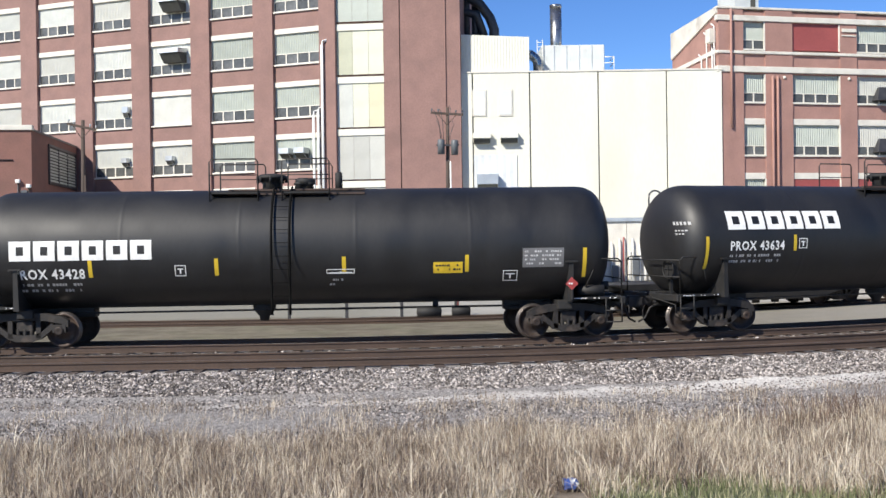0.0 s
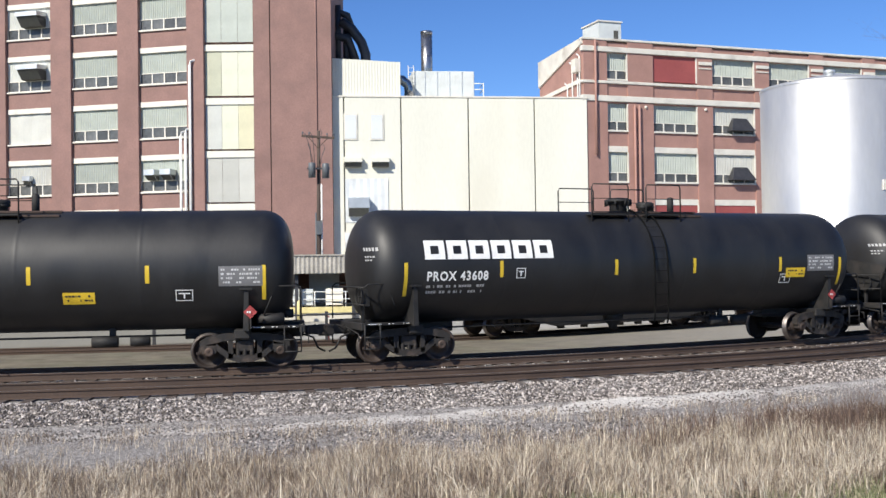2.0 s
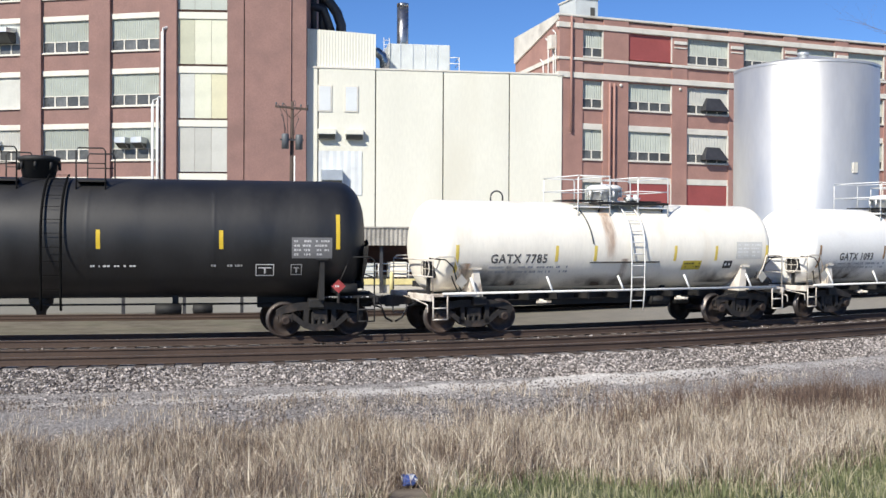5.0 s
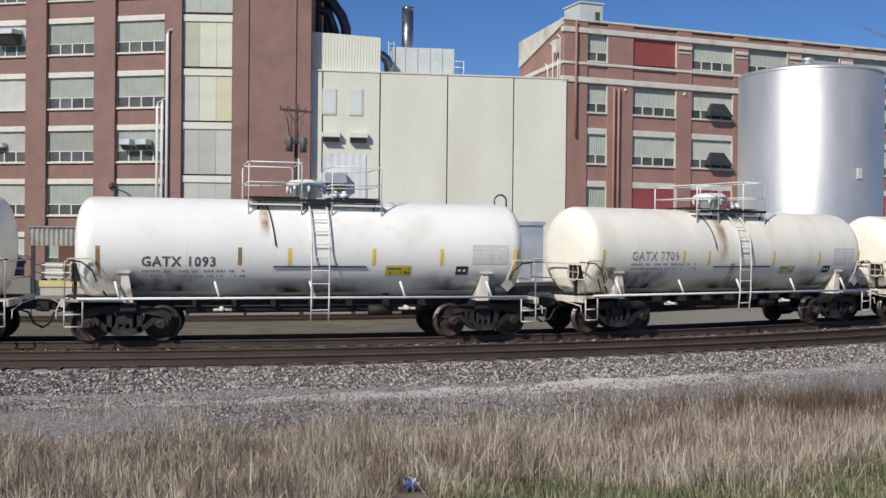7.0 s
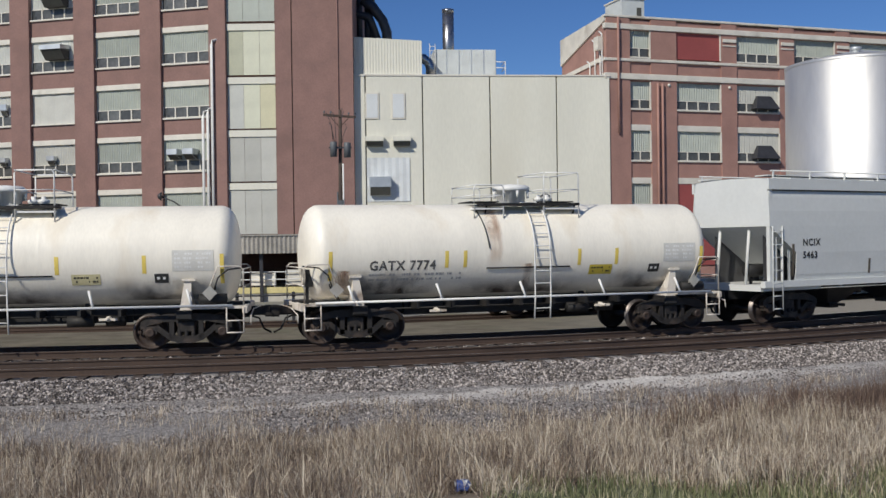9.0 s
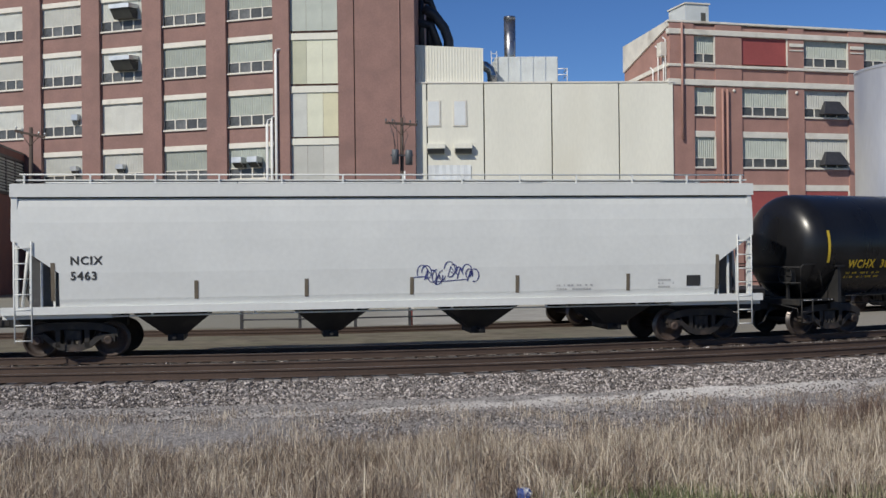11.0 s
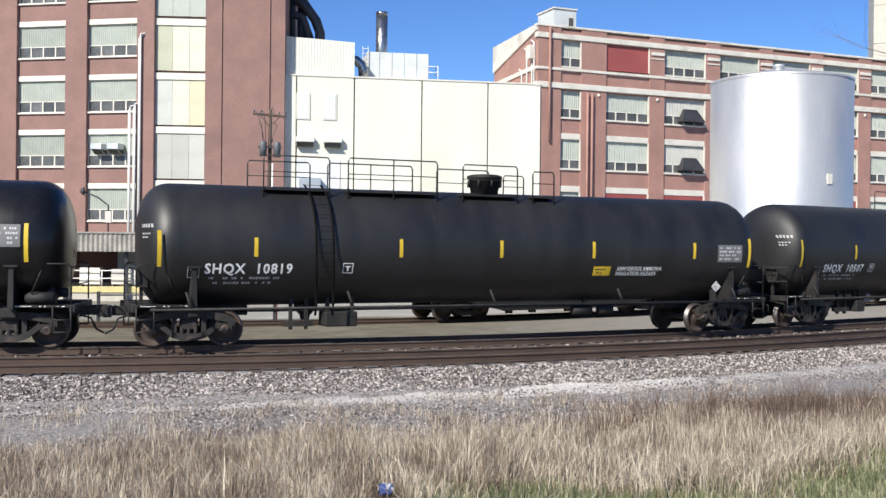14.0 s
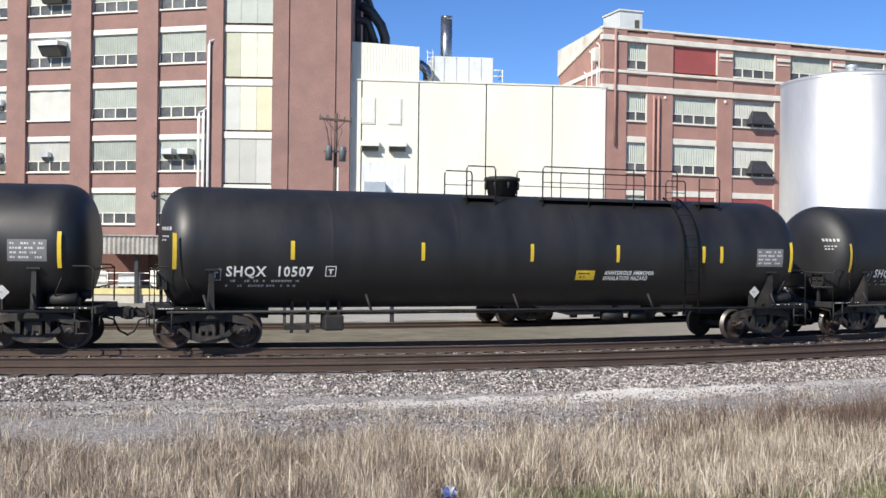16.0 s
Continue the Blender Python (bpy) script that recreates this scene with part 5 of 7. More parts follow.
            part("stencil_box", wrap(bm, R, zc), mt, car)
        elif kind == "diamond":
            bm = bmesh.new()
            cx, cz, r = (x0 + x1) / 2, (z0 + z1) / 2, (x1 - x0) / 2
            bm.faces.new([bm.verts.new(p) for p in ((cx - r, 0, cz), (cx, 0, cz - r), (cx + r, 0, cz), (cx, 0, cz + r))])
            for v in bm.verts:
                v.co.y = -(R + 0.03)
            bmesh.ops.solidify(bm, geom=bm.faces[:], thickness=0.006)
            plac = part("placard", bm, mt, car, "diamond hazard placard")
            bm = bars(cx - r * 0.5, cx + r * 0.5, cz - 0.05, cz + 0.05, 1, 3, 0.1)
            for v in bm.verts:
                v.co.y = -(R + 0.045)
            tagged(part("placard_print", bm, WHITE_PAINT if mt is RED_PAINT else GREY_PAINT, plac), kind="stuff")
            bm = bmesh.new()
            box(bm, cx - 0.02, cx + 0.02, -(R + 0.025), -(R - 0.25), cz - r - 0.25, cz - 0.1)
            part("placard_bracket", bm, frame_mat, car)
        elif kind == "scrawl":
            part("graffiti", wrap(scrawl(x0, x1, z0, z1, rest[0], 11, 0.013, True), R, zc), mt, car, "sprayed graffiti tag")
    # outlet and brake gear underneath
    bm = bmesh.new()
    lathe(bm, [(zc - R + 0.1, 0.0), (zc - R + 0.1, 0.32), (zc - R - 0.12, 0.3), (zc - R - 0.3, 0.14), (zc - R - 0.42, 0.12), (zc - R - 0.42, 0)], "z", 16, (spec.get("outlet", 0), 0, 0))
    part("outlet_valve", bm, FRAME_BLACK, car)
    bm = bmesh.new()
    tube(bm, [(-half + 3.2, -0.5, 0.85), (half - 3.2, -0.5, 0.85)], 0.025, 6)
    tube(bm, [(-half + 3.2, 0.4, 0.78), (half - 3.2, 0.4, 0.78)], 0.02, 6)
    part("brake_pipe", bm, FRAME_BLACK, car)
    bm = bmesh.new()
    bx = spec.get("brake", 3.4)
    lathe(bm, [(bx - 0.34, 0), (bx - 0.32, 0.14), (bx + 0.32, 0.14), (bx + 0.34, 0)], "x", 14, (0, -0.55, 0.72))
    lathe(bm, [(bx + 0.6, 0), (bx + 0.62, 0.13), (bx + 1.1, 0.13), (bx + 1.12, 0)], "x", 12, (0, -0.5, 0.72))
    box(bm, bx + 0.1, bx + 0.25, -0.5, -0.4, 0.7, zc - R + 0.35)
    part("brake_cylinder", bm, FRAME_BLACK, car)
    if spec.get("gear_box"):
        x0, x1, xl = spec["gear_box"]
        bm = bmesh.new()
        box(bm, x0, x1, -0.95, -0.3, 0.42, 0.82)
        bmesh.ops.bevel(bm, geom=bm.edges[:], offset=0.03, segments=1, affect="EDGES")
        g = part("gear_box", bm, FRAME_BLACK, car, "dark brake gear box hung below the tank")
        for x in (x0 + 0.1, x1 - 0.1, xl, xl + 0.42):
            bm = bmesh.new()
            box(bm, x - 0.04, x + 0.04, -0.8, -0.7, 0.82 if x >= x0 else 0.36, zc - R + 0.32)
            part("hanger", bm, FRAME_BLACK, g)
        bm = bmesh.new()
        box(bm, xl - 0.2, xl + 0.6, -0.82, -0.68, 0.44, 0.58)
        part("lever", bm, TRUCK, g)
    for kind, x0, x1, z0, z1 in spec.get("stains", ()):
        p = part("stain", wrap(stain_bm(x0, x1, z0, z1), R, zc, 0.004), RUST if kind == "rust" else GRIME_SHADE, car, "rust run" if kind == "rust" else "sprayed track grime")
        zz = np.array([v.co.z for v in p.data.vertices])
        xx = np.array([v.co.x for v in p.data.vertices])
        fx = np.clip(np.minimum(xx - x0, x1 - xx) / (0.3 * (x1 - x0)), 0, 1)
        # rust thins downwards; the dirt deepens downwards, with underside shade painted in
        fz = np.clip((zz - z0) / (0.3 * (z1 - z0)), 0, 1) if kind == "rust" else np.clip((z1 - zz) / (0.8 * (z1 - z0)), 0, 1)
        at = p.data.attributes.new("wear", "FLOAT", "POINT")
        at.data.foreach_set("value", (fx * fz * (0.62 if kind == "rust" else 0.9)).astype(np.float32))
    if spec.get("plank"):
        bm = bmesh.new()
        x0, x1, z = spec["plank"]
        y = -math.sqrt(R * R - (z - zc) ** 2) - 0.02
        tube(bm, [(x0, y, z), (x1, y, z)], 0.02, 6)
        part("side_plank", bm, FRAME_BLACK, car, "narrow dark bar along the tank's side")
        bm = bmesh.new()
        tube(bm, [(-1.2 + 0.2 * k / 8, -(R + 0.03) * math.sin(radians(25 + 62 * k / 8)), zc + (R + 0.03) * math.cos(radians(25 + 62 * k / 8))) for k in range(9)], 0.016, 5)
        part("vent_pipe", bm, FRAME_BLACK, car)
        # the older cars have a sill from end to end
        bm = bmesh.new()
        for y in (-0.36, 0.26):
            box(bm, -half + 3.5, half - 3.5, y, y + 0.1, 0.66, 1.08)
        box(bm, -half + 3.5, half - 3.5, -0.26, 0.26, 0.98, 1.04)
        part("centre_sill", bm, FRAME_BLACK, car)
        for k in range(7):
            x = -half + 3.7 + (L - 7.4) * k / 6
            bm = bmesh.new()
            box(bm, x - 0.04, x + 0.04, -1.05, -0.37, 0.86, 1.02)
            part("outrigger", bm, FRAME_BLACK, car)
        for x in (-2.3, 2.6):
            bm = bmesh.new()
            lathe(bm, [(-0.9, 0.0), (-0.9, 0.04), (-0.7, 0.04), (-0.68, 0.07), (-0.5, 0.07), (-0.48, 0.03), (-0.3, 0.03), (-0.3, 0.0)], "y", 10, (x, 0, 0.78))
            box(bm, x - 0.22, x + 0.24, -0.75, -0.68, 0.74, 0.8)
            part("retainer_valve", bm, FRAME_WHITE, car)
    if spec.get("side_rail"):
        bm = bmesh.new()
        z = spec["side_rail"]
        tube(bm, [(-half + 0.9, -(R + 0.08), z), (half - 0.9, -(R + 0.08), z)], 0.035, 6)
        for k in range(5):
            x = -half + 1.9 + (L - 3.8) * k / 4
            tube(bm, [(x, -(R + 0.08), z), (x - 0.12, -R * 0.97, z + 0.42)], 0.035, 6)
        part("hand_rail", bm, fit_mat, car)
    return car


def stripe_row(ends, inner, low, high, end_low, end_high):
    """Short reflectors along the side, longer ones by the two heads."""
    return [(ends[0], end_low, end_high)] + [(x, low, high) for x in inner] + [(ends[1], end_low, end_high)]


def procor(L, number, low, ends, inner, ladder, mark, plate, box_x, panel, dz=0.0):
    """mark: left and right of the block mark and its foot; the number stands under it."""
    z = mark[2]
    text = z - (0.46 if low else 0.56)
    a = -0.40 if low else 0.0
    return dict(L=L, R=1.55, zc=2.50 if low else 2.52, mat=TANK_BLACK, frame=FRAME_BLACK, head=0.84, top="flat", manway=ladder - 0.35, second=ladder + 0.55, rails=[(ladder - 1.87, ladder - 0.62, 0.76), (ladder, ladder + 1.23, 0.76)],
                ladders=(ladder,), outlet=ladder - 0.6, label="black tank car with large white block mark", stripes=stripe_row(ends, inner, 2.2 + a, 2.64 + a, 1.75 + a * 0.35, 2.62 + a * 0.6),
                marks=[("brand", WHITE_PAINT, mark[0], mark[1], z, z + 0.5), ("text", WHITE_PAINT, mark[0] + 0.06, mark[0] + 1.84, text, text + 0.25, number), ("bars", GREY_PAINT, mark[0] + 0.06, mark[0] + 1.74, text - 0.38, text - 0.08, 2, 3),
                       ("plate", YELLOW_PAINT, plate[0], plate[0] + 0.76, plate[1], plate[1] + 0.29, "yellow notice plate", 2, 5, BLACK_PAINT), ("plate", DATA_GREY, panel[0], panel[0] + 1.08, panel[1], panel[1] + 0.5, "grey data panel", 4, 8, PRINT_GREY),
                       ("box", WHITE_PAINT, box_x, box_x + 0.28, text + 0.02, text + 0.30), ("box", WHITE_PAINT, panel[0] - (0.5 if low else 1.05), panel[0] - (0.12 if low else 0.63), panel[1] - 0.35 - dz, panel[1] - 0.07 - dz), ("diamond", RED_PAINT, 6.9, 7.24, 1.28, 1.62)]
                + ([("box", WHITE_PAINT, 0.73, 1.45, 1.80, 1.92), ("bars", GREY_PAINT, 0.75, 1.2, 1.46, 1.70, 2, 7)] if low else []))


def gatx(L, number, mat, inner, drum, platform, rails, ladder, text=(1.90, 2.15), worn=WORN_BLACK):
    h = L / 2 - 0.85
    p0, p1 = platform
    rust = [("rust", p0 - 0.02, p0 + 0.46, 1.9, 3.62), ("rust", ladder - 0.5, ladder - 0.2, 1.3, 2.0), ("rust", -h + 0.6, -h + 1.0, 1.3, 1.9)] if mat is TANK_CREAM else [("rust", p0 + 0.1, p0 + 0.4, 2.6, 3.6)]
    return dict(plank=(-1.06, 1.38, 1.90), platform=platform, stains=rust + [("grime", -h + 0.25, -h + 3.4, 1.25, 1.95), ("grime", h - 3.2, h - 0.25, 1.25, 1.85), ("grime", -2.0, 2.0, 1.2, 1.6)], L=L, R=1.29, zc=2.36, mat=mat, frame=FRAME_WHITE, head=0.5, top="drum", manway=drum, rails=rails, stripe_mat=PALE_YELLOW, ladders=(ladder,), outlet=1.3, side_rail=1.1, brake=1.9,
                label="grimy white tank car with a ladder and side rail", rusted=(0, 1) if number == "GATX 1093" else (),
                stripes=stripe_row((-5.33, 5.5), inner, 1.93, 2.38, 1.65, 2.40),
                marks=[("text", worn, -4.30, -2.50, text[0], text[1], number), ("bars", GREY_PAINT, -4.30, -1.75, text[0] - 0.32, text[0] - 0.06, 2, 11),
                       ("plate", WASHED_YELLOW if worn is FAINT_BLACK else OLIVE_YELLOW, inner[-2] + 0.33, inner[-2] + 1.03, 1.66, 1.93, "yellow notice plate", 2, 5, BLACK_PAINT), ("plate", PALE_GREY, 4.28, 5.3, 1.98, 2.5, "pale grey data panel", 4, 8, WHITE_PAINT),
                       ("plate", BLACK_PAINT, 3.84, 4.18, 1.69, 1.92, "black stencil", 1, 2, WHITE_PAINT)])


def shqx(L, number, flip, x0, x1):
    run_rails = [(-6.4, -4.62, 0.76), (-4.1, -1.5, 0.78), (-0.72, 1.0, 0.74), (1.5, 2.2, 0.62)] if flip else [(-1.3, -0.45, 0.74), (0.98, 5.3, 0.8), (6.05, 6.75, 0.68)]
    inner = [-6.72, -2.8, 0.2, 3.2, 6.76] if flip else [-6.19, -2.72, 0.41, 3.04, 5.83, 6.43]
    yp, at = (3.25, 4.05) if flip else (1.79, 2.67)
    return dict(L=L, R=1.59, zc=2.57, mat=TANK_BLACK, frame=FRAME_BLACK, head=0.84, top="bonnet", manway=0.4 if flip else 0.12, rails=run_rails, ladders=(-4.95,) if flip else (5.36,), outlet=-5 if flip else 5, side_rail=0.98, gear_box=(-4.7, -3.8, -5.6) if flip else (-5.2, -4.7, -6.05),
                label="long black pressure tank car with a walkway along its top",
                stripes=stripe_row((-9.1, 8.85), inner, 2.29, 2.77, 2.03, 2.92),
                marks=[("text", WHITE_PAINT, x0, x1, 1.86, 2.12, number.replace(" ", "  ")), ("bars", GREY_PAINT, x0, x1 - 0.3, 1.55, 1.80, 2, 4),
                       ("plate", YELLOW_PAINT, yp, yp + 0.58, 1.78, 2.05, "yellow notice plate", 2, 5, BLACK_PAINT),
                       ("text", WHITE_PAINT, at, at + 1.58, 1.93, 2.05, "ANHYDROUS AMMONIA"), ("text", WHITE_PAINT, at, at + 1.4, 1.78, 1.9, "INHALATION HAZARD"),
                       ("plate", DATA_GREY, 7.64, 8.56, 2.19, 2.72, "grey data panel", 4, 8, PRINT_GREY), ("diamond", WHITE_PAINT, 7.36, 7.72, 1.26, 1.62),
                       ("box", WHITE_PAINT, -4.4 if flip else -5.32, -4.12 if flip else -5.04, 1.86, 2.13), ("box", GREY_PAINT, x0 - 0.42, x0 - 0.12, 1.75, 2.05)])


def lengths(i):
    return COUPLERS[i + 1] - COUPLERS[i]


def hopper_car(L):
    half = L / 2
    car = empty("covered_hopper")
    tagged(car, "pale grey covered hopper car with roof walkways and blue graffiti", "hopper car", "cars of the train")
    # curved side sheets, cut away below the ends, with roof, end plates and slope sheets
    body = half - 0.85
    zs = [1.28, 1.5, 1.8, 2.15, 2.55, 2.95, 3.4, 3.8, 4.15]
    ys = [float(v) for v in np.interp(zs, [1.28, 1.5, 2.1, 2.95, 3.6, 4.15], [1.50, 1.56, 1.60, 1.60, 1.58, 1.50])]
    cut = 1.12
    for sy in (-1, 1):
        bm = bmesh.new()
        cols = np.linspace(-(body - cut), body - cut, 9)
        grid = [[bm.verts.new((x, sy * y, z)) for y, z in zip(ys, zs)] for x in cols]
        for a, c in zip(grid, grid[1:]):
            for k in range(len(zs) - 1):
                bm.faces.new((a[k], c[k], c[k + 1], a[k + 1]))
        for sx, col in ((-1, grid[0]), (1, grid[-1])):
            edge = [bm.verts.new((sx * (body - (0.0 if z > 2.9 else cut * (2.95 - z) / 0.8)), sy * y, z)) for y, z in list(zip(ys, zs))[4:]]
            for k in range(len(edge) - 1):
                bm.faces.new((col[k + 4], edge[k], edge[k + 1], col[k + 5]))
            bm.faces.new((col[3], edge[0], col[4]))
        bmesh.ops.recalc_face_normals(bm, faces=bm.faces[:])
        bmesh.ops.solidify(bm, geom=bm.faces[:], thickness=0.02)
        part("side_sheet", bm, HOPPER_GREY, car, "smooth pale grey curved side")
    bm = bmesh.new()
    arc = [(-1.50, 4.30), (-1.44, 4.38), (-0.9, 4.42), (0.0, 4.44), (0.9, 4.42), (1.44, 4.38), (1.50, 4.30)]
    a = [bm.verts.new((-body, y, z)) for y, z in arc]
    c = [bm.verts.new((body, y, z)) for y, z in arc]
    for k in range(len(arc) - 1):
        bm.faces.new((a[k], c[k], c[k + 1], a[k + 1]))
    bmesh.ops.solidify(bm, geom=bm.faces[:], thickness=0.03)
    part("roof_sheet", bm, HOPPER_GREY, car)
    for sx in (-1, 1):
        bm = bmesh.new()
        x0 = sx * (body - 0.02)
        up = [bm.verts.new((x0, y, z)) for y, z in arc]
        lo = [bm.verts.new((x0, y, 2.95)) for y in (1.58, -1.58)]
        bm.faces.new(up + lo)
        part("end_plate", bm, HOPPER_GREY, car)
        bm = bmesh.new()
        q = [bm.verts.new(p) for p in ((x0, -1.56, 2.95), (x0, 1.56, 2.95), (sx * (body - 2.5), 1.5, 1.25), (sx * (body - 2.5), -1.5, 1.25))]
        bm.faces.new(q)
        bmesh.ops.recalc_face_normals(bm, faces=bm.faces[:])
        bmesh.ops.solidify(bm, geom=bm.faces[:], thickness=0.03)
        part("slope_sheet", bm, HOPPER_GREY, car)
    n = 13
    for sy in (-1, 1):
        bm = bmesh.new()
        y = sorted((sy * 1.515, sy * 1.60))
        box(bm, -body - 0.02, body + 0.02, y[0], y[1] , 4.04, 4.36)
        part("top_chord", bm, HOPPER_GREY, car)
        # dark strip that paints the shadow line in the gap below the chord
        bm = bmesh.new()
        y = sorted((sy * 1.50, sy * 1.555))
        box(bm, -body + 0.02, body - 0.02, y[0], y[1], 4.0, 4.036)
        part("seam", bm, JOINT, car)
        bm = bmesh.new()
        y = sorted((sy * 1.46, sy * 1.64))
        box(bm, -half + 0.6, half - 0.6, y[0], y[1], 1.13, 1.32)
        part("side_sill", bm, HOPPER_GREY, car)
        bm = bmesh.new()
        tube(bm, [(-half + 0.9, sy * 1.4, 1.05), (half - 0.9, sy * 1.4, 1.05)], 0.022, 6)
        for k in range(8):
            x = -half + 1.6 + (L - 3.2) * k / 7
            box(bm, x - 0.03, x + 0.03, sy * 1.4 - 0.02, sy * 1.4 + 0.02, 1.03, 1.14)
        part("air_pipe", bm, HOPPER_GREY, car)
        bm = bmesh.new()
        y = sorted((sy * 1.45, sy * 0.95))
        box(bm, -body + 0.1, body - 0.1, y[0], y[1], 4.45, 4.48)
        for i in range(n):
            x = -body + 0.3 + (2 * body - 0.6) * i / (n - 1)
            box(bm, x - 0.022, x + 0.022, sy * 1.48 - 0.022, sy * 1.48 + 0.022, 4.3, 4.60)
        tube(bm, [(-body + 0.2, sy * 1.48, 4.60), (body - 0.2, sy * 1.48, 4.60)], 0.022, 6)
        part("roof_walkway", bm, HOPPER_GREY, car)
    for i in range(4):
        bm = bmesh.new()
        x = -5.9 + i * 3.93
        box(bm, x - 1.6, x + 1.6, -0.45, 0.45, 4.44, 4.54)
        part("hatch_cover", bm, HOPPER_GREY, car)
    for x in (-5.9, -1.88, 2.12, 6.0):
        bm = bmesh.new()
        v = box(bm, x - 1.05, x + 1.05, -1.35, 1.35, 0.5, 1.16)
        for q in v[:4]:
            q.co.x = x + (q.co.x - x) * 0.25
            q.co.y *= 0.5
        box(bm, x - 0.2, x + 0.2, -0.7, 0.7, 0.34, 0.52)
        tube(bm, [(x, -1.1, 0.45), (x, 0.9, 0.45)], 0.05, 8)
        part("outlet_gate", bm, FRAME_BLACK, car)
    for sx in (-1, 1):
        # end posts, ladder and slope-sheet braces
        xe = sx * (half - 0.88)
        for y in (-1.5, 1.5):
            bm = bmesh.new()
            box(bm, min(xe, xe - sx * 0.12), max(xe, xe - sx * 0.12), y - 0.06, y + 0.06, 1.2, 4.1)
            part("end_post", bm, HOPPER_GREY, car)
        # dark plates added in place of the shade below the slope sheet
        for y in (-1.0, 1.0):
            bm = bmesh.new()
            f = [bm.verts.new((sx * (body - d), y, z)) for d, z in ((0.35, 1.21), (2.3, 1.21), (2.3, 1.38), (0.35, 2.7))]
            bm.faces.new(f)
            bmesh.ops.solidify(bm, geom=bm.faces[:], thickness=0.03)
            part("end_web", bm, DATA_GREY, car)
        for d, z in ((0.42, 2.62), (0.68, 2.45), (0.98, 2.25)):
            bm = bmesh.new()
            xa = sx * (body - d)
            box(bm, xa - 0.025, xa + 0.025, -1.46, -1.4, 1.32, z)
            part("end_stanchion", bm, HOPPER_GREY, car)
        for y in (-0.6, 0.6):
            bm = bmesh.new()
            tube(bm, [(xe, y, 1.2), (xe - sx * 0.2, y, 3.1)], 0.05, 6)
            part("end_brace", bm, HOPPER_GREY, car)
        bm = bmesh.new()
        for k in range(7):
            z = 0.5 + k * 0.38
            tube(bm, [(xe - sx * 0.05, -1.64, z), (xe - sx * 0.45, -1.64, z)], 0.016, 6)
        for dx in (0.05, 0.45):
            tube(bm, [(xe - sx * dx, -1.64, 0.45), (xe - sx * dx, -1.64, 2.95)], 0.018, 6)
        part("ladder", bm, HOPPER_GREY, car)
        bm = bmesh.new()
        xs2 = sorted((sx * (half - 3.2), sx * (half - 0.6)))
        box(bm, xs2[0], xs2[1], -1.45, 1.45, 1.02, 1.2)
        part("end_deck", bm, HOPPER_GREY, car)
        bm = bmesh.new()
        xs2 = sorted((sx * (half - 1.6), sx * (half - 1.2)))
        lathe(bm, [(xs2[0] - 0.2, 0), (xs2[0] - 0.18, 0.2), (xs2[1] + 0.2, 0.2), (xs2[1] + 0.22, 0)], "x", 14, (0, -0.5, 1.62))
        tube(bm, [(xs2[0], -0.5, 1.2), (xs2[0], -0.5, 1.5)], 0.05, 6)
        part("brake_gear", bm, FRAME_BLACK, car)
    add_truck(car, -(half - 2.3), FRAME_BLACK)
    add_truck(car, half - 2.3, FRAME_BLACK)
    for sx in (-1, 1):
        bm = bmesh.new()
        xs2 = sorted((sx * (half - 3.4), sx * (half - 0.5)))
        box(bm, xs2[0], xs2[1], -0.25, 0.25, 0.74, 1.02)
        part("centre_sill", bm, FRAME_BLACK, car)
        bm = bmesh.new()
        xs2 = sorted((sx * (half - 0.5), sx * (half + 0.08)))
        box(bm, xs2[0], xs2[1], -0.16, 0.16, 0.74, 1.0)
        bmesh.ops.bevel(bm, geom=bm.edges[:], offset=0.04, segments=2, affect="EDGES")
        part("coupler", bm, TRUCK, car)
    y = -1.612

    def flat(name, bm, mt, label=""):
        for v in bm.verts:
            z = v.co.z
            v.co.y = -float(np.interp(z, [1.28, 1.5, 2.1, 2.95, 3.6], [1.50, 1.56, 1.60, 1.60, 1.58])) - 0.012
        p = part(name, bm, mt, car, label)
        if name == "small_print":
            tagged(p, kind="stuff")

    for x, h in ((-8.75, 0.95), (-5.3, 0.46), (-2.54, 0.46), (0.19, 0.46), (3.02, 0.46), (6.1, 0.46), (8.66, 0.95)):
        flat("reflector", strip(x - 0.05, x + 0.05, 1.46, 1.46 + h), FADED)
    flat("graffiti", scrawl(0.39, 1.98, 1.76, 2.26, 34, 11, 0.015, False), BLUE_PAINT, "blue sprayed graffiti tag")
    flat("small_print", bars(4.1, 5.1, 1.48, 1.68, 2, 3), GREY_PAINT)
    flat("small_print", bars(6.95, 7.5, 1.5, 1.78, 3, 5), GREY_PAINT)
    flat("stencil", strip(7.77, 8.17, 1.56, 1.85), BLACK_PAINT)
    flat("lettering", shift(letters("NCIX", 0.29), -8.33, 2.36), BLACK_PAINT)
    flat("lettering", shift(letters("5463", 0.29), -8.33, 1.98), BLACK_PAINT)
    return car


CARS = []


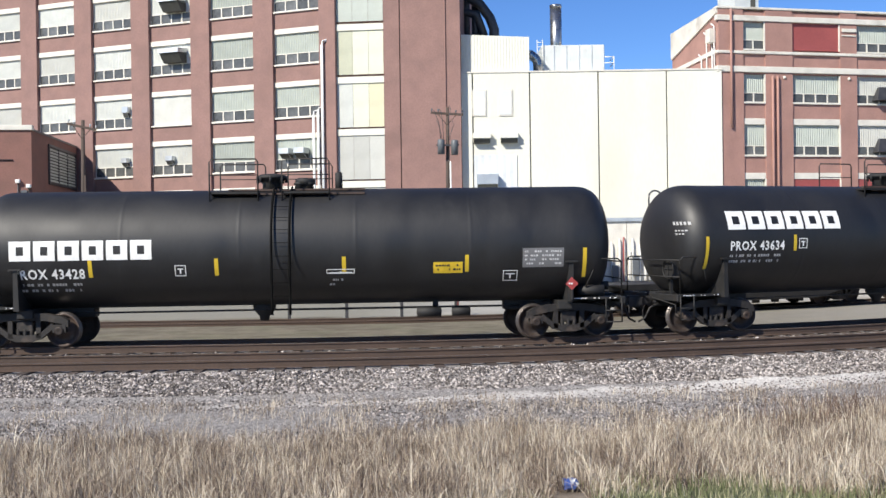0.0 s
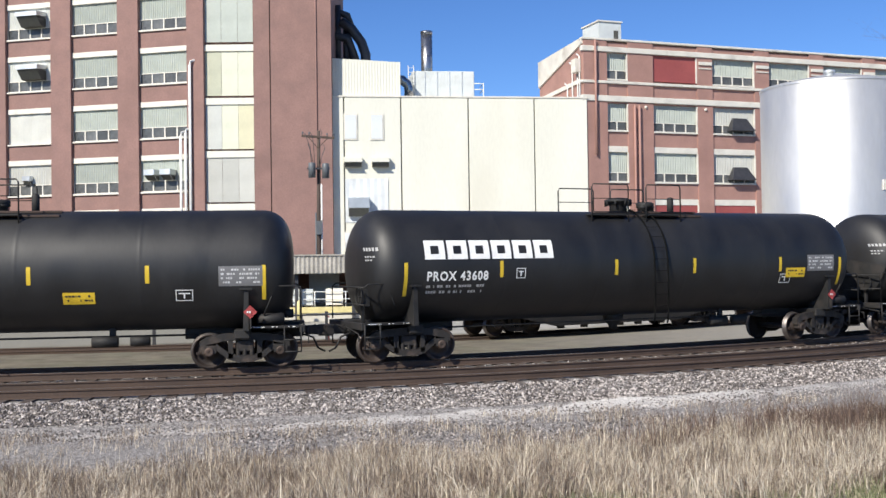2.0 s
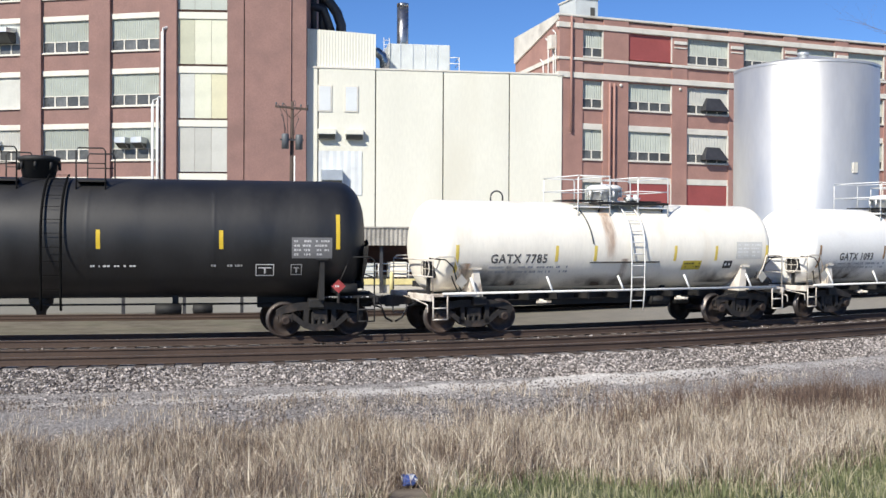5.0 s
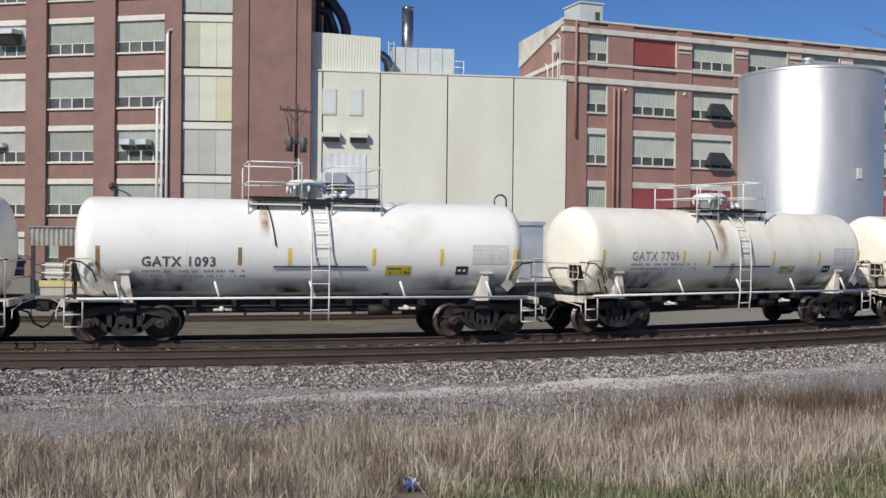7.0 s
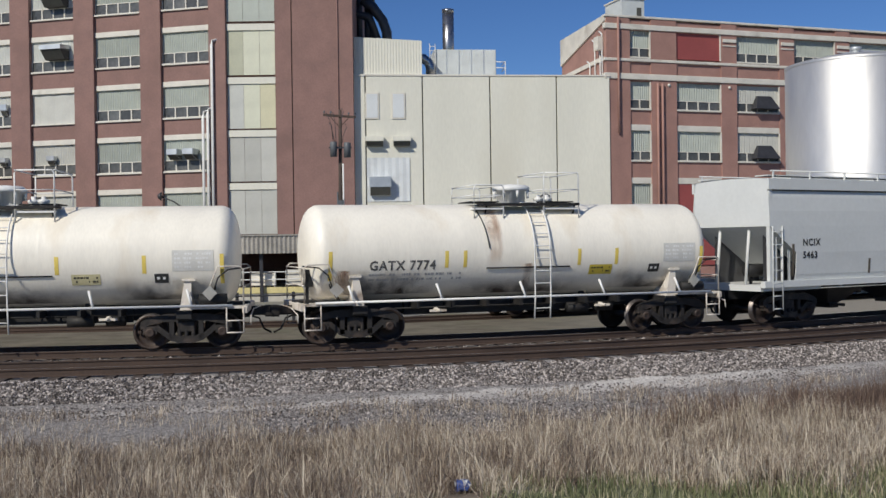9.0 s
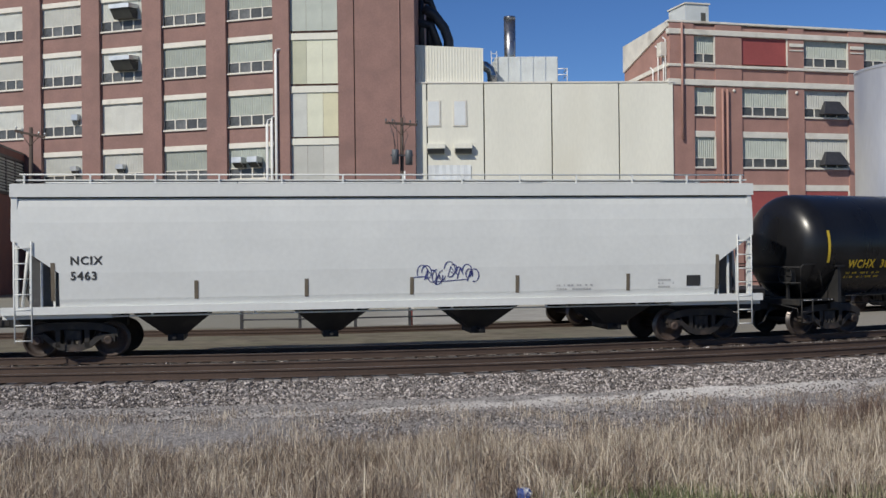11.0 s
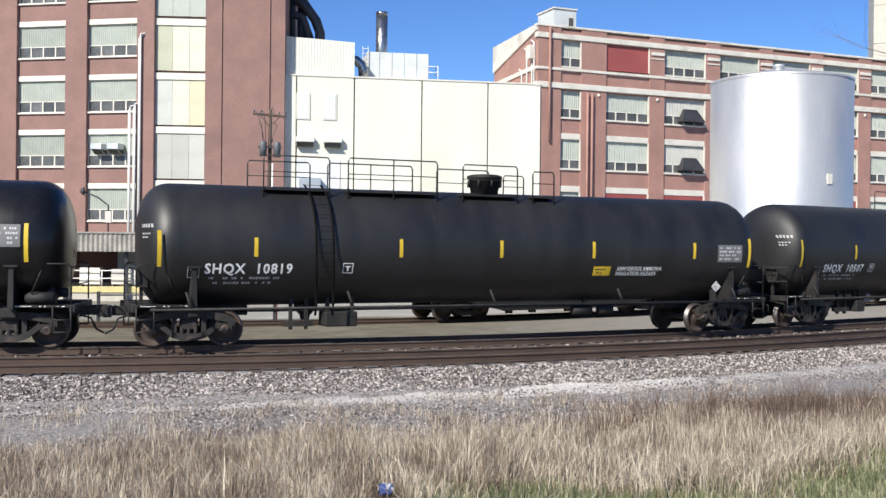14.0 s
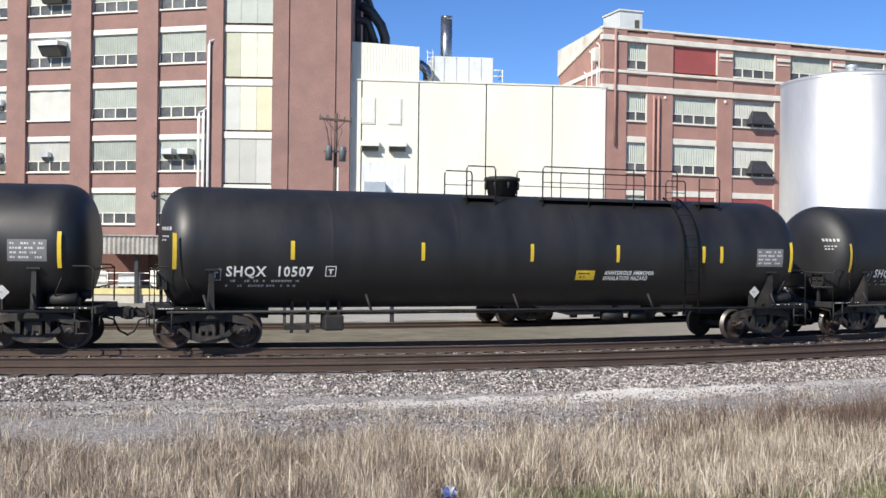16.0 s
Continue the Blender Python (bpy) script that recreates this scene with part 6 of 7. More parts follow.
def build_train():
    specs = [procor(lengths(0), "PROX 43428", True, (-8.0, 7.43), (-5.22, -2.06, 1.18, 4.35), -0.42, (-7.2, -3.67, 2.24), (3.48, 1.77), -3.11, (5.8, 1.89)),
             procor(lengths(1), "PROX 43634", False, (-7.58, 7.41), (-4.7, -1.1, 1.79, 4.58), 0.2, (-6.9, -3.1, 2.8), (2.56, 1.71), -4.57, (6.3, 2.1)),
             procor(lengths(2), "PROX 43608", False, (-7.34, 7.45), (-4.56, -0.9, 1.82, 5.05), 0.55, (-6.8, -2.95, 2.7), (5.28, 2.02), -4.11, (6.12, 2.2))]
    p = dict(L=lengths(3), R=1.55, zc=2.54, mat=TANK_BLACK, frame=FRAME_BLACK, head=0.84, shield=True, top="bonnet", manway=0.15, rails=[(-0.85, -0.2, 0.7), (1.2, 1.9, 0.7)], ladders=(0.72,), outlet=0.2,
             label="black tank car with a pale graffiti tag", stripes=stripe_row((-7.41, 7.67), (-4.2, -1.25, 1.8, 4.75), 2.28, 2.75, 2.28, 3.17),
             marks=[("text", WHITE_PAINT, -6.80, -4.45, 2.05, 2.27, "PFCX  201321"), ("bars", GREY_PAINT, -6.7, -4.95, 1.68, 1.92, 2, 6), ("box", WHITE_PAINT, -4.02, -3.75, 2.01, 2.28), ("scrawl", WHITE_PAINT, -3.9, -2.25, 1.51, 2.21, 5),
                    ("plate", DATA_GREY, 6.5, 7.52, 2.05, 2.58, "grey data panel", 4, 8, PRINT_GREY), ("bars", WHITE_PAINT, 1.6, 2.68, 1.80, 1.9, 1, 3), ("bars", GREY_PAINT, 4.5, 5.27, 1.8, 1.92, 1, 13), ("box", WHITE_PAINT, 5.6, 6.06, 1.6, 1.9), ("box", GREY_PAINT, 6.48, 6.76, 1.62, 1.9),
                    ("diamond", RED_PAINT, 7.5, 7.86, 1.16, 1.52)])
    specs.append(p)
    specs += [gatx(lengths(4), "GATX 7785", TANK_CREAM, (-2.2, -0.9, 1.95, 3.5), 0.25, (-0.6, 1.9), ((-1.3, -0.2, 0.75), (0.8, 1.9, 0.75)), 0.5),
              gatx(lengths(5), "GATX 1093", TANK_WHITE, (-1.9, -0.64, 1.57, 3.42), -0.05, (-1.52, 1.78), ((-1.67, -0.3, 0.95), (0.5, 1.82, 0.88)), 0.14),
              gatx(lengths(6), "GATX 7705", TANK_CREAM, (-2.3, -1.28, 1.5, 3.6), -0.05, (-0.9, 1.45), ((-1.5, -0.6, 0.75), (0.45, 1.4, 0.9)), 0.13, (2.1, 2.36), FAINT_BLACK),
              gatx(lengths(7), "GATX 7774", TANK_CREAM, (-2.2, -1.68, 1.66, 2.8), 0.15, (-1.04, 1.82), ((-1.3, -0.45, 0.5), (0.75, 1.8, 0.85)), 0.5)]
    w = dict(L=lengths(9), R=1.56, zc=2.60, mat=TANK_GLOSS, frame=FRAME_BLACK, head=0.84, top="small", manway=0.6, rails=[(-1.46, -0.63, 0.78), (-0.53, 1.39, 0.7)], ladders=(-0.05,), outlet=-0.3,
             label="clean black tank car with yellow lettering", stripes=stripe_row((-7.56, 7.45), (-4.43, -1.35, 1.68, 4.58), 2.34, 2.82, 2.12, 3.05),
             marks=[("text", YELLOW_PAINT, -6.73, -4.53, 1.95, 2.20, "WCHX  30130"), ("bars", YELLOW_PAINT, -6.7, -5.2, 1.62, 1.86, 2, 9), ("plate", YELLOW_PAINT, 1.68, 2.4, 1.50, 1.75, "yellow notice plate", 2, 5, BLACK_PAINT),
                    ("plate", DATA_GREY, 6.34, 7.32, 2.48, 3.02, "grey data panel", 4, 8, PRINT_GREY), ("box", WHITE_PAINT, -4.27, -4.0, 1.94, 2.23), ("box", GREY_PAINT, 5.38, 5.85, 1.77, 2.1)])
    for sp in specs:
        CARS.append(tank_car(sp))
    CARS.append(hopper_car(lengths(8)))
    CARS.append(tank_car(w))
    CARS.append(tank_car(shqx(lengths(10), "SHQX 10819", True, -7.99, -5.75)))
    CARS.append(tank_car(shqx(lengths(11), "SHQX 10507", False, -7.84, -5.64)))
    CARS.append(tank_car(shqx(lengths(12), "SHQX 10821", False, -7.84, -5.64)))


build_train()


# ---- what moves ----
def car_pose(i, t):
    mid = (COUPLERS[i] + COUPLERS[i + 1]) / 2 - run(t)
    b = lengths(i) / 2 - 2.1
    xa, ya, ha = line(mid - b)
    xb, yb, hb = line(mid + b)
    return mid, pose((xa + xb) / 2, (ya + yb) / 2, 0, 0, 0, math.degrees(math.atan2(yb - ya, xb - xa)))


def motions():
    steps = [k * 0.25 for k in range(65)]
    index = {c: i for i, c in enumerate(CARS)}
    for i, c in enumerate(CARS):
        walk(c, [(t, car_pose(i, t)[1]) for t in steps])
    for truck, car, x in TRUCKS:
        rows = []
        for t in steps:
            mid, m = car_pose(index[car], t)
            turn = line(mid + x)[2] - math.atan2(m[1][0], m[0][0])
            rows.append((t, pose(x, 0, 0, 0, 0, math.degrees(turn))))
        walk(truck, rows)
    for ws, car, sx in WHEELS:
        i = index[car]
        mid0 = (COUPLERS[i] + COUPLERS[i + 1]) / 2
        t0, t1 = max(0.0, (mid0 - 40) / 11.2), min(16.0, (mid0 + 24) / 11.0)
        rows = [(0.0, pose(sx, 0, 0.44))] if t0 > 0.05 else []
        t = round(t0 * 30) / 30
        start = run(t)
        while t <= t1 + 0.01 and t <= 16.0:
            rows.append((t, pose(sx, 0, 0.44) @ Matrix.Rotation(-(run(t) - start) / 0.44, 4, "Y")))
            t += 1 / 30
        if rows[-1][0] < 15.99:
            rows.append((16.0, rows[-1][1]))
        walk(ws, rows)


# ---- yard and surroundings ----
CORRUGATED = material("weathered_canopy", (0.34, 0.32, 0.285), 0.8, 0.1, var=0.25, scale=1.0, fine=10)
CONCRETE = material("pale_concrete", (0.55, 0.52, 0.45), 0.9, var=0.1, scale=0.2, fine=4, dirt=(0.36, 0.33, 0.28), dirt_amount=0.3, dirt_scale=0.1)
ANNEX_BRICK = material("annex_brick", (0.21, 0.105, 0.086), 0.9, var=0.14, scale=0.8, fine=9, bump=0.3, dirt=(0.15, 0.085, 0.07), dirt_amount=0.3, dirt_scale=0.3)
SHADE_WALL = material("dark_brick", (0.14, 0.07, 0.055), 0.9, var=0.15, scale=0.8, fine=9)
SAFETY_YELLOW = material("safety_yellow", (0.66, 0.57, 0.27), 0.6, var=0.1)
TRANSFORMER = material("grey_enamel", (0.10, 0.11, 0.12), 0.5, var=0.1)
BARK = material("grey_bark", (0.17, 0.14, 0.12), 0.95, var=0.2)


def make_shed():
    b = empty("brick_annex", pose(-29.7, 74.3, 0, 0, 0, 7))
    tagged(b, "low brick annex with a grey side louvre against the factory", "building")
    bm = bmesh.new()
    box(bm, -26, 0, 0, 16.5, -0.6, 11.05)
    part("wall", bm, ANNEX_BRICK, b)
    bm = bmesh.new()
    box(bm, -26.2, 0.12, -0.15, 0.35, 11.05, 11.42)
    bmesh.ops.bevel(bm, geom=bm.edges[:], offset=0.03, segments=1, affect="EDGES")
    part("coping", bm, WHITE_TRIM, b)
    bm = bmesh.new()
    box(bm, -26.2, 0.06, 0.351, 16.5, 11.05, 11.2)
    part("roof", bm, ROOFING, b)
    bm = bmesh.new()
    for q in ((4.6, 13.4, 7.4, 7.6), (4.6, 13.4, 10.3, 10.5), (4.6, 4.8, 7.6, 10.3), (7.45, 7.6, 7.6, 10.3), (10.35, 10.5, 7.6, 10.3), (13.2, 13.4, 7.6, 10.3)):
        box(bm, 0.0, 0.12, *q)
    lou = part("louvre", bm, DARK_METAL, b, "grey ventilation louvre in three panels")
    for y0, y1 in ((4.82, 7.43), (7.62, 10.33), (10.52, 13.18)):
        for i in range(11):
            bm = bmesh.new()
            for q in box(bm, 0.02, 0.05, y0, y1, 7.63 + i * 0.24, 7.80 + i * 0.24):
                q.co.x += 0.07 * (q.co.z < 7.7 + i * 0.24)
            part("slat", bm, BLIND, lou)
    bm = bmesh.new()
    box(bm, 0.002, 0.015, 4.8, 13.2, 7.6, 10.3)
    part("backing", bm, JOINT, lou)
    for x, z in ((-0.95, 7.35), (-0.2, 7.0)):
        bm = bmesh.new()
        box(bm, x - 0.16, x + 0.16, -0.28, 0.0, z - 0.14, z + 0.14)
        bmesh.ops.bevel(bm, geom=bm.edges[:], offset=0.04, segments=1, affect="EDGES")
        lamp = part("wall_lamp", bm, PIPE_WHITE, b, "small white wall lamp")
        bm = bmesh.new()
        tube(bm, [(x, -0.08, z - 0.14), (x, -0.08, z - 2.2)], 0.05, 6)
        part("conduit", bm, DARK_METAL, lamp)
    bm = bmesh.new()
    box(bm, -0.75, -0.3, -0.22, 0.0, 5.6, 6.7)
    part("switch_box", bm, TRANSFORMER, b)
    bm = bmesh.new()
    tube(bm, [(-5.0, -0.06, 8.9), (-1.3, -0.06, 8.9)], 0.045, 6)
    part("conduit", bm, DARK_METAL, b)


def utility_pole(x, y, top, arm, cans, tilt, label):
    p = empty("utility_pole", pose(x, y, -0.45))
    tagged(p, label, "utility pole", "poles along the factory")
    bm = bmesh.new()
    tube(bm, [(0, 0, -0.3), (0, 0, top * 0.5), (0.05, 0, top + 0.45)], [0.17, 0.15, 0.11], 10)
    part("pole", bm, WOOD_POLE, p)
    bm = bmesh.new()
    turn = pose(0, 0, top, 0, tilt, 0) @ pose(0, 0, -top)
    box(bm, -arm, arm, -0.16, -0.05, top - 0.06, top + 0.09, turn)
    part("crossarm", bm, WOOD_POLE, p)
    for q in (-0.95, -0.55, 0.55, 0.95):
        bm = bmesh.new()
        lathe(bm, [(top + 0.08, 0.0), (top + 0.08, 0.05), (top + 0.16, 0.03), (top + 0.2, 0.07), (top + 0.3, 0.05), (top + 0.32, 0)], "z", 8, (q * arm, -0.1, 0))
        bm.transform(turn)
        part("insulator", bm, TRANSFORMER if cans else GALV, p)
    for dx, dz in cans:
        bm = bmesh.new()
        lathe(bm, [(top + dz, 0.0), (top + dz, 0.24), (top + dz + 0.95, 0.24), (top + dz + 1.0, 0.2), (top + dz + 1.02, 0)], "z", 14, (dx, -0.3, 0))
        part("transformer", bm, TRANSFORMER, p)
    if cans:
        for dx, z0, z1 in ((0.2, 0.3, 8.5), (-0.19, 0.3, 6.6)):
            bm = bmesh.new()
            tube(bm, [(dx, -0.06, z0), (dx, -0.06, z1)], 0.06, 6)
            part("conduit", bm, PIPE_WHITE if dx > 0 else TRANSFORMER, p)
        for k, (dx, z) in enumerate(((-0.9, 0.25), (-0.5, 0.3), (-0.7, -0.45), (0.35, -0.5), (0.15, 0.55))):
            bm = bmesh.new()
            tube(bm, [(dx, -0.2, top + z), (dx + 0.12, -0.3, top + z - 0.25), (dx * 0.6, -0.3, top + z - 0.9), (dx * 0.5, -0.28, top - 1.8)], 0.022, 5)
            part("lead_wire", bm, DARK_METAL, p)
        bm = bmesh.new()
        box(bm, -0.16, 0.2, -0.42, -0.16, 5.1, 6.0)
        part("junction_box", bm, TRANSFORMER, p)
        bm = bmesh.new()
        box(bm, -0.75, 0.8, -0.3, -0.18, top - 2.2, top - 2.08)
        part("transformer_bracket", bm, DARK_METAL, p)
        for z in (2.0, 4.0, 6.0):
            bm = bmesh.new()
            tube(bm, [(0.1, -0.17, z), (0.35, -0.2, z + 0.1)], 0.02, 5)
            part("pole_step", bm, DARK_METAL, p)
    bm = bmesh.new()
    for sx in (-1, 1):
        tube(bm, [(0, -0.1, top - 0.75), (sx * arm * 0.6, -0.1, top - 0.02 - sx * arm * 0.6 * math.tan(radians(tilt)))], 0.025, 5)
    if not cans:
        tube(bm, [(0.17, -0.08, 0.3), (0.17, -0.08, 7.6)], 0.06, 6)
    part("brace", bm, WOOD_POLE, p)
    return p


def make_dock():
    d = empty("loading_dock", pose(0, 0, 0))
    tagged(d, "loading dock with a ribbed dark canopy and yellow-edged platform", "loading dock")
    x0, x1, y = -13.2, 8.3, 55.0
    part("canopy_fascia", louvre_mesh(x1 - x0, 0.95, 90, 0.05), CORRUGATED, d, "ribbed weathered canopy edge", pose((x0 + x1) / 2, y, 2.15))
    bm = bmesh.new()
    box(bm, x0, x1, y + 0.06, y + 7.0, 2.95, 3.06)
    box(bm, x0, x1, y - 0.04, y + 0.4, 3.08, 3.16)
    part("canopy_roof", bm, CORRUGATED, d)
    bm = bmesh.new()
    box(bm, x0, x1, y + 0.6, y + 7.0, -0.45, 0.30)
    part("platform", bm, CONCRETE, d)
    bm = bmesh.new()
    box(bm, x0, x1, y + 0.54, y + 0.598, 0.02, 0.34)
    part("platform_edge", bm, SAFETY_YELLOW, d, "yellow painted platform edge")
    bm = bmesh.new()
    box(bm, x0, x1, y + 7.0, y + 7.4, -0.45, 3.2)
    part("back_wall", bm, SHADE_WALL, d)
    for i in range(8):
        x = x0 + 0.15 + (x1 - x0 - 0.3) * i / 7
        bm = bmesh.new()
        box(bm, x - 0.09, x + 0.09, y + 0.35, y + 0.53, -0.45, 2.94)
        part("post", bm, DARK_METAL, d)
    bm = bmesh.new()
    for z in (0.75, 1.15):
        tube(bm, [(x0, y + 0.66, z), (x1, y + 0.66, z)], 0.03, 6)
    for i in range(14):
        x = x0 + (x1 - x0) * i / 13
        tube(bm, [(x, y + 0.66, 0.30), (x, y + 0.66, 1.15)], 0.03, 6)
    part("railing", bm, PIPE_WHITE, d)
    for i in range(5):
        bm = bmesh.new()
        x = x0 + 1.8 + i * 4.0
        box(bm, x - 0.9, x + 0.9, y + 6.93, y + 6.998, 0.35, 2.3)
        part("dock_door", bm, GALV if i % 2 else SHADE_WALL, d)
    # pale goods stacked along the platform's edge
    rng = random.Random(12)
    for i in range(12):
        w, h = rng.uniform(0.9, 1.35), rng.uniform(0.75, 1.05)
        c = empty("crate", pose(x0 + 1.0 + i * 1.66, y + 1.3, 0.30, 0, 0, rng.uniform(-3, 3)))
        tagged(c, "plain pale crate on a pallet at the dock's edge", "crate", "crates on the dock")
        bm = bmesh.new()
        box(bm, -w / 2, w / 2, -0.5, 0.5, 0.12, h)
        bmesh.ops.bevel(bm, geom=bm.edges[:], offset=0.02, segments=1, affect="EDGES")
        part("case", bm, (WHITE_TRIM, PALE_SHEET, TANK_CREAM)[i % 3], c)
        bm = bmesh.new()
        for k in (-0.45, 0, 0.45):
            box(bm, k * w - 0.06, k * w + 0.06, -0.5, 0.5, 0, 0.12)
        part("pallet", bm, WOOD_POLE, c)


def make_white_shed():
    b = empty("white_shed", pose(9.3, 60.0, -0.45))
    tagged(b, "white sheet-metal shed with pipes up its wall", "shed")
    for i in range(4):
        bm = bmesh.new()
        box(bm, i * 1.45, i * 1.45 + 1.42, 0, 4, 0.2, 4.05)
        part("wall_panel", bm, WHITE_TRIM if i < 3 else GALV, b)
    bm = bmesh.new()
    box(bm, -0.1, 5.9, -0.12, 4.1, 4.05, 4.27)
    part("roof", bm, GALV, b)
    for x, z, red in ((0.5, 2.8, 0), (0.95, 3.0, 0), (1.2, 3.1, 1), (1.55, 2.3, 0), (1.72, 3.0, 0), (2.15, 2.6, 0), (2.45, 1.9, 0), (2.7, 3.9, 0), (3.3, 3.9, 1)):
        bm = bmesh.new()
        tube(bm, [(x, -0.2, 0), (x, -0.2, z - 0.15), (x + 0.04, -0.12, z - 0.03), (x + 0.04, 0.02, z)], 0.05, 6)
        part("pipe", bm, RED_PANEL if red else PIPE_WHITE, b)
    for x, z0, z1 in ((0.7, 0.5, 1.5), (1.9, 0.9, 2.0), (2.95, 0.4, 1.3)):
        bm = bmesh.new()
        box(bm, x - 0.2, x + 0.2, -0.35, -0.002, z0, z1)
        bmesh.ops.bevel(bm, geom=bm.edges[:], offset=0.03, segments=1, affect="EDGES")
        part("valve_cabinet", bm, TRANSFORMER, b, "grey valve cabinet")
    bm = bmesh.new()
    tube(bm, [(2.69, -0.3, 4.27)] + [(3.05 - 0.36 * math.cos(math.pi * k / 12), -0.3, 5.45 + 0.36 * math.sin(math.pi * k / 12)) for k in range(13)] + [(3.41, -0.3, 5.0)], 0.05, 8)
    part("gooseneck", bm, DARK_METAL, b, "dark gooseneck pipe")
    bm = bmesh.new()
    box(bm, -0.1, 5.9, 0.1, 3.9, -0.0, 0.2)
    part("plinth", bm, CONCRETE, b)


def make_fence():
    f = empty("pipe_fence", pose(0, 0, 0))
    tagged(f, "low dark pipe fence behind the tracks", "fence")
    pts = [line(s, 13.2)[:2] for s in np.arange(-6, 6.1, 2.9)]
    for x, y in pts:
        bm = bmesh.new()
        box(bm, x - 0.06, x + 0.06, y - 0.06, y + 0.06, -0.6, 0.75)
        part("post", bm, DARK_METAL, f)
    for z in (-0.02, 0.62):
        bm = bmesh.new()
        tube(bm, [(x, y - 0.08, z) for x, y in pts], 0.035, 6)
        part("rail", bm, DARK_METAL, f)


def make_yard_track_and_flatcar():
    make_track("track_yard", 11.2, "yard track half sunk in tan dirt", False, z=-0.30)
    for s in (17.2, 32.6, 48.0):
        parked_flatcar(s)


def parked_flatcar(s):
    x, y, h = line(s, 11.2)
    car = empty("flat_car", Matrix.Translation((x, y, -0.30)) @ Matrix.Rotation(h, 4, "Z"))
    tagged(car, "low dark flat car parked on the yard track", "flat car", "parked flat cars")
    bm = bmesh.new()
    box(bm, -6.9, 6.9, -1.4, 1.4, 0.92, 1.12)
    box(bm, -4.0, 4.0, -0.35, 0.35, 0.55, 0.91)
    part("deck", bm, FRAME_BLACK, car)
    for sy in (-1, 1):
        bm = bmesh.new()
        ys = sorted((sy * 1.41, sy * 1.5))
        v = box(bm, -6.9, 6.9, ys[0], ys[1], 0.34, 1.14)
        for q in v[:4]:
            q.co.x *= 0.48
        part("side_sill", bm, FRAME_BLACK, car)
    for k in range(5):
        bm = bmesh.new()
        box(bm, -3.2 + k * 1.6, -3.05 + k * 1.6, -1.2, 1.2, 0.5, 0.9)
        part("cross_bearer", bm, FRAME_BLACK, car)
    bm = bmesh.new()
    lathe(bm, [(-1.3, 0), (-1.28, 0.2), (-0.5, 0.2), (-0.48, 0)], "x", 12, (0, -0.9, 0.5))
    part("brake_reservoir", bm, FRAME_BLACK, car)
    for x0, x1, y, z, mt in ((-3.3, 3.2, -1.25, 0.42, GALV), (-3.8, -1.5, -1.3, 0.62, FRAME_BLACK), (0.6, 3.7, -1.3, 0.58, GALV)):
        bm = bmesh.new()
        tube(bm, [(x0, y, z), (x1, y, z - 0.06)], 0.022, 5)
        part("brake_rod", bm, mt, car)
    for x in (-2.9, -1.7, 0.2, 1.2, 2.5):
        bm = bmesh.new()
        box(bm, x - 0.05, x + 0.05, -1.3, -1.2, 0.22, 0.9)
        box(bm, x - 0.13, x + 0.15, -1.33, -1.18, 0.22, 0.40)
        part("hanger", bm, TRUCK, car)
    bm = bmesh.new()
    lathe(bm, [(0.9, 0), (0.92, 0.17), (1.5, 0.17), (1.52, 0)], "x", 12, (0, -1.05, 0.5))
    part("brake_cylinder", bm, PALE_GREY, car)
    for sx in (-1, 1):
        tr = same("truck", PROTO["bolster"], car, pose(sx * 4.9, 0, 0))
        for sy in (-1, 1):
            for k, nm in (("side", "side_frame"), ("spring-0.17", "spring"), ("spring0.00", "spring"), ("spring0.17", "spring"), ("cap-0.89", "bearing_cap"), ("cap0.89", "bearing_cap")):
                same(nm, PROTO[k, sy], tr, Matrix.Identity(4))
        for q in (-0.89, 0.89):
            same("wheelset", PROTO["set"], tr, pose(q, 0, 0.44))


def marker_post(x, y, mat, label):
    p = empty("marker_post", pose(x, y, -0.45))
    tagged(p, label, "post")
    bm = bmesh.new()
    lathe(bm, [(-0.1, 0.0), (-0.1, 0.05), (0.95, 0.05), (0.98, 0.03), (0.99, 0)], "z", 10)
    part("post", bm, mat, p)
    bm = bmesh.new()
    box(bm, -0.09, 0.09, -0.075, -0.055, 0.68, 0.92)
    part("plate", bm, WHITE_TRIM, p)


def bollard(x, y):
    b = empty("bollard", pose(x, y, -0.45))
    tagged(b, "yellow painted steel bollard beside the dock", "bollard", "yellow bollards")
    bm = bmesh.new()
    lathe(bm, [(0, 0.0), (0, 0.11), (1.1, 0.11), (1.18, 0.06), (1.2, 0)], "z", 12)
    part("post", bm, SAFETY_YELLOW, b)


def make_tower():
    a = radians(32.6)
    t = empty("concrete_tower", pose(128 * math.sin(a), 128 * math.cos(a), 0, 0, 0, -30))
    tagged(t, "tall pale weathered concrete tower behind the brick wing", "tower")
    bm = bmesh.new()
    box(bm, 0, 16, 0, 14, -0.6, 54)
    part("shaft", bm, CONCRETE, t)
    for i in range(1, 12):
        bm = bmesh.new()
        box(bm, -0.04, 16.04, -0.06, -0.002, i * 4.4, i * 4.4 + 0.12)
        part("joint_line", bm, CONCRETE, t)


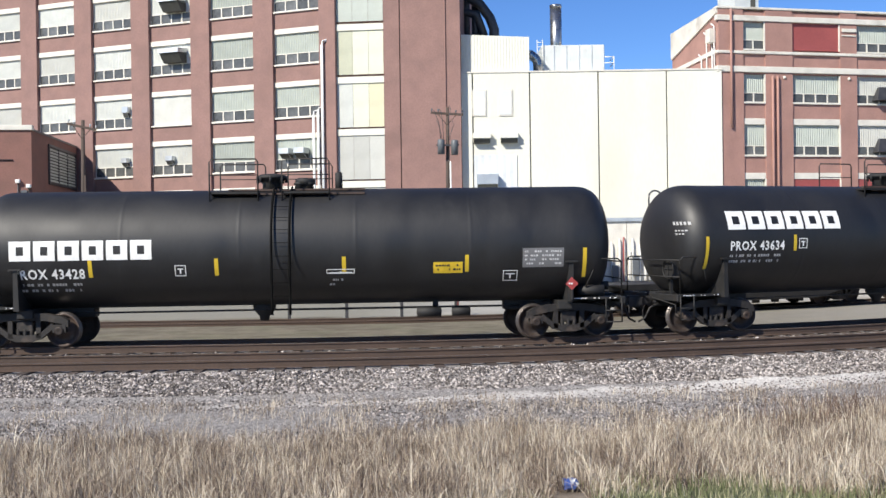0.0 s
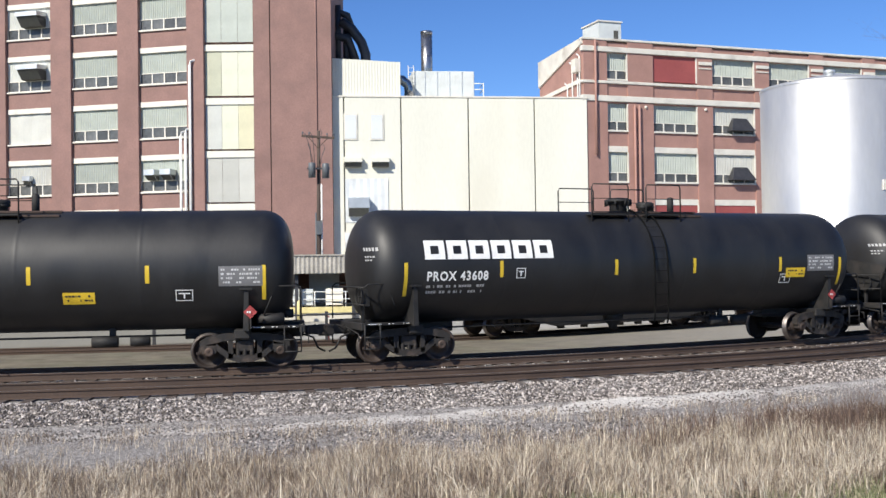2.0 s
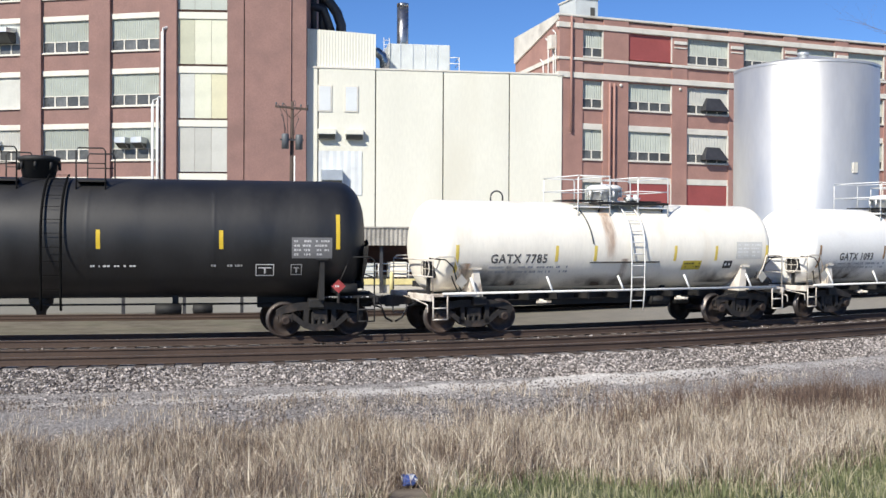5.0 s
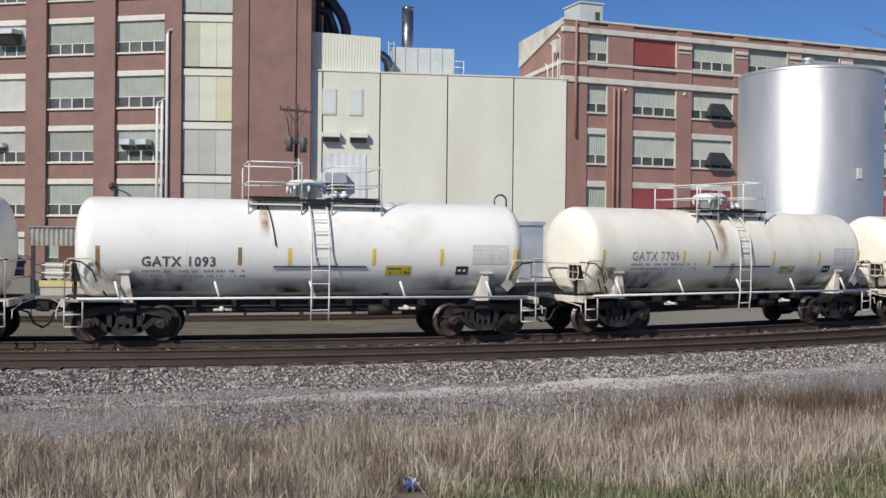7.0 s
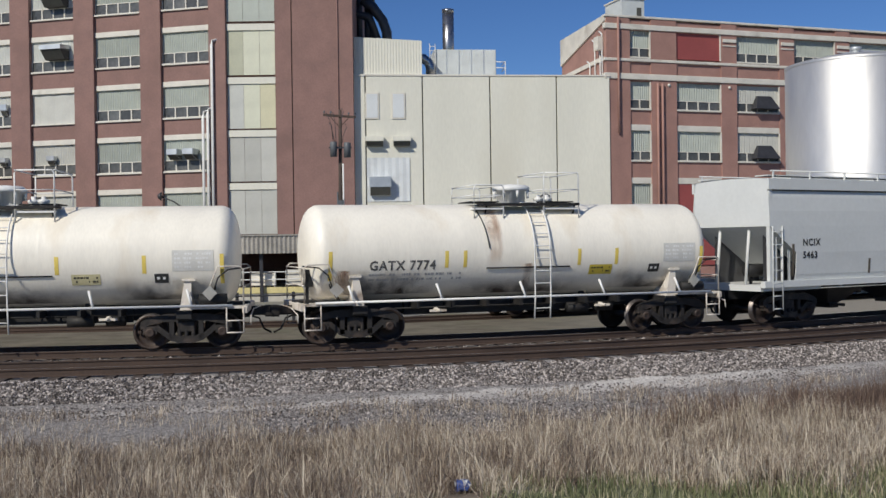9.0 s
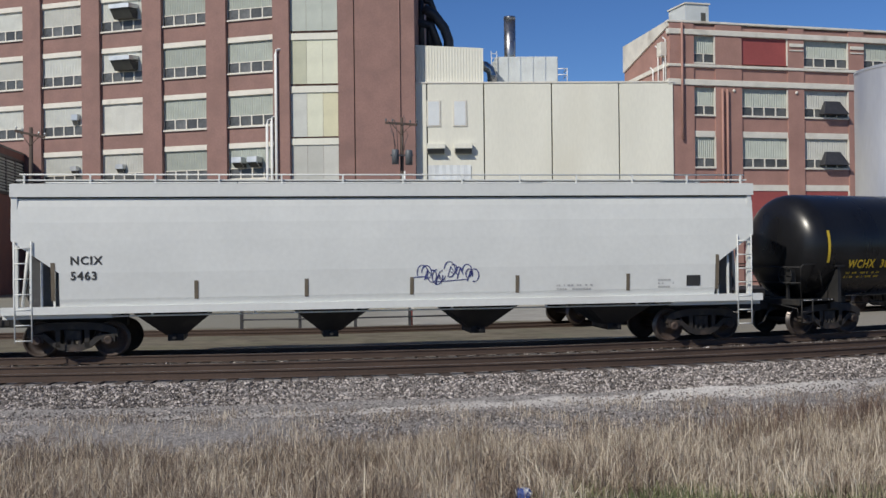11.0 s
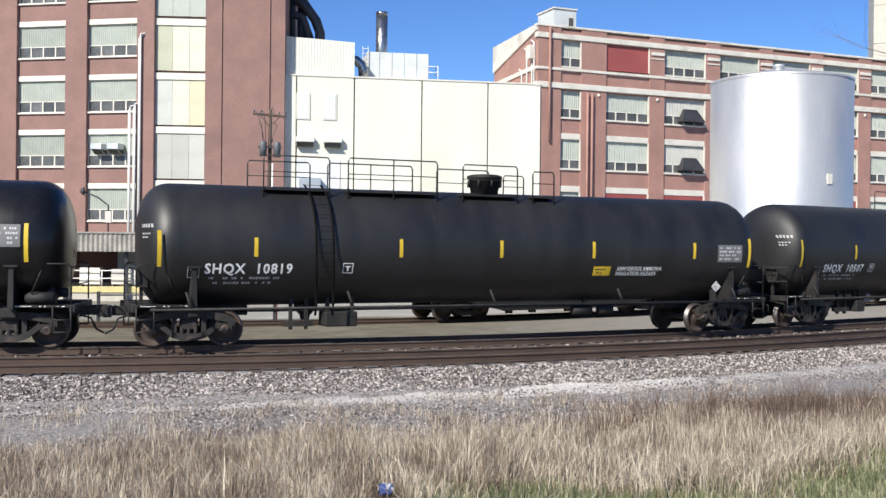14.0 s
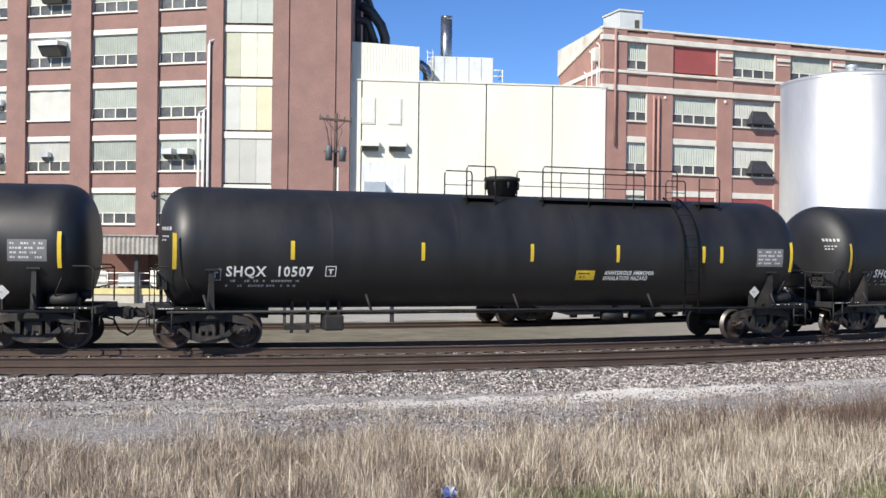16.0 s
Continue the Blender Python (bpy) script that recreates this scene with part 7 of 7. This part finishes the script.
def make_tree(x, y, h, seed, label):
    rnd = random.Random(seed)
    t = empty("bare_tree", pose(x, y, float(ground_z(12.0))))
    tagged(t, label, "tree")
    bm = bmesh.new()
    twigs = bmesh.new()

    def grow(p, d, length, r, level):
        pts, q, dd = [p], p.copy(), d.copy()
        n = 4
        for k in range(n):
            dd = (dd + Vector((rnd.uniform(-1, 1), rnd.uniform(-1, 1), rnd.uniform(-0.5, 0.9))) * 0.16).normalized()
            q = q + dd * length / n
            pts.append(q.copy())
        rad = [r * (1 - 0.55 * k / n) for k in range(n + 1)]
        tube(bm if level < 2 else twigs, pts, rad, 7 if level < 2 else 4, caps=False)
        if level >= 4:
            return
        for k in range(5 if level else 7):
            i = rnd.randint(2, n)
            az = rnd.uniform(0, 6.283)
            side = Vector((math.cos(az), math.sin(az), rnd.uniform(0.1, 0.7))).normalized()
            nd = (dd * 0.55 + side * 0.8).normalized()
            grow(pts[i], nd, length * rnd.uniform(0.5, 0.72), rad[i] * 0.6, level + 1)

    grow(Vector((0, 0, -0.2)), Vector((0, 0, 1)), h * 0.42, 0.24, 0)
    part("trunk", bm, BARK, t)
    part("crown", twigs, BARK, t)


def make_floodlight(x, y, z):
    f = empty("flood_light", pose(x, y, z))
    tagged(f, "small flood light on a bent arm above the canopy", "flood light")
    bm = bmesh.new()
    tube(bm, [(0, 0, 0), (0, 0, 1.5), (-0.5, -0.2, 1.9), (-1.2, -0.3, 2.2)], 0.04, 6)
    part("arm", bm, DARK_METAL, f)
    bm = bmesh.new()
    lathe(bm, [(-0.1, 0.0), (-0.1, 0.10), (0.08, 0.24), (0.1, 0.2), (0.1, 0.0)], "x", 12, (-1.25, -0.3, 2.2))
    part("lamp_head", bm, DARK_METAL, f)
    bm = bmesh.new()
    box(bm, -0.15, 0.15, -0.12, 0.12, 0.6, 1.2)
    part("junction_box", bm, WHITE_TRIM, f)


make_shed()
marker_post(0.55, 41.8, RED_PANEL, "thin red steel marker post on the dirt")
marker_post(2.6, 42.4, DARK_METAL, "thin dark steel marker post on the dirt")
utility_pole(0.37, 70.0, 11.7, 1.1, [(-0.42, -2.75), (0.5, -2.8)], 4, "weathered wooden utility pole with grey transformers")
utility_pole(-23.1, 66.0, 10.7, 0.95, [], 13, "plain wooden utility pole with a crossarm")
make_dock()
make_white_shed()
make_fence()
make_yard_track_and_flatcar()
for bx, by in ((3.2, 54.6), (5.6, 54.6), (-0.8, 54.6)):
    bollard(bx, by)
make_tower()
make_tree(38.2, 45.0, 25.0, 4, "leafless grey tree with fine branching twigs")
make_floodlight(-8.0, 56.0, 3.06)


# ---- ballast, weeds and grass ----
STONE = bpy.data.materials.new("ballast_stone")
GRASS = bpy.data.materials.new("dry_grass")
LAWN = bpy.data.materials.new("green_grass")
WEED = bpy.data.materials.new("brown_weed")
STRAW = bpy.data.materials.new("pale_straw")


def island_material(m, a, c, rough, mid=None, trans=0.0, patch=0.0):
    """Each loose piece takes its own colour between a and c, in paler and browner patches."""
    m.use_nodes = True
    n, l = m.node_tree.nodes, m.node_tree.links
    g = n.new("ShaderNodeNewGeometry")
    r = n.new("ShaderNodeValToRGB")
    r.color_ramp.elements[0].color = (*a, 1)
    r.color_ramp.elements[1].color = (*c, 1)
    if mid:
        e = r.color_ramp.elements.new(0.55)
        e.color = (*mid, 1)
    src = g.outputs["Random Per Island"]
    if patch:
        co = n.new("ShaderNodeTexCoord")
        tx = n.new("ShaderNodeTexNoise")
        tx.inputs["Scale"].default_value, tx.inputs["Detail"].default_value = 1.4, 8.0
        l.new(co.outputs["Object"], tx.inputs["Vector"])
        mr = n.new("ShaderNodeMapRange")
        for k, v in zip(("From Min", "From Max", "To Min", "To Max"), (0.3, 0.7, -patch, patch)):
            mr.inputs[k].default_value = v
        l.new(tx.outputs[0], mr.inputs["Value"])
        ad = n.new("ShaderNodeMath")
        ad.use_clamp = True
        l.new(src, ad.inputs[0])
        l.new(mr.outputs[0], ad.inputs[1])
        src = ad.outputs[0]
    l.new(src, r.inputs[0])
    b = n["Principled BSDF"]
    l.new(r.outputs[0], b.inputs["Base Color"])
    b.inputs["Roughness"].default_value = rough
    if trans:
        t = n.new("ShaderNodeBsdfTranslucent")
        x = n.new("ShaderNodeMixShader")
        x.inputs[0].default_value = trans
        l.new(r.outputs[0], t.inputs[0])
        l.new(b.outputs[0], x.inputs[1])
        l.new(t.outputs[0], x.inputs[2])
        l.new(x.outputs[0], n["Material Output"].inputs[0])


island_material(STONE, (0.038, 0.033, 0.031), (0.62, 0.56, 0.52), 0.95, (0.18, 0.157, 0.144))
island_material(GRASS, (0.122, 0.087, 0.066), (0.76, 0.67, 0.535), 0.7, (0.365, 0.292, 0.219), 0.25, 0.45)
island_material(LAWN, (0.105, 0.125, 0.055), (0.50, 0.46, 0.30), 0.7, (0.21, 0.23, 0.11), 0.3, 0.4)


island_material(STRAW, (0.47, 0.39, 0.285), (0.83, 0.755, 0.61), 0.7, None, 0.2)
island_material(WEED, (0.07, 0.046, 0.037), (0.27, 0.19, 0.142), 0.8, (0.145, 0.098, 0.075), 0.2)


def stones(name, zones, seed, label):
    rng = np.random.default_rng(seed)
    V, F = [], []
    octa = np.array([(1, 0, 0), (-1, 0, 0), (0, 1, 0), (0, -1, 0), (0, 0, 1), (0, 0, -1)], float)
    tri = np.array([(0, 2, 4), (2, 1, 4), (1, 3, 4), (3, 0, 4), (2, 0, 5), (1, 2, 5), (3, 1, 5), (0, 3, 5)])
    for s0, s1, o0, o1, n, r0, r1 in zones:
        for _ in range(n):
            s, o = rng.uniform(s0, s1), rng.uniform(o0, o1)
            x, y, h = line(s, o)
            z = float(ground_z(o))
            r = rng.uniform(r0, r1)
            v = octa * (r * rng.uniform(0.6, 1.25, (6, 1))) + rng.normal(0, r * 0.22, (6, 3))
            v[:, 2] *= 0.8
            F.append(tri + len(V) * 6)
            V.append(v + (x, y, z + r * 0.3))
    me = bpy.data.meshes.new(name)
    me.from_pydata(np.concatenate(V).tolist(), [], np.concatenate(F).tolist())
    me.materials.append(STONE)
    tagged(new(name, me), label, "ballast", kind="stuff")


stones("ballast", [(-14, 34, -6.2, -4.95, 42000, 0.018, 0.042), (-14, 30, -6.9, -6.1, 2500, 0.015, 0.03), (-14, 30, -3.0, -0.9, 3000, 0.025, 0.045), (-14, 30, 0.9, 2.6, 2500, 0.03, 0.055),
                   (-14, 34, -12.0, -6.9, 46000, 0.010, 0.028)], 7, "loose grey and tan crushed-stone ballast")


def blades(name, mat, n, seed, place, hmin, hmax, width, lean, label, category):
    """Bent tapering blades on the ground; place(rng) gives x, y and a height factor, or None."""
    rng = np.random.default_rng(seed)
    P = []
    while len(P) < n:
        q = place(rng)
        if q:
            P.append(q)
    P = np.array(P)
    off = offset_of(P[:, 0], P[:, 1])
    z = ground_z(off) - 0.03
    h = rng.uniform(hmin, hmax, n) * P[:, 2]
    a = rng.uniform(0, 2 * np.pi, n)
    w = rng.uniform(0.6, 1.3, n) * width
    # tufts: neighbours lean the same way and stand to like heights
    tuft = np.array([(noise.noise(Vector((p[0] * 2.1, p[1] * 2.1, seed))), noise.noise(Vector((p[0] * 3.3, p[1] * 3.3, seed + 40.0)))) for p in P])
    h = h * (1 + 0.55 * tuft[:, 0])
    ln = (rng.normal(0, lean, n) + 0.28 * tuft[:, 1]) * h
    la = np.where(rng.random(n) < 0.35, rng.uniform(0, 2 * np.pi, n), 9.0 * tuft[:, 0] + rng.normal(0, 0.5, n))
    V = np.zeros((n, 5, 3))
    cx, cy, lx, ly = np.cos(a) * w, np.sin(a) * w, np.cos(la) * ln, np.sin(la) * ln
    for i, (sg, f, g) in enumerate(((-1, 0, 0), (1, 0, 0), (1, 0.55, 0.3), (-1, 0.55, 0.3), (0, 1, 1))):
        k = 1.0 if f == 0 else 0.75
        V[:, i, 0] = P[:, 0] + sg * cx * k + lx * g
        V[:, i, 1] = P[:, 1] + sg * cy * k + ly * g
        V[:, i, 2] = z + h * f * (1 - 0.12 * g)
    base = (np.arange(n) * 5)[:, None]
    me = bpy.data.meshes.new(name)
    F = np.concatenate([base + [0, 1, 2], base + [0, 2, 3], base + [3, 2, 4]])
    me.from_pydata(V.reshape(-1, 3).tolist(), [], F.tolist())
    me.materials.append(mat)
    tagged(new(name, me), label, category, kind="stuff")


def trampled(x, y):
    """A small flattened spot in the grass where the can lies."""
    return 8.0 < y < 10.6 and abs(x - 0.119 * y) < 0.2


def dry_place(rng):
    x, y = rng.uniform(-10, 17), rng.uniform(7.5, 20)
    if trampled(x, y):
        return None
    o = float(offset_of(np.array([x]), np.array([y]))[0])
    k = noise.noise(Vector((x * 0.5, y * 0.5, 3))) + 0.5 * noise.noise(Vector((x * 1.7, y * 1.7, 9)))
    edge = -10.5 + 1.7 * k
    if o > edge or float(lawn_of(np.array([x]), np.array([y]))[0]) > 0.9 * rng.random() ** 2:
        return None
    ramp = min(1.0, (edge - o) / 2.6)
    if rng.random() > 0.06 + 0.94 * ramp * ramp:
        return None
    return x, y, (0.6 + 0.4 * ramp) * (0.8 + 0.4 * k)


def lawn_place(rng):
    x, y = rng.uniform(-8, 16), rng.uniform(6.5, 18)
    if trampled(x, y) or float(lawn_of(np.array([x]), np.array([y]))[0]) < -1.2 * rng.random():
        return None
    return x, y, 1.0


def brown_place(rng):
    x, y = 9.6 + rng.normal(0, 1.7), 16.6 + rng.normal(0, 0.8)
    if noise.noise(Vector((x * 0.9, y * 0.9, 31))) < -0.15:
        return None
    return x, y, 1.0


def weed_place(rng):
    x, y = rng.uniform(-9, 18), rng.uniform(10, 22)
    o = float(offset_of(np.array([x]), np.array([y]))[0])
    if not -12.2 < o < -7.2 or noise.noise(Vector((x * 0.8, y * 0.8, 20))) < 0.0:
        return None
    return x, y, 1.0


blades("dry_grass", GRASS, 80000, 3, dry_place, 0.12, 0.64, 0.0042, 0.36, "tall straw-coloured dead grass by the gravel", "grass")
blades("thatch", GRASS, 42000, 13, dry_place, 0.14, 0.46, 0.0055, 0.95, "matted pale dead grass lying among the stalks", "grass")
blades("straw_stalks", STRAW, 2600, 23, dry_place, 0.3, 0.72, 0.006, 0.42, "pale broken straw stalks above the dead grass", "grass")
# more pale stems towards the right, their colour standing for front-lit grass
def sunlit_place(rng):
    q = dry_place(rng)
    return q if q and rng.random() < (q[0] - 1.0) / 9.0 else None


blades("pale_grass", STRAW, 9000, 37, sunlit_place, 0.2, 0.62, 0.005, 0.45, "bleached pale grass stems in the drier end of the verge", "grass")
blades("lawn_grass", LAWN, 60000, 5, lawn_place, 0.07, 0.24, 0.006, 0.4, "short green grass at the verge", "grass")
blades("undergrowth", WEED, 38000, 29, dry_place, 0.10, 0.34, 0.006, 0.7, "dark reddish brown dead leaves low among the stalks", "grass")
blades("brown_weeds", WEED, 8000, 17, brown_place, 0.25, 0.75, 0.005, 0.35, "reddish brown dry weeds at the gravel's edge", "weeds")
blades("verge_weeds", GRASS, 12000, 8, weed_place, 0.04, 0.3, 0.005, 0.4, "sparse dry weed stalks in the gravel", "weeds")


def make_litter():
    x, y = 1.28, 10.7
    z = float(ground_z(float(offset_of(np.array([x]), np.array([y]))[0])))
    c = empty("wrapper", pose(x, y, z + 0.10, 20, 10, 30))
    tagged(c, "crumpled blue and white wrapper in the grass", "litter")
    rng = random.Random(4)
    bm = bmesh.new()
    bmesh.ops.create_icosphere(bm, subdivisions=2, radius=0.1)
    for v in bm.verts:
        v.co *= rng.uniform(0.55, 1.15)
        v.co.z *= 0.8
    for f in bm.faces:
        f.material_index = 1 if rng.random() < 0.22 else 0
    part("foil", bm, (material("blue_foil", (0.07, 0.12, 0.36), 0.35, 0.3), WHITE_PAINT), c)


make_litter()


motions()
